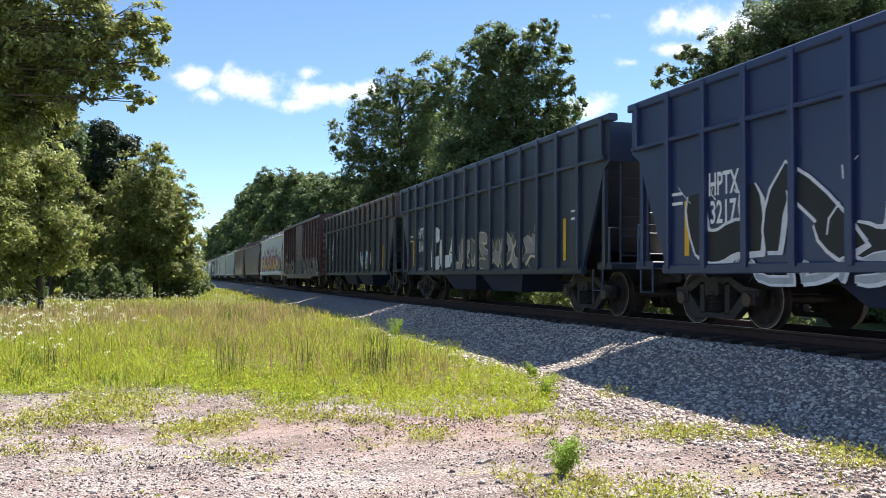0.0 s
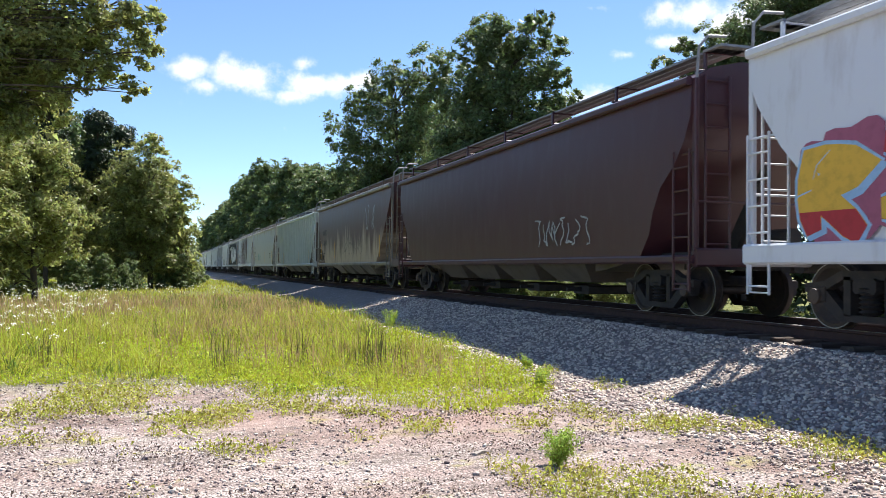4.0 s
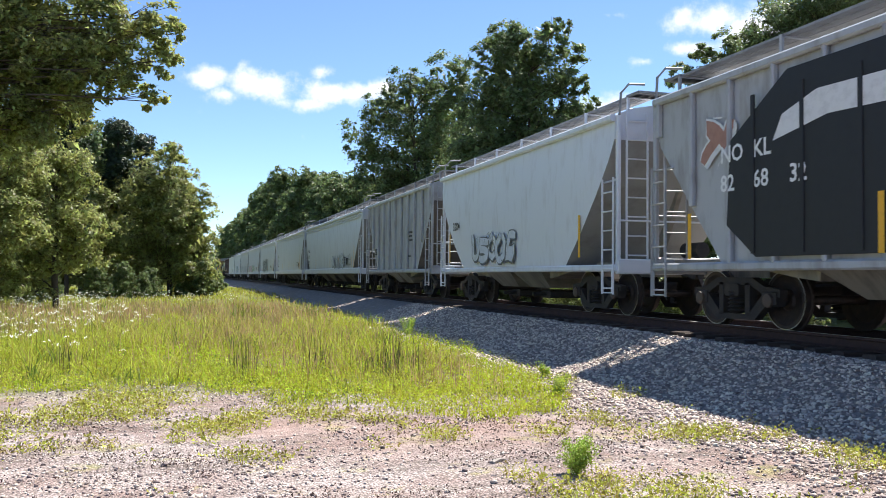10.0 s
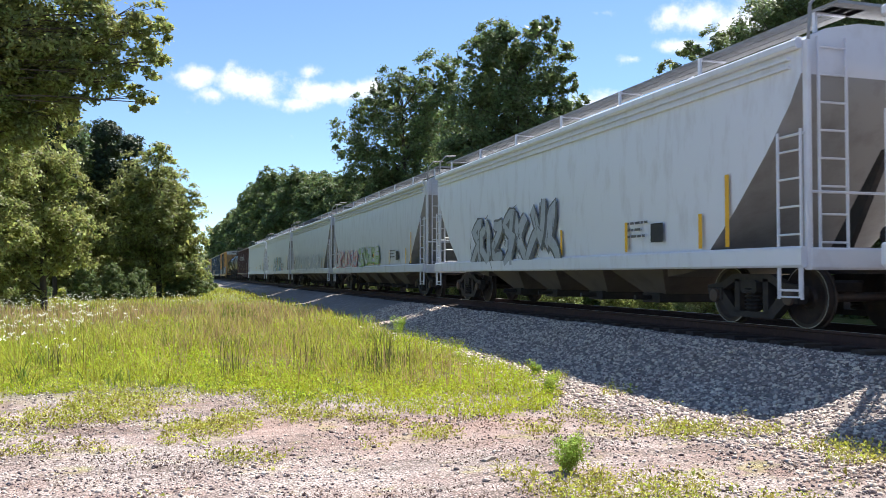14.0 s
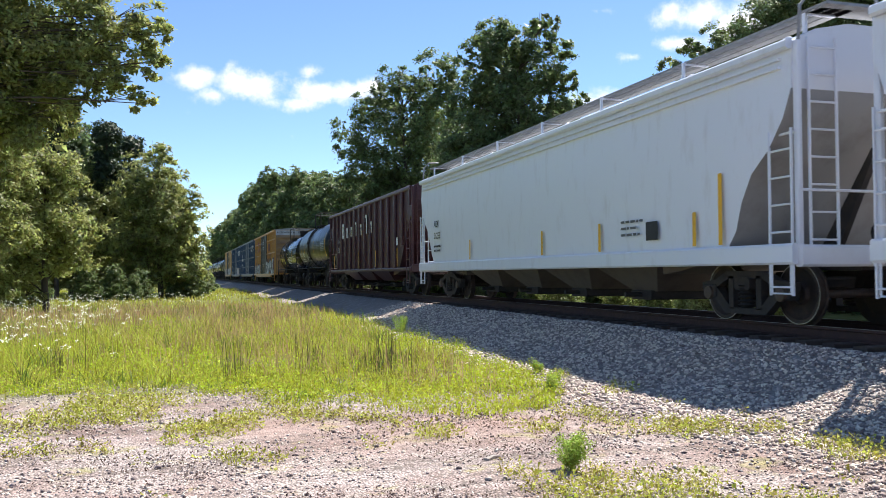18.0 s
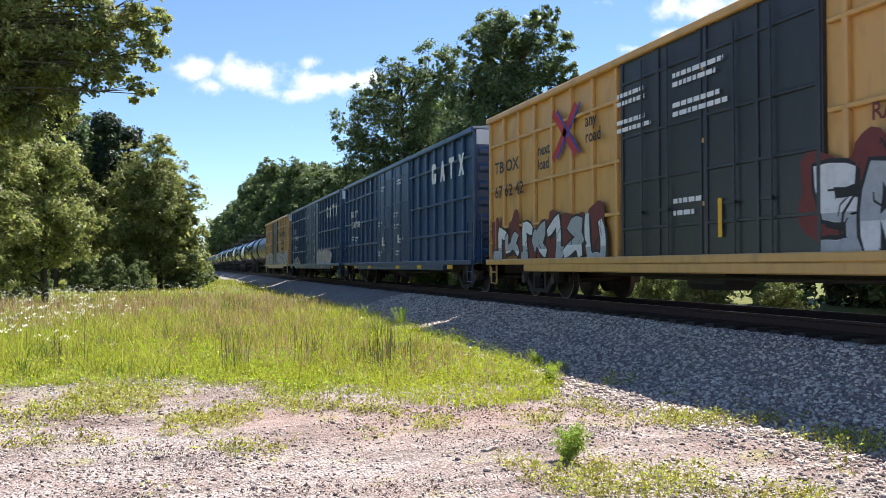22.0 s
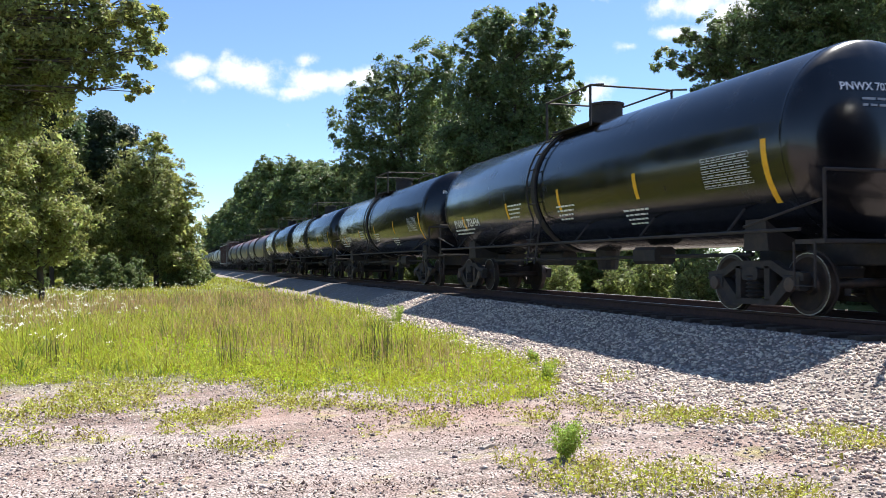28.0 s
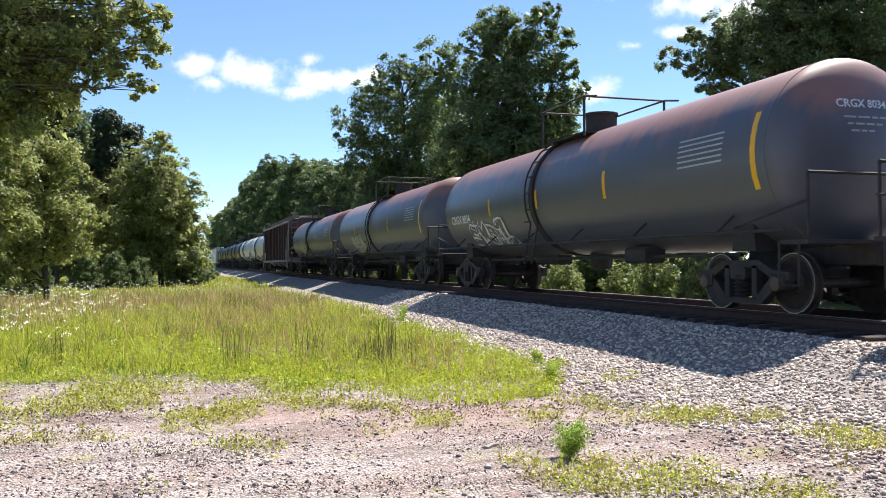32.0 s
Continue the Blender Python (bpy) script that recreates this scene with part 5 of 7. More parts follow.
    bars([(0.1, -0.16, 0.9), (0.1, -0.28, 0.9)], car, head_put(r, zc, e, -0.75, 3.15), height=0.06)
    car, r, zc, e = tank_car(386.9, 399.4, "glossy black tank car with white lettering", BLACK_GLOSS, 1.38, 3.75, 0.95, ((4.9, 1.7, 2.5), (3.6, 1.9, 2.4), (2.2, 1.9, 2.4), (0.3, 1.9, 2.5), (-2.6, 2.2, 2.7)))
    lettering("CAOX 300141", 0.37, car, tank_put(r, zc, 4.25, 1.88), surface("yellow_lettering", (0.75, 0.6, 0.12), (0.5, 0.4, 0.1), 0.3, 8))
    lettering("SODIUM HYDROXIDE SOLUTION", 0.165, car, tank_put(r, zc, -1.1, 2.86), WHITE_INK)
    bars([(0, -0.12 * k, 1.4) for k in range(5)], car, tank_put(r, zc, -0.1, 2.1))
    for i, wd in enumerate(("AMERON 353", "LINING APPLIED 04/2023", "BY CURB")):
        lettering(wd, 0.09, car, tank_put(r, zc, -3.1, 2.1 - 0.11 * i), WHITE_INK)
    for i, wd in enumerate(("EXTERIOR PAINT", "AMERON 353", "APPLIED 04/2022", "BY CURB")):
        lettering(wd, 0.085, car, tank_put(r, zc, -1.75, 2.1 - 0.105 * i), WHITE_INK)
    part("warning_card", Form().add([tank_put(r, zc, -0.1, 2.35)(a, b) for a, b in ((0, 0), (0.4, 0), (0.4, 0.55), (0, 0.55))], [(0, 1, 2, 3)]), WHITE_INK, car, "white warning card with a red head")
    part("placard", Form().add([tank_put(r, zc, 2.6, 1.62)(a, b) for a, b in ((0, 0), (0.5, 0), (0.5, 0.26), (0, 0.26))], [(0, 1, 2, 3)]), surface("yellow_green_placard", (0.6, 0.62, 0.08), (0.4, 0.4, 0.1), 0.3, 8), car)
    # high box cars
    car = boxcar(399.4, 420.3, "yellow high-cube boxcar with black doors and graffiti", GOLD, BLACK_DOOR, ROOF_GREY, 4.7, ((-2.55, 0.05), (0.08, 2.7)), 0.95, (1.75, 2.75, 3.9), True, END_TAN, sill_mat=GOLD)
    h = 10.45
    for i, wd in enumerate(("TB OX", "67 62 42")):
        lettering(wd, 0.42, car, lambda a, b, i=i: on(1.6, h - 1.1)(a, b + 3.15 - 0.62 * i), BLACK_INK, 1.3)
    for i, wd in enumerate(("next", "load")):
        lettering(wd, 0.36, car, lambda a, b, i=i: on(1.6, h - 3.9)(a, b + 3.3 - 0.33 * i), BLACK_INK)
    for i, wd in enumerate(("any", "road")):
        lettering(wd, 0.36, car, lambda a, b, i=i: on(1.6, h - 6.3)(a, b + 3.6 - 0.33 * i), BLACK_INK)
    for (a0, b0), (a1, b1), mt in (((4.75, 3.1), (5.9, 4.15), "red"), ((4.75, 4.15), (5.9, 3.1), "red")):
        v, fc = stroke([(a0, b0), (a1, b1)], 0.26)
        part("emblem_bar", Form().add([on(1.6, h)(*q) for q in v], fc), S[mt], car)
        v, fc = stroke([(a0 + 0.2, b0), (a1 + 0.2, b1)], 0.1)
        part("emblem_bar", Form().add([on(1.604, h)(*q) for q in v], fc), surface("emblem_blue", (0.05, 0.06, 0.3), (0.1, 0.1, 0.3), 0.2, 5), car)
    graffiti(car, on(1.6, h - 1.0), 71, 0.0, 6.1, 0.80, 1.85, 7, [S["white"], S["silver"]], S["black"], S["brown"], weight=0.05, label="white graffiti with black lines on brown")
    graffiti(car, on(1.6, -2.3), 73, 0.1, 6.6, 0.75, 2.2, 7, [S["white"], S["silver"]], S["black"], S["brown"], weight=0.06, fat=0.34, lines=6, label="bold white graffiti with black edges on brown")
    bars([(0, 3.9, 1.4), (0, 3.75, 1.2), (0, 3.4, 1.3), (0, 3.25, 1.5), (0, 1.8, 0.8), (0, 1.6, 0.6)], car, on(1.615, 0.9), height=0.08)
    bars([(0, 3.9, 1.0), (0, 3.75, 1.0), (0, 3.4, 1.0), (0, 3.25, 1.2)], car, on(1.615, 2.8), height=0.08)
    lettering("EXCESS HEIGHT CAR", 0.16, car, lambda a, b: (-1.4 + a, -h + 0.57, 4.4 + b), BLACK_INK)
    lettering("TBOX 676242", 0.2, car, lambda a, b: (0.35 + a, -h + 0.57, 4.38 + b), BLACK_INK)
    lettering("RAILCAR POOLING EXPERTS", 0.3, car, lambda a, b: on(1.62, -3.4)(a, b + 2.5), S["brown"])
    for x, wd in ((0.0, 0.55), (0.65, 0.55), (1.3, 0.5)):
        part("letter_block", Form().add([on(1.6, -4.2)(x + a, 2.95 + b) for a, b in ((0, 0), (wd, 0), (wd, 0.7), (0, 0.7))], [(0, 1, 2, 3)]), S["brown"], car, "dark red letter shape")
    stripes(car, 1.625, (-0.4,), 1.2, 1.8, 0.1)
    for c0, c1, words, gf in ((420.3, 440.7, ("BK TY", "15 87 86"), False), (440.7, 461.3, ("LR S", "17 74 34"), True)):
        car = boxcar(c0, c1, "deep blue high-cube boxcar with plug doors and white letters", BLUE, BLUE, ROOF_GREY, 4.7, ((-2.6, -0.02), (0.02, 2.5)), 0.95, (1.75, 2.75, 3.9), True, sill_mat=BLUE)
        h = (c1 - c0) / 2
        for i, wd in enumerate(words):
            lettering(wd, 0.42, car, lambda a, b, i=i: on(1.6, h - 2.2)(a, b + 3.05 - 0.5 * i), WHITE_INK, 1.35)
        x = 0.0
        for k in range(4):
            poly = (((0.1, 0), (0.4, 0), (0.5, 0.12), (0.5, 0.38), (0.3, 0.38), (0.3, 0.24), (0.2, 0.2), (0.17, 0.52), (0.5, 0.55), (0.4, 0.75), (0.1, 0.75), (0, 0.6), (0, 0.14)),
                    ((0, 0), (0.16, 0), (0.25, 0.2), (0.36, 0), (0.52, 0), (0.33, 0.75), (0.19, 0.75)),
                    ((0.17, 0), (0.33, 0), (0.33, 0.58), (0.5, 0.58), (0.5, 0.75), (0, 0.75), (0, 0.58), (0.17, 0.58)),
                    ((0, 0), (0.18, 0), (0.27, 0.22), (0.36, 0), (0.54, 0), (0.36, 0.38), (0.53, 0.75), (0.35, 0.75), (0.27, 0.53), (0.18, 0.75), (0, 0.75), (0.17, 0.38)))[k]
            part("letter_block", Form().add([on(1.6, -5.5)(x + a, 3.42 + 0.86 * b) for a, b in poly], [tuple(range(len(poly)))]), WHITE_INK, car, "white painted letter shape")
            x += 0.92
        for y0, b0 in ((1.8, 3.9), (-1.0, 3.95), (-0.4, 2.75), (2.2, 2.5), (-0.5, 2.3), (h - 2.4, 2.1), (-0.6, 1.3), (2.2, 1.3), (1.6, 1.7), (-1.2, 1.75), (h - 3.2, 2.05)):
            bars([(0, b0, 0.7), (0, b0 - 0.12, 0.5)], car, on(1.615, y0), height=0.07)
        for y0 in (-1.0, 1.5):
            part("card", Form().add([on(1.62, y0)(a, b) for a, b in ((0, 1.65), (0.22, 1.65), (0.22, 1.95), (0, 1.95))], [(0, 1, 2, 3)]), WHITE_INK, car)
            part("card", Form().add([on(1.62, y0 + 0.35)(a, b) for a, b in ((0, 1.62), (0.2, 1.62), (0.2, 1.8), (0, 1.8))], [(0, 1, 2, 3)]), SPRAY["red"], car)
        for y0 in (h - 1.0, h - 3.4, h - 6.4, -1.0, -4.0, -7.4):
            part("reflector_strip", Form().add([on(1.69, y0)(a, b) for a, b in ((0, 0.68), (0.55, 0.68), (0.55, 0.8), (0, 0.8))], [(0, 1, 2, 3)]), YELLOW, car)
        if gf:
            graffiti(car, on(1.605, -1.6), 77, 0.6, 5.4, 0.76, 1.72, 7, [S["pale"], S["cream"], S["silver"]], S["lilac"], S["dawn"], weight=0.03, label="pastel graffiti panel", lines=4, fat=0.3)
            graffiti(car, on(1.605, h - 1.8), 78, 0, 3.4, 0.75, 1.5, 4, [S["silver"]], S["grime"], weight=0.05)
    car = boxcar(462.3, 480.1, "faded yellow boxcar with a black door and graffiti", GOLD2, BLACK_DOOR, ROOF_GREY, 4.7, ((-1.35, 2.35),), 1.0, (1.75, 2.75, 3.9), True, END_TAN, sill_mat=GOLD2)
    h = 8.95
    for i, wd in enumerate(("FB OX", "50 53 04")):
        lettering(wd, 0.42, car, lambda a, b, i=i: on(1.6, h - 1.3)(a, b + 2.25 - 0.45 * i), BLACK_INK, 1.1)
    for i, wd in enumerate(("next", "load")):
        lettering(wd, 0.34, car, lambda a, b, i=i: on(1.6, h - 1.4)(a, b + 3.35 - 0.3 * i), BLACK_INK)
    for i, wd in enumerate(("any", "road")):
        lettering(wd, 0.34, car, lambda a, b, i=i: on(1.6, h - 3.9)(a, b + 3.5 - 0.3 * i), BLACK_INK)
    for (a0, b0), (a1, b1), mt in (((2.2, 2.95), (3.4, 3.9), "red"), ((2.2, 3.9), (3.4, 2.95), "sky")):
        v, fc = stroke([(a0, b0), (a1, b1)], 0.2)
        part("emblem_bar", Form().add([on(1.6, h)(*q) for q in v], fc), S[mt], car)
    for i, wd in enumerate(("CLOSE AND LOCK", "BOTH DOORS BEFORE", "MOVING CAR")):
        lettering(wd, 0.15, car, lambda a, b, i=i: on(1.615, 1.6)(a, b + 3.95 - 0.17 * i), WHITE_INK)
    graffiti(car, on(1.6, h - 1.5), 81, 0.0, 5.2, 0.75, 1.85, 7, [S["blush"], S["dusty"]], S["black"], S["blush"], weight=0.03, label="grey and pink graffiti with black lines", lines=8)
    graffiti(car, on(1.625, 1.9), 82, 0.0, 3.1, 0.8, 2.0, 4, [S["grime"], S["dusty"]], S["silver"], weight=0.03, lines=5)
    graffiti(car, on(1.6, -1.4), 83, 0.0, 6.6, 0.74, 1.9, 8, [S["blush"], S["pale"]], S["black"], S["blush"], weight=0.035, label="pale graffiti with black lines", lines=10)
    scrawl(car, on(1.63, 1.3), 84, 0.1, 1.8, 3.5, 4.2, 5, S["silver"], 0.05)
    lettering("Railcar Pooling", 0.62, car, lambda a, b: on(1.625, -3.0)(a, b + 3.15), BLACK_INK)
    lettering("Experts", 0.62, car, lambda a, b: on(1.625, -4.1)(a, b + 2.55), BLACK_INK)
    bars([(0, 2.1, 1.5)], car, on(1.6, -4.1), BLACK_INK, 0.16, "slogan_bar")
    lettering("EXCESS HEIGHT CAR", 0.16, car, lambda a, b: (-1.4 + a, -h + 0.57, 4.4 + b), BLACK_INK)
    lettering("FBOX 505304", 0.2, car, lambda a, b: (0.35 + a, -h + 0.57, 4.38 + b), BLACK_INK)
    part("card", Form().add([on(1.63, -7.2)(a, b) for a, b in ((0, 0.85), (0.45, 0.85), (0.45, 1.2), (0, 1.2))], [(0, 1, 2, 3)]), YELLOW, car, "yellow warning card")
    # black oil tanks
    tanks = [(479.7, 497.2, "TILX 316571", BLACK_SATIN)] + [(497.2 + 18.2 * i, 497.2 + 18.2 * (i + 1), "PNWX 7034" + q, BLACK_GLOSS) for i, q in enumerate(("32", "34", "38", "40", "31"))]
    for c0, c1, word, skin in tanks:
        h = (c1 - c0) / 2
        car, r, zc, e = tank_car(c0, c1, "glossy black tank car with white lettering and yellow strips", skin, 1.47, 3.98, 0.85,
                                 ((h - 2.9, 1.75, 2.15), (2.7, 1.9, 2.3), (-0.4, 1.9, 2.4), (-3.7, 1.95, 2.42), (-h + 1.75, 1.63, 2.55)) if skin is BLACK_GLOSS else ((h - 3.2, 2.1, 2.5), (-h + 2.0, 1.9, 3.2)))
        lettering(word, 0.34, car, tank_put(r, zc, h - 2.0, 1.85), WHITE_INK)
        bars([(0, -0.12 * k, 1.7 - 0.3 * k) for k in range(2)], car, tank_put(r, zc, h - 1.9, 1.75))
        for y0, z0 in ((2.6, 2.2), (-0.2, 2.0), (-3.0, 1.75)):
            bars([(0, -0.1 * k, 0.9 - 0.1 * k) for k in range(4)], car, tank_put(r, zc, y0, z0), height=0.04)
        f = Form()
        for k in range(7):
            f.add([tank_put(r, zc, -h + 3.3, 1.95)(a, b) for a, b in ((0, 0.08 * k), (1.2, 0.08 * k), (1.2, 0.08 * k + 0.012), (0, 0.08 * k + 0.012))], [(0, 1, 2, 3)])
        for k in range(8):
            f.add([tank_put(r, zc, -h + 3.3, 1.95)(a, b) for a, b in ((1.2 * k / 7, 0), (1.2 * k / 7 + 0.012, 0), (1.2 * k / 7 + 0.012, 0.48), (1.2 * k / 7, 0.48))], [(0, 1, 2, 3)])
        part("data_table", f, S["ghost"], car, "white ruled data table")
        bars([(0, 0.08 * k + 0.03, 1.15) for k in range(6)], car, tank_put(r, zc, -h + 3.3, 1.95), S["silver"], 0.022)
        lettering(word, 0.16, car, head_put(r, zc, e, -0.8, 3.15), WHITE_INK)
        bars([(0.3, -0.14, 0.6), (0.3, -0.23, 0.6)], car, head_put(r, zc, e, -0.8, 3.15), S["silver"], 0.035)
    # grey tanks with rusty tops, a red car, then the tail of the train
    for i, (c0, c1) in enumerate(((588.2, 606.6), (606.6, 625.2), (625.2, 644.3))):
        h = (c1 - c0) / 2
        car, r, zc, e = tank_car(c0, c1, "grey tank car rusted brown along its top", TANK_GREY, 1.43, 3.82, 0.95, ((h - 5.4, 2.05, 2.5), (0.6, 2.05, 2.5), (-2.8, 2.05, 2.6), (-h + 1.75, 1.85, 3.0)))
        if i == 0:
            lettering("CRGX 8034", 0.34, car, tank_put(r, zc, h - 2.0, 1.95), WHITE_INK)
            lettering("CRGX 8034", 0.17, car, head_put(r, zc, e, -0.55, 3.0), WHITE_INK)
            bars([(0.1, -0.16, 0.75), (0.15, -0.26, 0.6), (0.2, -0.36, 0.4)], car, head_put(r, zc, e, -0.55, 3.0), S["silver"], 0.03)
            graffiti(car, lambda a, b, r=r, zc=zc, h=h: tank_put(r + 0.01, zc, h - 3.4, 1.35)(a, b - 1.35), 91, 0, 3.0, 1.2, 2.1, 4, [S["grime"]], S["white"], weight=0.06, label="white outlined graffiti")
        else:
            graffiti(car, lambda a, b, r=r, zc=zc, h=h: tank_put(r + 0.01, zc, h - 4.4, 1.45)(a, b - 1.35), 92 + i, 0, 2.6, 1.2, 2.1, 3, [S["silver"]], S["cream"], weight=0.06)
        f = Form()
        for k in range(6):
            f.add([tank_put(r, zc, -h + 3.75, 2.35)(a, b) for a, b in ((0, 0.09 * k), (1.25, 0.09 * k), (1.25, 0.09 * k + 0.03), (0, 0.09 * k + 0.03))], [(0, 1, 2, 3)])
        part("data_table", f, S["silver"], car)
    covered_hopper(644.3, 664.9, "dark red ribbed covered hopper", MAROON, GREY_STEEL, ribs=17, bays=3, sill=False, bulge=0.0, dark=MAROON)
    c = 664.9
    for i in range(6):
        tank_car(c, c + 17.6, "dull white tank car" if i < 2 else "dull black tank car", TANK_WHITE if i < 2 else BLACK_SATIN, 1.45, 3.95, 1.05)
        c += 17.6
    for i in range(5):
        covered_hopper(c, c + 18.0, "grey covered hopper near the tail of the train", GREY if i % 2 else LIGHT, bays=3)
        c += 18.0


build_train()


# ---------------------------------------------------------------- ground and track
rng = np.random.default_rng(7)


def noise2(x, y, s, seed=0.0):
    return noise.noise((x * s + seed, y * s - seed, seed))


def ground_z(x, y):
    near = math.exp(-((x - 1) / 14) ** 2) * math.exp(-((y - 12) / 30) ** 2)
    return (0.05 * noise2(x, y, 0.35) + 0.018 * noise2(x, y, 1.6, 3.0)) * near


def grass_edge(y):
    """The right-hand edge of the meadow."""
    pts = ((8.0, 2.2), (9.0, 4.3), (11.5, 5.1), (15.0, 5.25), (22.0, 5.5), (31.0, 5.8), (45.0, 6.2), (400.0, 6.4))
    if y <= 8:
        return -99
    for (a, b), (c, d) in zip(pts, pts[1:]):
        if y <= c:
            return b + (d - b) * (y - a) / (c - a)
    return 6.4


def grass_front(x):
    """Where the meadow begins before the camera."""
    pts = ((-40.0, 10.5), (-2.0, 11.6), (0.1, 11.9), (1.4, 10.4), (2.1, 9.6), (2.3, 8.8), (3.2, 8.6), (4.3, 9.0), (5.2, 11.5), (6.5, 40.0))
    for (a, b), (c, d) in zip(pts, pts[1:]):
        if x <= c:
            return b + (d - b) * max(0.0, (x - a) / (c - a))
    return 99.0


def build_ground():
    xs = [-4000, -1200, -300, -90, -40, -22, -16] + list(np.arange(-12, 9.01, 0.22)) + [10, 14, 18, 26, 60, 300, 1200, 4000]
    ys = [-4000, -1200, -300, -80, -25, -8, -2] + list(np.arange(0, 32, 0.22)) + list(np.arange(32, 120, 3.0)) + [150, 220, 400, 1200, 4000]
    v = [(x, y, ground_z(x, y)) for y in ys for x in xs]
    n = len(xs)
    i, j = np.meshgrid(np.arange(n - 1), np.arange(len(ys) - 1))
    a = (j * n + i).ravel()
    faces = np.stack([a, a + 1, a + n + 1, a + n], 1)
    m = bpy.data.materials.new("gravel_drive_and_meadow_soil")
    m.use_nodes = True
    nt = m.node_tree
    b = nt.nodes["Principled BSDF"]
    b.inputs["Roughness"].default_value = 0.95
    b.inputs["Specular IOR Level"].default_value = 0.2
    co = nt.nodes.new("ShaderNodeTexCoord").outputs["Object"]

    def ns(scale, detail=6, rough=0.6):
        k = nt.nodes.new("ShaderNodeTexNoise")
        k.inputs["Scale"].default_value, k.inputs["Detail"].default_value, k.inputs["Roughness"].default_value = scale, detail, rough
        nt.links.new(co, k.inputs["Vector"])
        return k.outputs["Fac"]

    def ramp(fac, lo, hi, top=1.0):
        k = nt.nodes.new("ShaderNodeMapRange")
        k.inputs["From Min"].default_value, k.inputs["From Max"].default_value, k.inputs["To Max"].default_value = lo, hi, top
        nt.links.new(fac, k.inputs["Value"])
        return k.outputs["Result"]

    def mixc(a_, b_, fac):
        k = nt.nodes.new("ShaderNodeMix")
        k.data_type = "RGBA"
        for s, q in (("A", a_), ("B", b_)):
            if isinstance(q, tuple):
                k.inputs[s].default_value = (*q, 1)
            else:
                nt.links.new(q, k.inputs[s])
        nt.links.new(fac, k.inputs["Factor"])
        return k.outputs["Result"]

    col = mixc((0.55, 0.46, 0.435), (0.36, 0.245, 0.215), ramp(ns(0.75, 9, 0.68), 0.45, 0.62))
    col = mixc(mixc(col, (0.58, 0.52, 0.47), ramp(ns(4.0, 9, 0.7), 0.5, 0.66, 0.8)), (0.15, 0.12, 0.105), ramp(ns(2.6, 9, 0.75), 0.57, 0.68, 0.65))
    mp = nt.nodes.new("ShaderNodeMapping")
    mp.inputs["Scale"].default_value = (0.45, 1.6, 1.0)
    nt.links.new(co, mp.inputs["Vector"])
    mat = ns(1.1, 10, 0.72)
    nt.links.new(mp.outputs["Vector"], mat.node.inputs["Vector"])
    speck = nt.nodes.new("ShaderNodeMath")
    speck.operation = "MULTIPLY"
    nt.links.new(ramp(mat, 0.49, 0.58), speck.inputs[0])
    nt.links.new(ramp(ns(22.0, 6, 0.75), 0.42, 0.56, 0.8), speck.inputs[1])
    col = mixc(col, (0.10, 0.078, 0.066), speck.outputs["Value"])
    vo = nt.nodes.new("ShaderNodeTexVoronoi")
    vo.inputs["Scale"].default_value = 48.0
    nt.links.new(co, vo.inputs["Vector"])
    col = mixc(col, (0.14, 0.115, 0.10), ramp(vo.outputs["Distance"], 0.4, 0.65, 0.75))
    hs = nt.nodes.new("ShaderNodeHueSaturation")
    sep = nt.nodes.new("ShaderNodeSeparateColor")
    nt.links.new(vo.outputs["Color"], sep.inputs["Color"])
    nt.links.new(ramp(sep.outputs["Red"], -1.4, 1.2, 1.15), hs.inputs["Value"])
    nt.links.new(col, hs.inputs["Color"])
    col = hs.outputs["Color"]
    # bare reddish soil by the meadow's corner
    for px, py, pr in ((2.2, 8.1, 1.5), (3.2, 8.3, 1.1), (1.0, 8.7, 0.9), (4.1, 7.4, 0.6)):
        ds = nt.nodes.new("ShaderNodeVectorMath")
        ds.operation = "DISTANCE"
        ds.inputs[1].default_value = (px, py, 0)
        nt.links.new(co, ds.inputs[0])
        fall = nt.nodes.new("ShaderNodeMath")
        fall.operation = "MULTIPLY_ADD"
        fall.inputs[1].default_value = 2.2 * pr
        nt.links.new(ns(3.0, 8, 0.7), fall.inputs[0])
        nt.links.new(ds.outputs["Value"], fall.inputs[2])
        col = mixc(col, mixc((0.25, 0.155, 0.125), (0.40, 0.29, 0.25), ramp(ns(9.0, 6, 0.7), 0.42, 0.6)), ramp(fall.outputs["Value"], pr * 2.1, pr * 1.3, 0.6))
    # thin weeds over the gravel; beyond the drive a mown meadow
    weed = mixc((0.22, 0.25, 0.045), (0.32, 0.28, 0.09), ramp(ns(7.0), 0.4, 0.6))
    col = mixc(col, weed, ramp(ns(1.7, 8, 0.7), 0.56, 0.66, 0.55))
    xyz = nt.nodes.new("ShaderNodeSeparateXYZ")
    nt.links.new(co, xyz.inputs["Vector"])
    far = nt.nodes.new("ShaderNodeMath")
    far.operation = "MULTIPLY_ADD"
    far.inputs[1].default_value = 3.0
    nt.links.new(ns(0.8), far.inputs[0])
    nt.links.new(xyz.outputs["Y"], far.inputs[2])
    col = mixc(col, mixc((0.10, 0.125, 0.03), (0.17, 0.165, 0.05), ramp(ns(2.0), 0.4, 0.6)), ramp(far.outputs["Value"], 12.0, 14.5))
    nt.links.new(col, b.inputs["Base Color"])
    bn = nt.nodes.new("ShaderNodeBump")
    bn.inputs["Strength"].default_value, bn.inputs["Distance"].default_value = 0.7, 0.02
    nt.links.new(vo.outputs["Distance"], bn.inputs["Height"])
    bn.invert = True
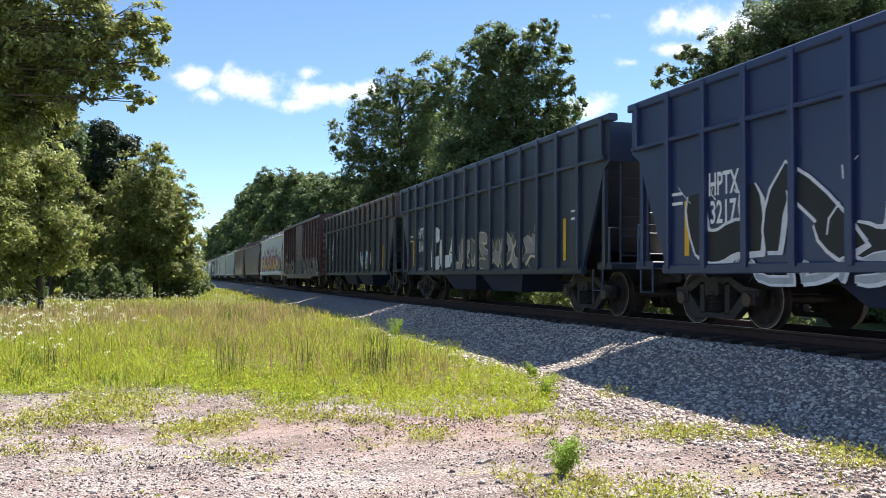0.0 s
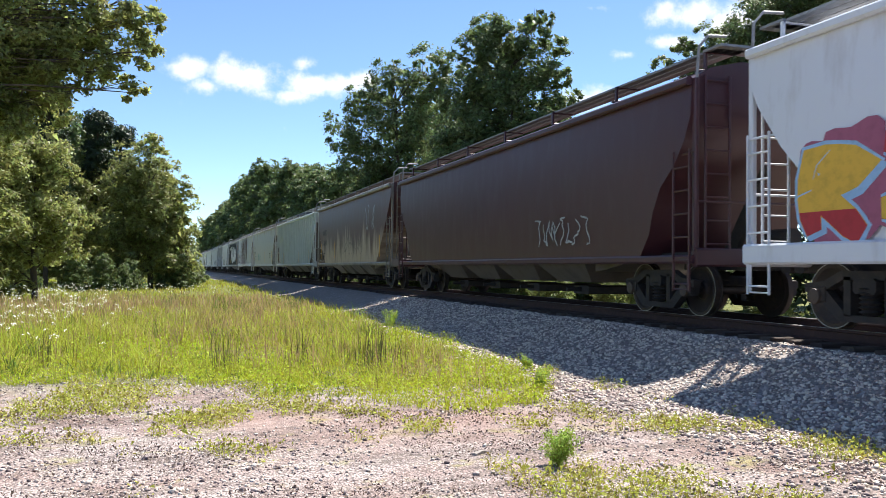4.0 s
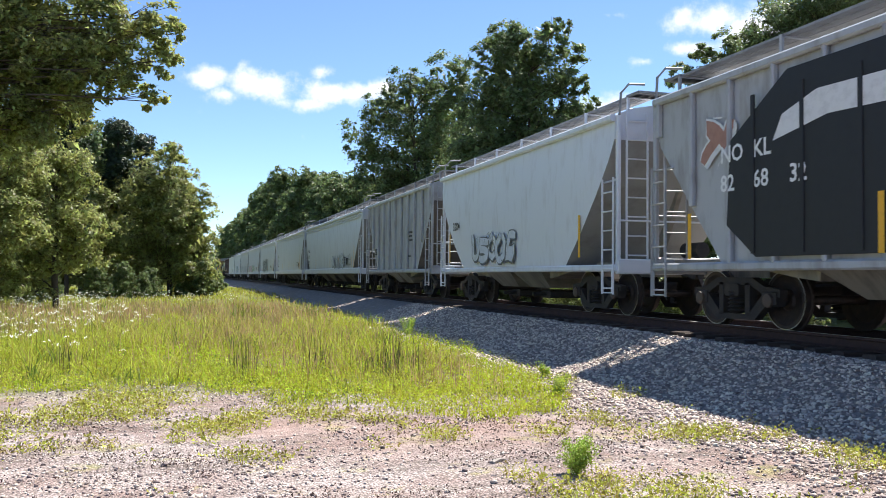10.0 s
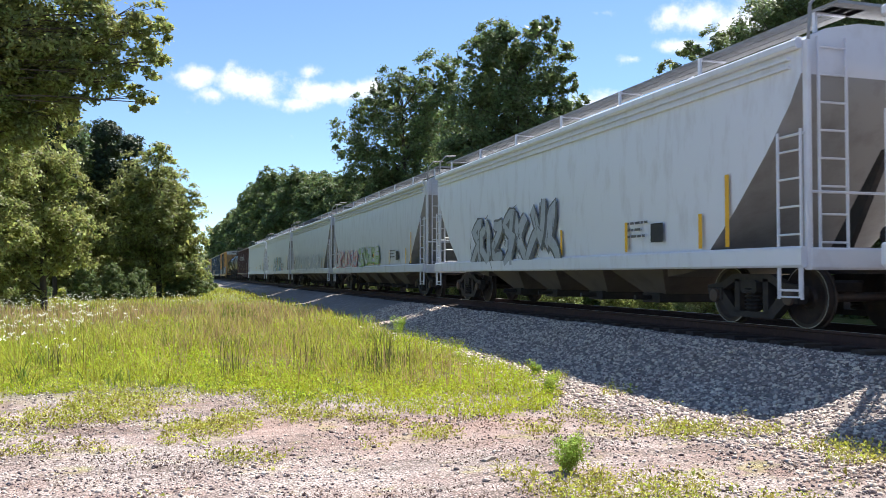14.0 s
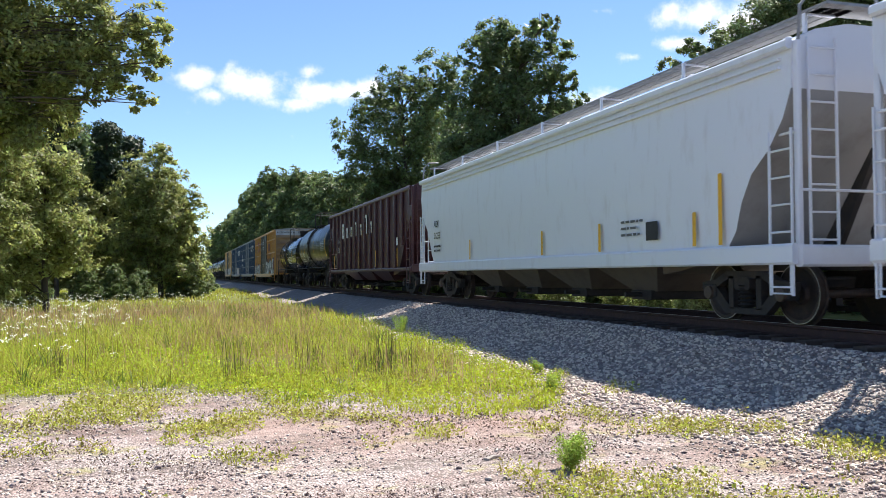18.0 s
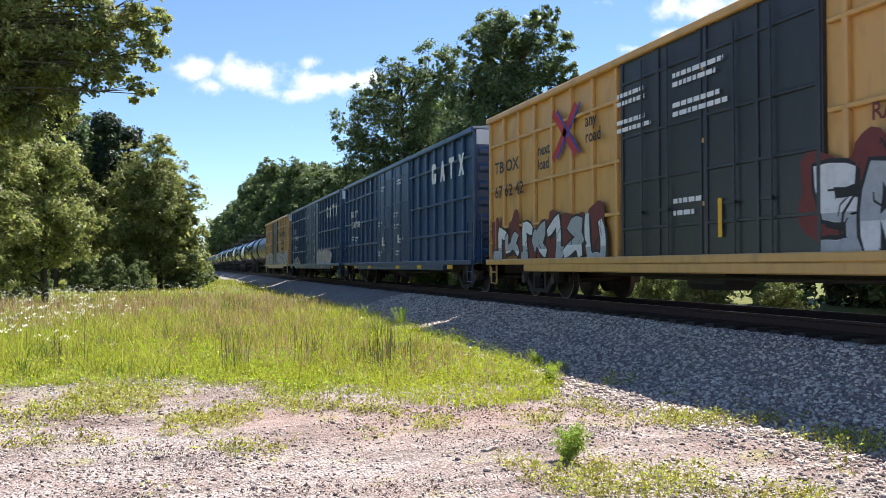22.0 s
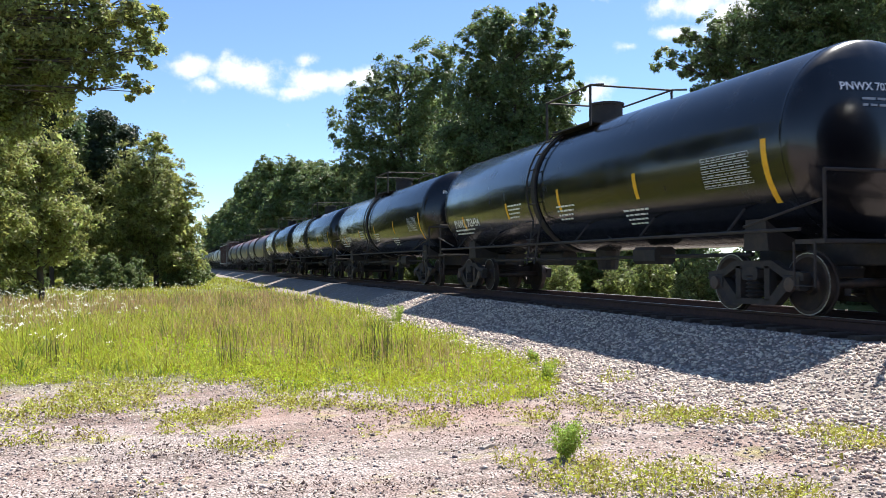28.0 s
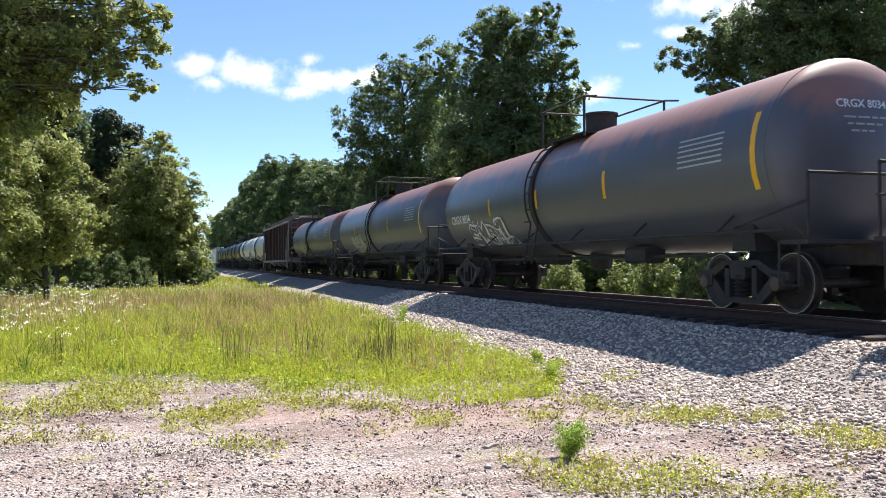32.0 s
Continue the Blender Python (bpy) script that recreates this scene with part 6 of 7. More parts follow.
    nt.links.new(bn.outputs["Normal"], b.inputs["Normal"])
    g = new("ground", array_mesh("ground", v, faces, m, True))
    tagged(g, "gravelly dirt drive giving way to meadow soil", "ground", kind="structure")


def ballast_z(x):
    d = abs(x - TRACK_X)
    pts = ((0.0, 0.50), (1.75, 0.50), (3.1, 0.10), (3.9, 0.0), (5.0, -0.06))
    for (a, b), (c, e) in zip(pts, pts[1:]):
        if d <= c:
            return b + (e - b) * (d - a) / (c - a)
    return -0.06


STONE = surface("ballast_stone", (0.52, 0.43, 0.375), (0.25, 0.20, 0.175), 0.45, 18, rough=0.9, vary=0.65, island=True)
PEBBLE = surface("drive_gravel", (0.42, 0.35, 0.32), (0.22, 0.17, 0.155), 0.5, 30, rough=0.9, vary=0.8, island=True)


def rocks(name, centres, sizes, material, label, faces20=True):
    """Many angular stones in one mesh."""
    if faces20:
        t = (1 + 5 ** 0.5) / 2
        base = np.array([(-1, t, 0), (1, t, 0), (-1, -t, 0), (1, -t, 0), (0, -1, t), (0, 1, t), (0, -1, -t), (0, 1, -t), (t, 0, -1), (t, 0, 1), (-t, 0, -1), (-t, 0, 1)]) / 1.9
        fc = np.array([(0, 11, 5), (0, 5, 1), (0, 1, 7), (0, 7, 10), (0, 10, 11), (1, 5, 9), (5, 11, 4), (11, 10, 2), (10, 7, 6), (7, 1, 8), (3, 9, 4), (3, 4, 2), (3, 2, 6), (3, 6, 8), (3, 8, 9), (4, 9, 5), (2, 4, 11), (6, 2, 10), (8, 6, 7), (9, 8, 1)])
    else:
        base = np.array([(1, 0, 0), (-1, 0, 0), (0, 1, 0), (0, -1, 0), (0, 0, 1), (0, 0, -1)], float)
        fc = np.array([(0, 2, 4), (2, 1, 4), (1, 3, 4), (3, 0, 4), (2, 0, 5), (1, 2, 5), (3, 1, 5), (0, 3, 5)])
    n, k = len(centres), len(base)
    q = rng.normal(size=(n, 3, 3))
    u, _, _ = np.linalg.svd(q)
    shape = base[None] * rng.uniform(0.6, 1.3, (n, k, 1)) * rng.uniform(0.55, 1.25, (n, 1, 3))
    v = np.einsum("nij,nkj->nki", u, shape) * np.asarray(sizes)[:, None, None]
    v[:, :, 2] *= 0.75
    v += np.asarray(centres)[:, None, :]
    f = fc[None] + (np.arange(n) * k)[:, None, None]
    ob = new(name, array_mesh(name, v.reshape(-1, 3), f.reshape(-1, 3), material))
    return tagged(ob, label, "stones", kind="stuff")


def build_track():
    # ballast bed
    cols = [TRACK_X + d for d in (-5.0, -4.4, -3.9, -3.5, -3.1, -2.6, -2.2, -1.75, -1.2, 0, 1.2, 1.75, 2.4, 3.1, 3.9, 5.0)]
    ys = [-60 + 1.0 * i for i in range(140)] + [80 + 8 * i for i in range(60)] + [700, 1000]
    v = [(x, y, ballast_z(x) + 0.03 * noise2(x, y, 0.6, 9)) for y in ys for x in cols]
    n = len(cols)
    i, j = np.meshgrid(np.arange(n - 1), np.arange(len(ys) - 1))
    a = (j * n + i).ravel()
    # bed coloured darker than its stones, to paint in the shade of the gaps
    bed = surface("ballast_bed", (0.26, 0.22, 0.195), (0.06, 0.05, 0.044), 0.5, 24, rough=0.95, bump=1.0, bump_scale=26, third=(0.45, 0.41, 0.38), third_amount=0.3, third_scale=3)
    tagged(new("ballast", array_mesh("ballast", v, np.stack([a, a + 1, a + n + 1, a + n], 1), bed)), "grey crushed-stone ballast bed of the railway", "ballast", kind="structure")
    # rails: head, web and foot
    rust = surface("rusty_rail", (0.045, 0.021, 0.017), (0.085, 0.04, 0.03), 0.4, 12, rough=0.8, bump=0.2)
    for sx in (-1, 1):
        x = TRACK_X + sx * 0.755
        prof = [(-0.076, 0.0), (0.076, 0.0), (0.076, 0.012), (0.012, 0.035), (0.009, 0.13), (0.037, 0.145), (0.037, 0.172), (0.028, 0.18), (-0.028, 0.18), (-0.037, 0.172), (-0.037, 0.145), (-0.009, 0.13), (-0.012, 0.035), (-0.076, 0.012)]
        rl = new("rail", loft([[(x + px, y, RAIL_Z - 0.18 + pz) for px, pz in prof] for y in (-60, 900)]).mesh("rail", rust))
        tagged(rl, "rusty steel rail with a bright worn head", "rail", "rails of the track")
        part("rail_head", Form().box(x - 0.024, x + 0.024, -60, 900, RAIL_Z - 0.002, RAIL_Z + 0.003), TREAD, rl, "bright worn running surface")
    # sleepers
    wood = surface("creosoted_wood", (0.055, 0.038, 0.03), (0.10, 0.075, 0.06), 0.45, 5, (0.4, 6, 3), 0.9, bump=0.5, vary=0.3)
    me = Form().box(-1.3, 1.3, -0.115, 0.115, -0.16, 0.03, 0.015).mesh("sleeper", wood)
    for k in range(150):
        s = new("sleeper", me)
        s.location = (TRACK_X, -6 + k * 0.53, RAIL_Z - 0.2)
        s.rotation_euler = (0, 0, 0.02 * math.sin(k * 7.3))
        tagged(s, "dark creosoted wooden railway sleeper", "sleeper", "sleepers under the rails")
    # loose stones
    n = 40000
    y = 3.2 + 27 * rng.random(n) ** 1.6
    x = 4.2 + 3.95 * rng.random(n) ** 0.8
    z = np.array([max(ballast_z(p) + 0.03 * noise2(p, q, 0.6, 9), ground_z(p, q)) for p, q in zip(x, y)])
    s = rng.uniform(0.014, 0.034, n) * (1 + y / 50)
    keep = (x > 5.2) | (rng.random(n) < (x - 3.9) / 1.5)
    rocks("ballast_stones", np.stack([x, y, z + s * 0.15], 1)[keep], s[keep], STONE, "loose grey crushed ballast stones", False)
    n = 42000
    y = 3.4 + 9.5 * rng.random(n) ** 1.25
    x = -4.5 + 10.5 * rng.random(n)
    d = np.array([0.4 + 1.1 * noise2(p, q, 0.55, 5) + 0.5 * noise2(p, q, 2.2, 6) for p, q in zip(x, y)])
    keep = (rng.random(n) < np.clip(d + 0.25 * (x > 2.5), 0.12, 1)) & (x < 5.6)
    x, y = x[keep], y[keep]
    z = np.array([ground_z(p, q) for p, q in zip(x, y)])
    s = rng.uniform(0.006, 0.021, len(x)) * np.where(rng.random(len(x)) < 0.05, 1.7, 1)
    rocks("drive_gravel", np.stack([x, y, z + s * 0.2], 1), s, PEBBLE, "scattered pale gravel on the dirt drive", False)


# ---------------------------------------------------------------- plants
def blades(name, x, y, z, h, w, material, label, lean=0.8, category="grass"):
    """Bent grass blades: three quads narrowing to a tip, as one mesh."""
    n = len(x)
    az = rng.uniform(0, math.tau, n)
    bend = rng.uniform(0.05, 1.0, n) ** 1.4 * lean * h
    dx, dy = np.cos(az), np.sin(az)
    sa = rng.uniform(0, math.tau, n)
    sx, sy = np.cos(sa) * w / 2, np.sin(sa) * w / 2
    v = np.zeros((n, 7, 3))
    for k, (u, t) in enumerate(((0, 1.0), (0.4, 0.85), (0.75, 0.55))):
        cx, cy, cz = x + dx * bend * u * u, y + dy * bend * u * u, z + h * u * (1 - 0.1 * u)
        v[:, 2 * k] = np.stack([cx - sx * t, cy - sy * t, cz], 1)
        v[:, 2 * k + 1] = np.stack([cx + sx * t, cy + sy * t, cz], 1)
    v[:, 6] = np.stack([x + dx * bend, y + dy * bend, z + h * 0.9], 1)
    tri = np.array([(0, 1, 3), (0, 3, 2), (2, 3, 5), (2, 5, 4), (4, 5, 6)])
    f = tri[None] + (np.arange(n) * 7)[:, None, None]
    ob = new(name, array_mesh(name, v.reshape(-1, 3), f.reshape(-1, 3), material))
    return tagged(ob, label, category, kind="stuff")


GRASS = surface("meadow_grass", (0.40, 0.42, 0.045), (0.54, 0.48, 0.12), 0.45, 1.1, rough=0.8, vary=0.55, island=True, translucent=0.4, third=(0.36, 0.24, 0.13), third_amount=0.4, third_scale=0.35)
LUSH = surface("lush_short_grass", (0.38, 0.44, 0.028), (0.55, 0.50, 0.07), 0.4, 1.5, rough=0.85, vary=0.45, island=True, translucent=0.4)
COARSE = surface("coarse_grass", (0.15, 0.21, 0.03), (0.25, 0.28, 0.05), 0.4, 1.0, rough=0.7, vary=0.4, island=True, translucent=0.35)
STRAW = surface("seeding_grass", (0.46, 0.31, 0.17), (0.36, 0.19, 0.12), 0.4, 1.0, rough=0.7, vary=0.4, island=True, translucent=0.35)
THRIFTY = surface("gravel_weed_leaves", (0.36, 0.37, 0.05), (0.48, 0.39, 0.12), 0.5, 3.0, rough=0.85, vary=0.55, island=True, translucent=0.35)
PETAL = surface("white_petals", (0.66, 0.68, 0.55), (0.5, 0.52, 0.38), 0.3, 6, rough=0.7, vary=0.15, island=True)


def build_meadow():
    # tall grass, denser near its front edge
    def field(n, x0, x1, y0, y1, power, keep_fn):
        y = y0 + (y1 - y0) * rng.random(n) ** power
        x = x0 + (x1 - x0) * rng.random(n)
        k = np.array([p < grass_edge(q) + 0.35 * noise2(p, q, 0.9, 2) and q > grass_front(p) + 0.7 * noise2(p, q, 1.1, 4) + 0.9 * noise2(p, q, 0.45, 24) and keep_fn(p, q) for p, q in zip(x, y)])
        return x[k], y[k]

    def tall(p, q):
        return q - grass_front(p) > 1.0 + 0.8 * noise2(p, q, 0.6, 8) and grass_edge(q) - p > 0.8 + 0.4 * noise2(p, q, 0.7, 6)

    def tufts(n, per, spread, x0, x1, y0, y1, power, keep_fn):
        """Blades gathered round tuft centres: places, and one growth factor a tuft."""
        x, y = field(n, x0, x1, y0, y1, power, keep_fn)
        vigour = np.clip(rng.lognormal(0.0, 0.42, len(x)), 0.35, 2.4)
        big = np.array([0.8 + 1.1 * noise2(p, q, 0.35, 11) + 0.7 * noise2(p, q, 1.1, 12) for p, q in zip(x, y)])
        grow = np.array([min(1.0, 0.3 + 0.13 * (q - grass_front(p))) for p, q in zip(x, y)])
        h = np.repeat(np.clip(vigour * big * grow, 0.12, 2.0), per)
        wide = np.repeat(spread * (0.6 + 0.6 * vigour), per)
        return np.repeat(x, per) + rng.normal(size=len(h)) * wide, np.repeat(y, per) + rng.normal(size=len(h)) * wide, h

    x, y, h = tufts(6200, 11, 0.06, -8, 6, 8, 26, 1.35, tall)
    blades("meadow_grass", x, y, np.zeros(len(x)), rng.uniform(0.10, 0.36, len(x)) * h, rng.uniform(0.005, 0.010, len(x)) * (1 + y / 40), GRASS, "tall yellow-green meadow grass", 1.3)
    x, y, h = tufts(2600, 11, 0.14, -20, 6.4, 24, 95, 1.6, lambda p, q: True)
    blades("meadow_grass", x, y, np.zeros(len(x)), rng.uniform(0.12, 0.36, len(x)) * np.minimum(h, 1.0), rng.uniform(0.012, 0.026, len(x)) * (1 + y / 90), GRASS, "tall yellow-green meadow grass farther off")
    # short lush fringe
    x, y = field(62000, -5, 6.3, 8, 34, 1.5, lambda p, q: not tall(p, q) or noise2(p, q, 0.5, 1) > 0.05)
    lush = np.array([max(0.3, 1.0 + 1.2 * noise2(p, q, 1.6, 91) + 0.8 * noise2(p, q, 5.0, 92)) for p, q in zip(x, y)])
    blades("short_grass", x, y, np.zeros(len(x)), rng.uniform(0.03, 0.11, len(x)) * lush, rng.uniform(0.006, 0.012, len(x)) * (1 + y / 40), LUSH, "short bright green grass along the meadow's edge", 1.2)
    # coarse dark-leaved clumps that break up the meadow
    x, y, h = tufts(420, 26, 0.10, -8, 5.4, 9.5, 40, 1.2, lambda p, q: noise2(p, q, 0.8, 95) > -0.1)
    blades("coarse_grass", x, y, np.zeros(len(x)), rng.uniform(0.10, 0.34, len(x)) * h, rng.uniform(0.008, 0.016, len(x)) * (1 + y / 40), COARSE, "coarse darker green clumps in the meadow", 1.0)
    # seed heads, in drifts
    x, y = field(17000, -8, 5, 10, 42, 1.0, lambda p, q: tall(p, q) and q - grass_front(p) > 1.6 + 2.0 * noise2(p, q, 0.5, 71) and noise2(p, q, 0.22, 15) + 0.6 * noise2(p, q, 0.9, 16) > -0.05)
    blades("seeding_grass", x, y, np.zeros(len(x)), rng.uniform(0.18, 0.55, len(x)), rng.uniform(0.004, 0.009, len(x)) * (1 + y / 30), STRAW, "brown-pink seeding grass stalks", 0.5)
    # tall dark stalk clumps
    cx = [(2.75, 12.4), (2.95, 12.6), (2.6, 12.9), (1.9, 12.9), (0.85, 12.9), (0.75, 13.2), (3.1, 12.2), (2.85, 12.0), (2.0, 13.4), (-1.6, 14.0)]
    x = np.concatenate([rng.normal(p, 0.13, 22) for p, q in cx])
    y = np.concatenate([rng.normal(q, 0.12, 22) for p, q in cx])
    blades("dark_stalks", x, y, np.zeros(len(x)), rng.uniform(0.3, 0.85, len(x)), np.full(len(x), 0.009), surface("dark_stalk", (0.10, 0.10, 0.03), (0.14, 0.09, 0.04), 0.4, 3, rough=0.7, vary=0.3, island=True), "clumps of dark dry stalks in the meadow", 0.2)

    # low broad-leaved weeds: along the meadow's front, and in patches on the gravel
    def low_weeds(name, x, y, size, height, label, leaf=LUSH):
        z = np.array([ground_z(p, q) for p, q in zip(x, y)]) + rng.uniform(0.0, 1.0, len(x)) ** 1.6 * height
        v, f = leaf_cloud(rng, np.stack([x, y, z], 1), np.full(len(x), 0.012), 1, 1.0)
        v = v.reshape(-1, 3, 3)
        mid = v.mean(1, keepdims=True)
        v = mid + (v - mid) * (size * rng.uniform(0.6, 1.5, len(x)) * (1 + y / 40))[:, None, None]
        tagged(new(name, array_mesh(name, v.reshape(-1, 3), f, leaf)), label, "weeds", kind="stuff")

    x, y = field(190000, -6, 6, 7.5, 20, 1.6, lambda p, q: noise2(p, q, 0.9, 41) + 0.6 * noise2(p, q, 3.0, 42) > -0.22)
    rise = np.array([max(0.25, 1.0 + 1.3 * noise2(p, q, 1.7, 43) + 0.9 * noise2(p, q, 4.5, 44)) for p, q in zip(x, y)])
    low_weeds("leafy_ground_cover", x, y, 0.019, 0.17 * rise, "low bright leafy weeds at the foot of the meadow")
    x, y, h = tufts(2600, 22, 0.09, -7, 5.6, 9.2, 26, 1.3, lambda p, q: noise2(p, q, 0.7, 97) + 0.5 * noise2(p, q, 2.6, 98) > 0.0)
    low_weeds("meadow_forbs", x, y, 0.021, 0.27 * np.minimum(h, 1.4), "broad-leaved wild plants standing among the grass", LUSH)
    x, y, h = tufts(1500, 20, 0.08, -7, 5.4, 9.6, 28, 1.3, lambda p, q: noise2(p, q, 0.9, 99) > 0.02)
    low_weeds("dark_forbs", x, y, 0.020, 0.25 * np.minimum(h, 1.5), "darker green leafy plants among the grass", COARSE)
    n = 270000
    y = 3.6 + 8.6 * rng.random(n) ** 1.2
    x = -4.5 + 10.2 * rng.random(n)
    spots = ((4.75, 7.3, 0.45), (4.45, 7.0, 0.3), (5.3, 6.0, 0.35), (5.5, 5.5, 0.4), (2.6, 5.6, 0.45), (3.3, 5.2, 0.4), (3.0, 5.9, 0.3), (4.7, 6.9, 0.35), (4.4, 7.1, 0.3), (4.6, 5.1, 0.3), (5.2, 5.6, 0.3), (2.7, 5.3, 0.4), (3.2, 5.5, 0.35), (0.3, 8.6, 0.7), (1.1, 9.3, 0.6), (-0.9, 9.8, 0.7), (3.4, 7.7, 0.35), (4.0, 8.3, 0.5), (3.9, 4.7, 0.4), (2.3, 7.6, 0.35), (0.6, 7.2, 0.4), (4.2, 7.9, 0.4))

    def weedy(p, q):
        k = noise2(p, q, 0.8, 51) + 0.75 * noise2(p, q, 2.7, 52) + 0.7 * noise2(p, q, 6.0, 53)
        k += max(0.95 * math.exp(-((p - a) ** 2 + (q - b) ** 2) / (r * r)) for a, b, r in spots)
        return k > 0.76 - 0.10 * max(0.0, q - 6.5)
    ok = np.array([weedy(p, q) for p, q in zip(x, y)])
    low_weeds("gravel_weeds", x[ok], y[ok], 0.019, 0.085, "sparse low weeds growing through the gravel", THRIFTY)
    x, y = x[ok][::8], y[ok][::8]
    z = np.array([ground_z(p, q) for p, q in zip(x, y)])
    blades("gravel_grass", x, y, z, rng.uniform(0.03, 0.11, len(x)), rng.uniform(0.004, 0.008, len(x)), THRIFTY, "thin grass blades among the gravel weeds", 1.2)
    # matted dry litter in dark streaks on the drive
    n = 150000
    x = -4.5 + 9.6 * rng.random(n)
    y = 3.6 + 8.0 * rng.random(n) ** 1.15
    drifts = ((-2.9, 9.4, 0.5), (-2.2, 9.3, 0.5), (-2.6, 6.6, 0.5), (-1.9, 6.5, 0.4), (0.3, 6.9, 0.5), (2.3, 7.9, 0.7), (2.9, 8.2, 0.6), (1.6, 8.4, 0.5), (2.2, 6.9, 0.5), (3.4, 7.2, 0.4), (-1.0, 5.6, 0.5), (1.0, 5.5, 0.5))

    def littered(p, q):
        k = noise.noise((p * 0.5, q * 1.7, 61.0)) + 0.6 * noise.noise((p * 1.6, q * 4.5, 62.0)) + 0.4 * noise.noise((p * 6.0, q * 12.0, 63.0))
        return k + max(0.8 * math.exp(-(((p - a) / 1.6) ** 2 + (q - b) ** 2) / (r * r)) for a, b, r in drifts) > 0.42
    ok = np.array([littered(p, q) for p, q in zip(x, y)])
    low_weeds("dry_litter", x[ok], y[ok], 0.012, 0.02, "matted dark dry litter on the gravel", surface("dry_litter", (0.13, 0.09, 0.072), (0.27, 0.175, 0.135), 0.4, 9, rough=0.9, vary=0.6, island=True))
    # wild flowers by the left of the meadow
    n = 1400
    x = rng.uniform(-9, 2.6, n)
    y = rng.uniform(14, 46, n)
    ok = np.array([noise2(p, q, 0.13, 33) > (-0.1 if p < -2 else 0.12) for p, q in zip(x, y)])
    x, y = x[ok], y[ok]
    n = len(x)
    c, f = [], []
    for i in range(n):
        h = rng.uniform(0.3, 0.7)
        for _ in range(5):
            ox, oy, oz = rng.normal(0, 0.03), rng.normal(0, 0.03), rng.normal(0, 0.012)
            r = rng.uniform(0.006, 0.015)
            k = len(c)
            c += [(x[i] + ox + r * math.cos(q * math.tau / 5), y[i] + oy + r * math.sin(q * math.tau / 5), h + oz + 0.01 * (q % 2)) for q in range(5)]
            f.append((k, k + 1, k + 2, k + 3, k + 4))
    tagged(new("wild_flowers", array_mesh("wild_flowers", c, f, PETAL)), "white umbels of wild flowers above the grass", "flowers", kind="stuff")
    blades("flower_stems", x, y, np.zeros(n), np.full(n, 0.62), np.full(n, 0.012), GRASS, "thin green flower stems", 0.05)


LEAF = surface("broad_leaves", (0.13, 0.18, 0.066), (0.245, 0.27, 0.10), 0.45, 0.9, rough=0.5, vary=0.5, island=True, translucent=0.5)
LEAF_LIGHT = surface("sunny_leaves", (0.285, 0.31, 0.10), (0.42, 0.41, 0.145), 0.45, 0.9, rough=0.45, vary=0.55, island=True, translucent=0.6)
LEAF_MID = surface("fresh_leaves", (0.185, 0.225, 0.072), (0.315, 0.33, 0.115), 0.45, 0.9, rough=0.48, vary=0.5, island=True, translucent=0.58)
NEEDLE = surface("pine_foliage", (0.04, 0.065, 0.025), (0.07, 0.095, 0.03), 0.4, 0.9, rough=0.5, vary=0.4, island=True, translucent=0.2)
BARK = surface("bark", (0.09, 0.07, 0.055), (0.05, 0.04, 0.032), 0.5, 4, (3, 3, 0.5), 0.95, bump=0.8, bump_scale=12)


def leaf_cloud(rnd, centres, radii, per, size, tri=True, flat=0.6):
    """Leaves as small pointed faces round the centres, turned mostly up and outwards."""
    n = len(centres) * per
    c = np.repeat(np.asarray(centres), per, 0)
    r = np.repeat(np.asarray(radii), per)
    d = rnd.normal(size=(n, 3))
    d /= np.linalg.norm(d, axis=1)[:, None]
    p = c + d * (r * rnd.uniform(0.25, 1.0, n) ** 0.6)[:, None] * np.array([1, 1, flat])
    a = rnd.normal(size=(n, 3))
    a /= np.linalg.norm(a, axis=1)[:, None]
    b = np.cross(a, d * 0.7 + np.array([0, 0, 0.7]) + rnd.normal(scale=0.35, size=(n, 3)))
    b /= np.linalg.norm(b, axis=1)[:, None] + 1e-9
    s = size * rnd.uniform(0.6, 1.4, n)[:, None]
    if tri:
        v = np.stack([p - a * s * 0.4 - b * s * 0.36, p - a * s * 0.4 + b * s * 0.36, p + a * s * 0.65], 1)
        return v.reshape(-1, 3), np.arange(n * 3).reshape(n, 3)
    v = np.stack([p - a * s * 0.5, p + b * s * 0.32, p + a * s * 0.5, p - b * s * 0.32], 1)
    f = np.arange(n * 4).reshape(n, 4)
    return v.reshape(-1, 3), f


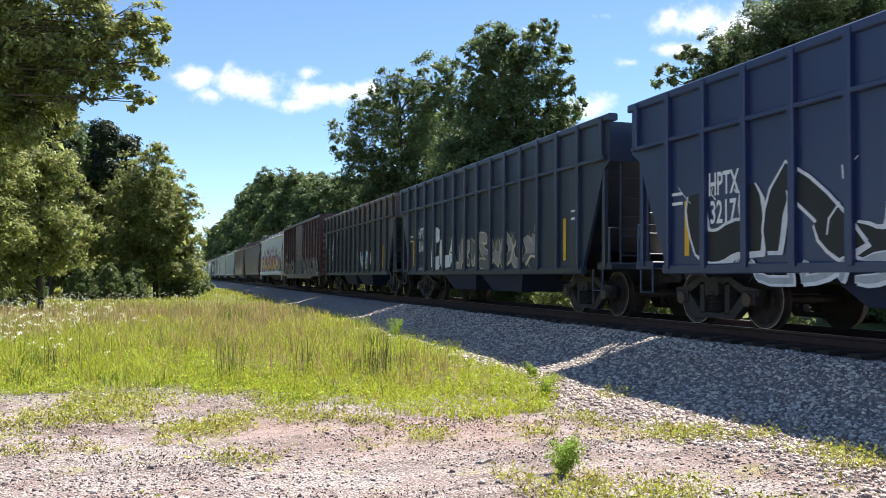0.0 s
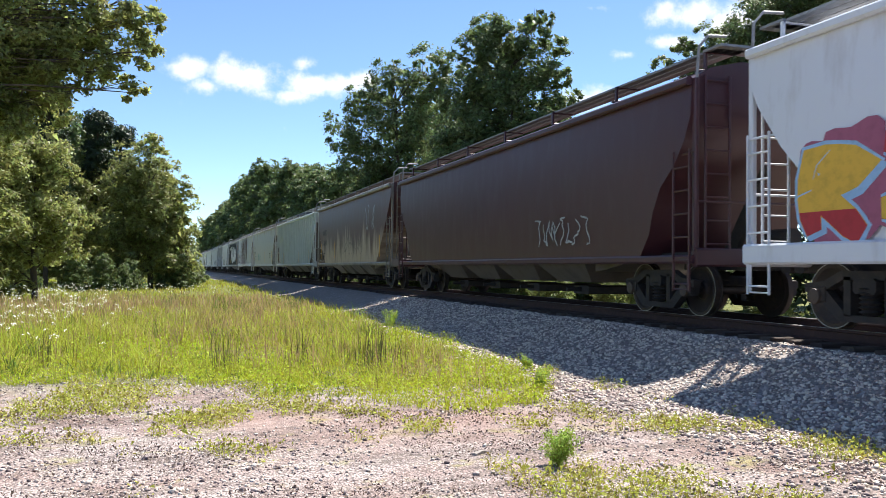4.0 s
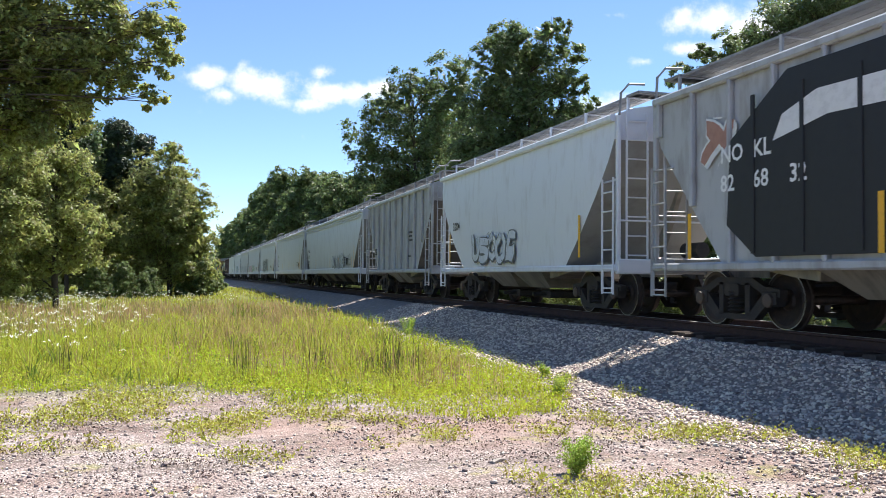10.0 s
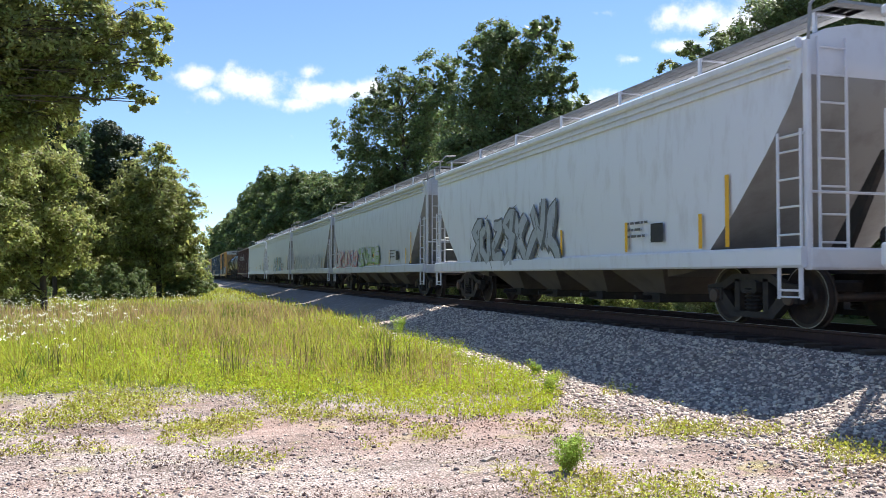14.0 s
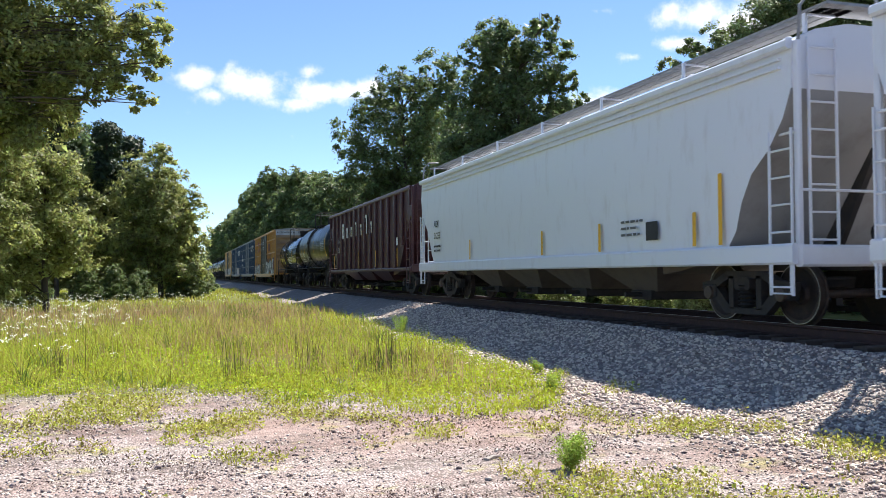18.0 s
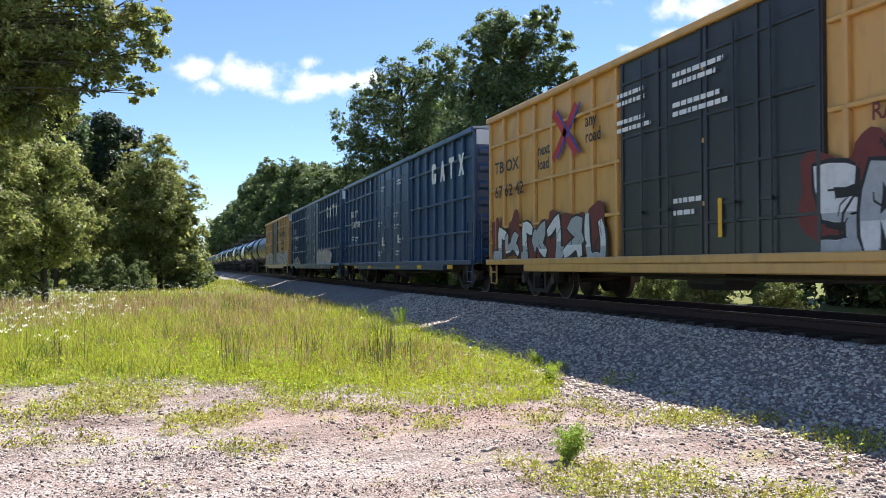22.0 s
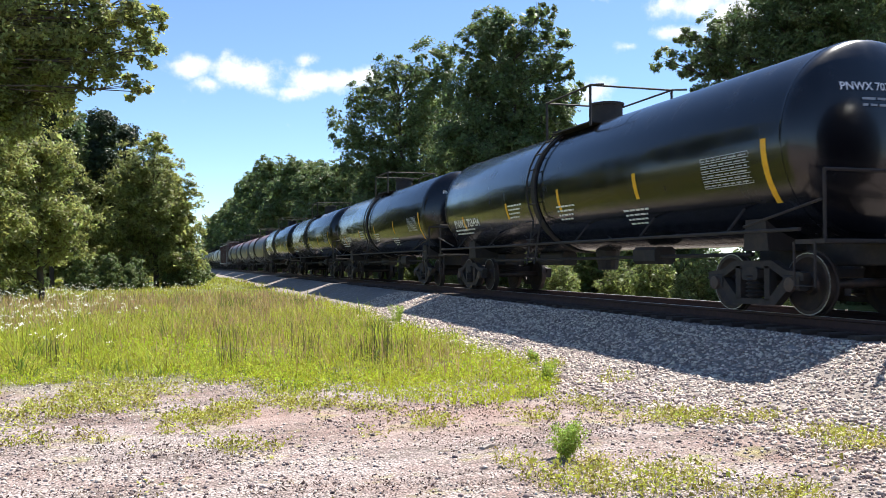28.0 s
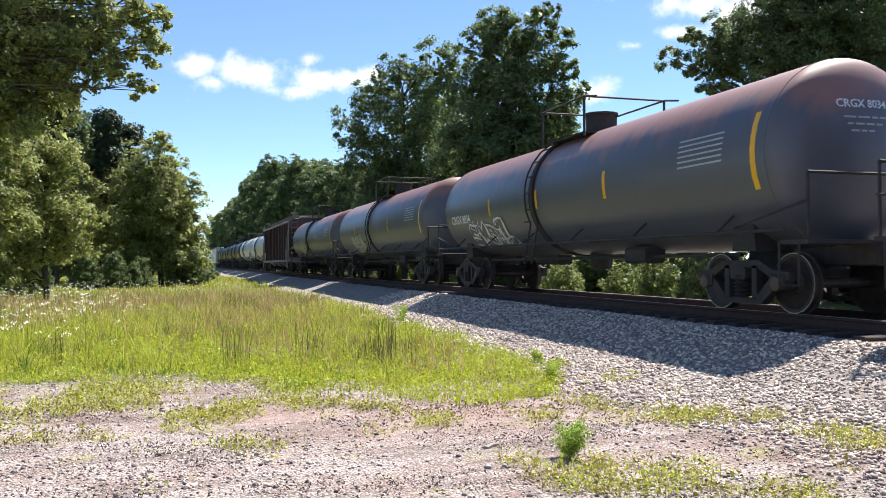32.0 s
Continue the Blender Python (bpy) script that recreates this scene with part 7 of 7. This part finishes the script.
def crown_of(rnd, lobes, subs, per, size, core=40):
    """Leaves of a crown: every lobe (x, y, z, radius) carries small flattened sprays over its outer and upper side, with a loose core inside."""
    lobes = np.asarray(lobes, float)
    mean = lobes[:, 3].mean()
    cs, ds, rs, hearts = [], [], [], []
    for x, y, z, r in lobes:
        m = max(6, int(subs * (r / mean) ** 2))
        d = rnd.normal(size=(m * 2, 3))
        d /= np.linalg.norm(d, axis=1)[:, None]
        d = d[d[:, 2] > -0.62][:m]
        cs.append(np.array((x, y, z)) + d * (r * rnd.uniform(0.62, 1.2, len(d)))[:, None])
        ds.append(d)
        rs.append(r * rnd.uniform(0.12, 0.34, len(d)) + 0.03)
        h = np.clip(rnd.normal(size=(int(core * (r / mean) ** 2), 3)) * 0.3, -0.5, 0.5) * r
        hearts.append(np.array((x, y, z)) + h)
    cs, ds, rs, hearts = np.concatenate(cs), np.concatenate(ds), np.concatenate(rs), np.concatenate(hearts)
    n = len(cs) * per
    c, out, r = np.repeat(cs, per, 0), np.repeat(ds, per, 0), np.repeat(rs, per)
    g = rnd.normal(size=(n, 3)) * 0.62
    g -= out * (np.sum(g * out, 1) * 0.45)[:, None]
    g[:, 2] *= 0.72
    p = np.concatenate([c + g * r[:, None], hearts])
    face = np.concatenate([out * 0.55 + np.array((0, 0, 0.55)), rnd.normal(size=hearts.shape)]) + rnd.normal(scale=0.45, size=p.shape)
    a = rnd.normal(size=p.shape)
    a[:, 2] -= 0.5
    b = np.cross(face, a)
    b /= np.linalg.norm(b, axis=1)[:, None] + 1e-9
    a = np.cross(b, face)
    a /= np.linalg.norm(a, axis=1)[:, None] + 1e-9
    q = (np.concatenate([np.full(n, size), np.full(len(hearts), size * 2.0)]) * rnd.uniform(0.55, 1.45, len(p)))[:, None]
    v = np.stack([p - a * q * 0.4 - b * q * 0.33, p - a * q * 0.4 + b * q * 0.33, p + a * q * 0.65], 1)
    return v.reshape(-1, 3), np.arange(len(p) * 3).reshape(-1, 3)


def lobed_tree(name, seed, lobes, subs, per, size, leaf, label, trunk=0.22, foot=(0.0, 0.0), core=40, steep=0.4):
    """A tapered trunk that leans into its crown, a limb to each lobe, and the leaves."""
    rnd = np.random.default_rng(seed)
    f = Form()
    top = max(q[2] for q in lobes)
    mid = np.mean([(q[0], q[1]) for q in lobes], 0)

    def axis(z):
        u = min(1.0, z / top)
        return np.array((foot[0] + (mid[0] - foot[0]) * u * u + 0.15 * math.sin(5 * u + seed), foot[1] + (mid[1] - foot[1]) * u * u + 0.12 * math.sin(4 * u), z))

    f.tube([axis(z) for z in np.linspace(-0.1, top * 0.9, 9)], trunk, 8, 0.04)
    for x, y, z, r in lobes:
        c = np.array((x, y, z))
        z0 = max(0.12 * top, z - steep * math.hypot(x - axis(z)[0], y - axis(z)[1]) - 0.5 * r)
        q0 = axis(min(z0, top * 0.85))
        bow = (q0 + c) / 2 + np.array((0, 0, 0.25 * r))
        f.tube([q0, bow, c], min(0.05, trunk * 0.24), 5, 0.012)
        for k in range(3):
            d = rnd.normal(size=3)
            d[2] = abs(d[2])
            f.tube([bow + (c - bow) * 0.6, c + d / np.linalg.norm(d) * r * 0.9], min(0.02, trunk * 0.12), 4, 0.006)
    v, fc = crown_of(rnd, lobes, subs, per, size, core)
    tree = new(name)
    tagged(tree, label, "tree" if "bush" not in name else "bush")
    part("trunk", f, BARK, tree, smooth=50)
    part("crown", array_mesh("crown", v, fc, leaf), None, tree)
    return tree


def egg_lobes(seed, height, radius, n, low=0.12, peak=0.45, sharp=0.6, plump=1.0):
    """Lobes spread over an uneven egg-shaped hull. low: where the crown begins, peak: where it is widest, sharp: how pointed its top is."""
    rnd = np.random.default_rng(seed)
    made = [(0, 0, height * (low + (0.9 - low) * k / 3), radius * 0.5) for k in range(4)]
    for i in range(n):
        u = (i + rnd.random()) / n
        w = (u / peak) ** 0.4 if u < peak else max(0.0, (1 - u) / (1 - peak)) ** sharp
        az = i * 2.39996 + rnd.uniform(-0.5, 0.5)
        rr = radius * max(0.08, w) * rnd.uniform(0.5, 0.9)
        r = radius * plump * rnd.uniform(0.24, 0.42) * (0.65 + 0.35 * w)
        made.append((math.cos(az) * rr, math.sin(az) * rr, height * (low + (0.97 - low) * u) - 0.3 * r, r))
    return made


def thicken(lobes, seed, depth=0.9):
    """The same crown with lobes before and behind it, so that it is as deep as it is wide."""
    rnd = np.random.default_rng(seed)
    made = list(lobes)
    for x, y, z, r in lobes:
        made.append((x * 0.75 + rnd.normal(0, 0.2) * r, y + r * depth * rnd.uniform(0.8, 1.5), z - 0.25 * r, r * rnd.uniform(0.75, 1.0)))
        if rnd.random() < 0.4:
            made.append((x * 0.7 + rnd.normal(0, 0.2) * r, y - r * depth * rnd.uniform(0.5, 1.0), z - 0.7 * r, r * rnd.uniform(0.6, 0.85)))
    return made


def build_trees():
    tall = "tall leafy broadleaf tree in full summer foliage"
    broad = [(-3.8, 1.2, 11.5, 1.6), (-2.3, 0.7, 13.5, 1.6), (-0.4, 0.1, 15.0, 1.7), (2.1, -0.8, 16.0, 1.7), (3.7, -1.2, 15.1, 1.6), (-2.7, 0.9, 9.3, 1.8), (-0.4, 0.1, 11.8, 2.4), (2.1, -0.7, 12.6, 2.4),
             (-0.8, 0.3, 8.3, 2.2), (2.1, -0.6, 8.7, 2.4), (1.0, -0.2, 6.7, 2.2), (-2.2, 0.4, 6.6, 1.6), (1.5, 0, 4.6, 2.2), (-1, 0, 4.2, 2.0), (0.5, 0.2, 2.4, 2.0)]
    twin = [(-1.5, 0.4, 15.4, 1.2), (-2.2, 0.7, 14.1, 1.4), (-0.4, 0.1, 14.4, 1.4), (1.4, -0.5, 16.2, 0.8), (2.1, -0.7, 14.9, 0.9), (2.4, -0.8, 13.4, 1.1), (0.6, -0.2, 13.3, 1.6), (-1.4, 0.5, 12.4, 1.7),
            (2.6, -0.8, 11.4, 1.2), (1.1, -0.3, 11.1, 1.9), (-2.5, 0.8, 11.4, 1.6), (-1.1, 0.4, 10.1, 2.0), (-2.7, 0.9, 8.8, 2.0), (-0.2, 0.1, 8.0, 2.0), (1.7, -0.5, 8.8, 1.6), (2.0, -0.4, 6.6, 1.8), (-1.6, 0.4, 6.2, 2.0), (0.3, 0, 4.4, 2.2)]
    cone = [(-0.4, 0.1, 10.0, 0.9), (-0.9, 0.2, 8.3, 1.5), (0.7, -0.2, 7.9, 1.3), (-1.7, 0.5, 6.7, 1.6), (0.2, -0.1, 6.1, 1.8), (1.9, -0.6, 6.2, 1.3), (2.1, -0.6, 4.4, 1.2), (-0.1, 0.1, 4.0, 2.0), (-2.1, 0.7, 4.1, 1.8),
            (1.4, -0.4, 2.8, 1.6), (-0.8, 0.3, 2.0, 1.8), (-2.7, 0.9, 2.0, 1.8), (2.4, -0.7, 1.6, 1.0)]
    bough = [(3.3, 1.7, 8.2, 1.4), (4.6, 1.3, 8.4, 1.1), (5.6, 1.0, 8.0, 0.8), (6.3, 0.8, 7.4, 0.5), (4.2, 1.5, 7.1, 1.0), (2.9, 1.9, 6.8, 1.2), (5.4, 1.1, 6.9, 0.6), (6.0, 0.9, 6.4, 0.4), (3.6, 1.6, 6.0, 0.8), (2.7, 2.0, 5.6, 0.8),
             (6.5, 0.7, 8.3, 0.4), (6.1, 0.8, 8.7, 0.6), (2.0, 1.4, 9.6, 1.3), (4.2, 1.0, 9.8, 1.0), (0.4, 1.0, 10.5, 1.6), (1.2, 1.6, 7.6, 1.2), (-1.2, 1.0, 8.6, 1.6), (0.9, 2.0, 5.8, 1.0)]
    fringe = [(-1.0, 0.3, 6.5, 1.4), (0.4, -0.1, 6.7, 0.9), (0.6, -0.2, 5.5, 0.9), (-1.1, 0.4, 4.6, 1.5), (0.7, -0.2, 4.1, 1.1), (-0.4, 0.2, 2.7, 1.3), (1.4, -0.4, 3.3, 0.8), (-1.5, 0.5, 1.4, 1.1), (0.9, -0.2, 2.3, 0.9), (-2.6, 0.6, 6.2, 1.4), (-2.8, 0.6, 3.6, 1.5)]
    airy = [(-3.4, 1.1, 9.1, 0.55), (-2.4, 0.8, 9.3, 0.75), (-2.8, 0.9, 10.0, 0.35), (-1.6, 0.5, 10.0, 0.8), (-0.6, 0.2, 9.3, 0.9), (-0.2, 0.0, 10.7, 1.1), (1.0, -0.3, 9.6, 1.3), (1.7, -0.6, 10.9, 1.5), (3.1, -1.0, 10.0, 1.7), (4.3, -1.4, 11.0, 1.6),
            (-1.5, 0.5, 8.5, 0.7), (-2.2, 0.7, 8.1, 0.5), (1.4, -0.4, 8.2, 1.3), (3.8, -1.2, 8.6, 1.5), (2.6, -0.6, 12.6, 1.6), (5.4, -1.2, 9.4, 1.8), (3.0, -0.4, 6.2, 1.6), (1.6, 0, 5.6, 1.2)]
    kinds = {
        "A": lobed_tree("tree", 31, thicken(broad, 1), 20, 95, 0.20, LEAF, tall),
        "B": lobed_tree("tree", 32, thicken(twin, 2), 20, 95, 0.18, LEAF, "tall leafy broadleaf tree with two ragged tops"),
        "C": lobed_tree("tree", 33, thicken(cone, 3, 0.7), 22, 75, 0.17, LEAF_LIGHT, "cone-shaped broadleaf tree leafed to the ground", 0.2),
        "N": lobed_tree("tree", 34, thicken(bough, 4, 0.6), 26, 80, 0.115, LEAF_LIGHT, "large near oak with overhanging boughs", 0.14, core=6, steep=0.0),
        "L": lobed_tree("tree", 35, thicken(fringe, 5, 0.7), 22, 60, 0.13, LEAF_LIGHT, "sunlit yellow-green broadleaf tree at the wood's edge", 0.16),
        "M": lobed_tree("tree", 36, thicken(airy, 6, 0.7), 30, 105, 0.105, LEAF, "airy broadleaf tree behind the railway", 0.26, (3.0, 0.0), 20),
        "e": lobed_tree("tree", 21, egg_lobes(21, 19, 4.6, 26), 16, 42, 0.40, LEAF, tall),
        "f": lobed_tree("tree", 22, egg_lobes(22, 20, 5.0, 28, 0.08, 0.5), 16, 42, 0.40, LEAF, tall),
        "g": lobed_tree("tree", 23, egg_lobes(23, 19, 5.0, 18), 10, 22, 0.75, LEAF, tall),
        "p": lobed_tree("pine_tree", 5, egg_lobes(5, 18, 2.7, 24, 0.3, 0.35, 0.9, 0.8), 18, 70, 0.22, NEEDLE, "dark pine with a bare lower trunk"),
        "u": lobed_tree("bush", 7, egg_lobes(7, 2.0, 1.6, 10, 0.05, 0.3), 14, 26, 0.12, LEAF_MID, "low leafy bush beside the railway", 0.05, core=10),
        "v": lobed_tree("bush", 8, egg_lobes(8, 4.2, 2.4, 14, 0.03, 0.35), 14, 30, 0.22, LEAF, "dense dark bush at the wood's edge", 0.07, core=14),
    }
    first = set()

    def plant(k, x, y, turn=0.0, s=1.0, z=-0.05):
        if k not in first:
            first.add(k)
            ob = kinds[k]
        else:
            ob = copy_thing(kinds[k], Matrix())
        ob.matrix_basis = pose(x, y, z, 0, 0, turn) @ Matrix.Diagonal((s, s, s, 1))
        return ob

    r = random.Random(11)
    # beyond the track
    plant("A", 15.7, 59.9)
    plant("B", 19.1, 46.2)
    plant("A", 21.5, 66, 150, 0.9)
    plant("B", 16.6, 70, 100, 0.62)
    plant("f", 18.4, 50.5, 40, 0.5)
    plant("f", 22.6, 49, 200, 0.55)
    plant("M", 21.0, 26.8)
    plant("B", 29.5, 30, 250, 0.95)
    plant("A", 36, 27, 120, 0.95)
    y = 96
    while y < 470:
        grow = min(1.1, 0.64 + 0.0055 * (y - 96))
        kind = "ef" if y < 260 else "g"
        plant(r.choice(kind), r.uniform(16.5, 19.0), y, r.uniform(0, 360), grow * r.uniform(0.9, 1.06))
        if r.random() < 0.5:
            plant(r.choice(kind), r.uniform(21, 27), y + 3, r.uniform(0, 360), grow * r.uniform(1.0, 1.15))
        y += r.uniform(7, 10)
    for k in range(40):
        plant("u", r.uniform(15.5, 20.5), 8 + k * 2.1 + r.uniform(-1, 1), r.uniform(0, 360), r.uniform(0.45, 0.85))
    for k in range(36):
        plant("v", r.uniform(19, 25), 8 + k * 2.8 + r.uniform(-1, 1), r.uniform(0, 360), r.uniform(0.7, 1.1))
    # the wood on the near side
    plant("N", -7.0, 24.5)
    plant("C", -1.2, 61.1)
    plant("L", -5.3, 40.4)
    plant("C", -6.8, 66, 190, 0.95)
    plant("p", -4.9, 66, 0, 0.72)
    plant("p", -7.6, 62, 80, 0.76)
    plant("p", -3.6, 72, 150, 0.72)
    plant("p", -9.4, 58, 200, 0.8)
    plant("C", -9.6, 47, 120, 0.95)
    plant("L", -9.0, 38, 220, 0.95)
    plant("A", -13, 47, 20, 0.9)
    for bx, by, bs in ((-3.6, 55, 0.45), (-2.2, 57, 0.4), (0.9, 60, 0.5), (1.4, 66, 0.6), (1.6, 74, 0.7)):
        plant("v", bx, by, bx * 90, bs)
    for k in range(6):
        plant("e", -0.5 + k * 0.35, 92 + k * 38, k * 70, 0.55 + 0.05 * k)
    plant("A", -12, 62, 200, 0.7)
    for k in range(0, 16, 3):
        plant("v", -12.5 + k * 0.8 + r.uniform(-0.4, 0.4), 49 + k * 0.7 + r.uniform(-1.5, 1.5), r.uniform(0, 360), r.uniform(0.3, 0.5))
    for k in range(8):
        plant("e", -6 - k * 2.2, 76 + r.uniform(-4, 4), r.uniform(0, 360), r.uniform(0.6, 0.75))
    for k in range(7):
        plant("e", -3.5 - k * 0.3 + r.uniform(-1, 1), 78 + k * 24, r.uniform(0, 360), r.uniform(0.48, 0.6) + 0.05 * k)
    # woods around and behind, across the open ground
    for k in range(26):
        a = radians(100 + k * 8)
        plant("g", 72 * math.sin(a) + (14 if math.sin(a) > 0 else -4), 72 * math.cos(a) - 6, r.uniform(0, 360), r.uniform(0.38, 0.58))


WEED = surface("weed_leaves", (0.32, 0.43, 0.06), (0.45, 0.48, 0.10), 0.4, 8, rough=0.7, vary=0.4, island=True, translucent=0.4)


def weed_plant(x, y, h, n, label):
    """A leafy weed: stems with alternate leaves."""
    rnd = np.random.default_rng(int(x * 100 + y * 10))
    ob = new("weed")
    tagged(ob, label, "weed", "weeds on the gravel")
    cs = []
    for k in range(n):
        az, sp = rnd.uniform(0, math.tau), rnd.uniform(0.1, 0.6) * h
        tip = Vector((math.cos(az) * sp, math.sin(az) * sp, h * rnd.uniform(0.45, 1.0)))
        part("stem", Form().tube([(0, 0, 0), tip * 0.6 + Vector((0, 0, 0.1 * h)), tip], 0.004, 4, 0.002), WEED, ob)
        for t in np.linspace(0.3, 1.0, 7):
            cs.append(tuple(tip * float(t) + Vector(rnd.normal(0, 0.012, 3))))
    v, fc = leaf_cloud(rnd, cs, [0.045] * len(cs), 24, 0.017, True, 1.0)
    part("leaves", array_mesh("leaves", v, fc, WEED), None, ob)
    ob.location = (x, y, ground_z(x, y))


build_ground()
build_track()
build_meadow()
build_trees()
weed_plant(2.88, 6.02, 0.27, 18, "bushy green weed growing through the gravel")
for wx, wy, wh in ((5.0, 11.0, 0.2), (5.2, 12.0, 0.2), (4.6, 10.2, 0.18), (5.3, 20.8, 0.5), (5.6, 21.6, 0.42)):
    weed_plant(wx, wy, wh, 9, "slender green weed at the edge of the stones")
stick = new("wood_chip", Form().prism([(-0.09, 0.0), (0.08, 0.0), (0.1, 0.012), (0.02, 0.028), (-0.08, 0.02)], -0.022, 0.022).mesh("wood_chip", surface("weathered_wood", (0.32, 0.29, 0.26), (0.12, 0.1, 0.09), 0.5, 20, rough=0.9)))
stick.matrix_basis = pose(2.43, 6.55, ground_z(2.43, 6.55), 0, 0, -50)
tagged(stick, "weathered splinter of wood lying on the gravel", "wood chip")


# ---------------------------------------------------------------- what moves
def motions():
    """The train rolls towards the camera at an even speed, and its wheels turn."""
    for car, c in CARS:
        del car["train"]
        walk(car, [(t, pose(TRACK_X, c - SPEED * t, RAIL_Z)) for t in (0, 8, 16, 24, 32)])
    lead = {}
    turn = math.degrees(SPEED / FPS / WHEEL_R)
    for w, k in WHEELSETS:
        if k not in lead:
            walk(w, [(i / FPS, pose(0, k * AXLE, WHEEL_R, turn * i)) for i in range(32 * FPS + 1)])
            lead[k] = w.animation_data
        else:
            w.rotation_mode = "QUATERNION"
            w.animation_data_create()
            w.animation_data.action = lead[k].action
            w.animation_data.action_slot = lead[k].action_slot


motions()
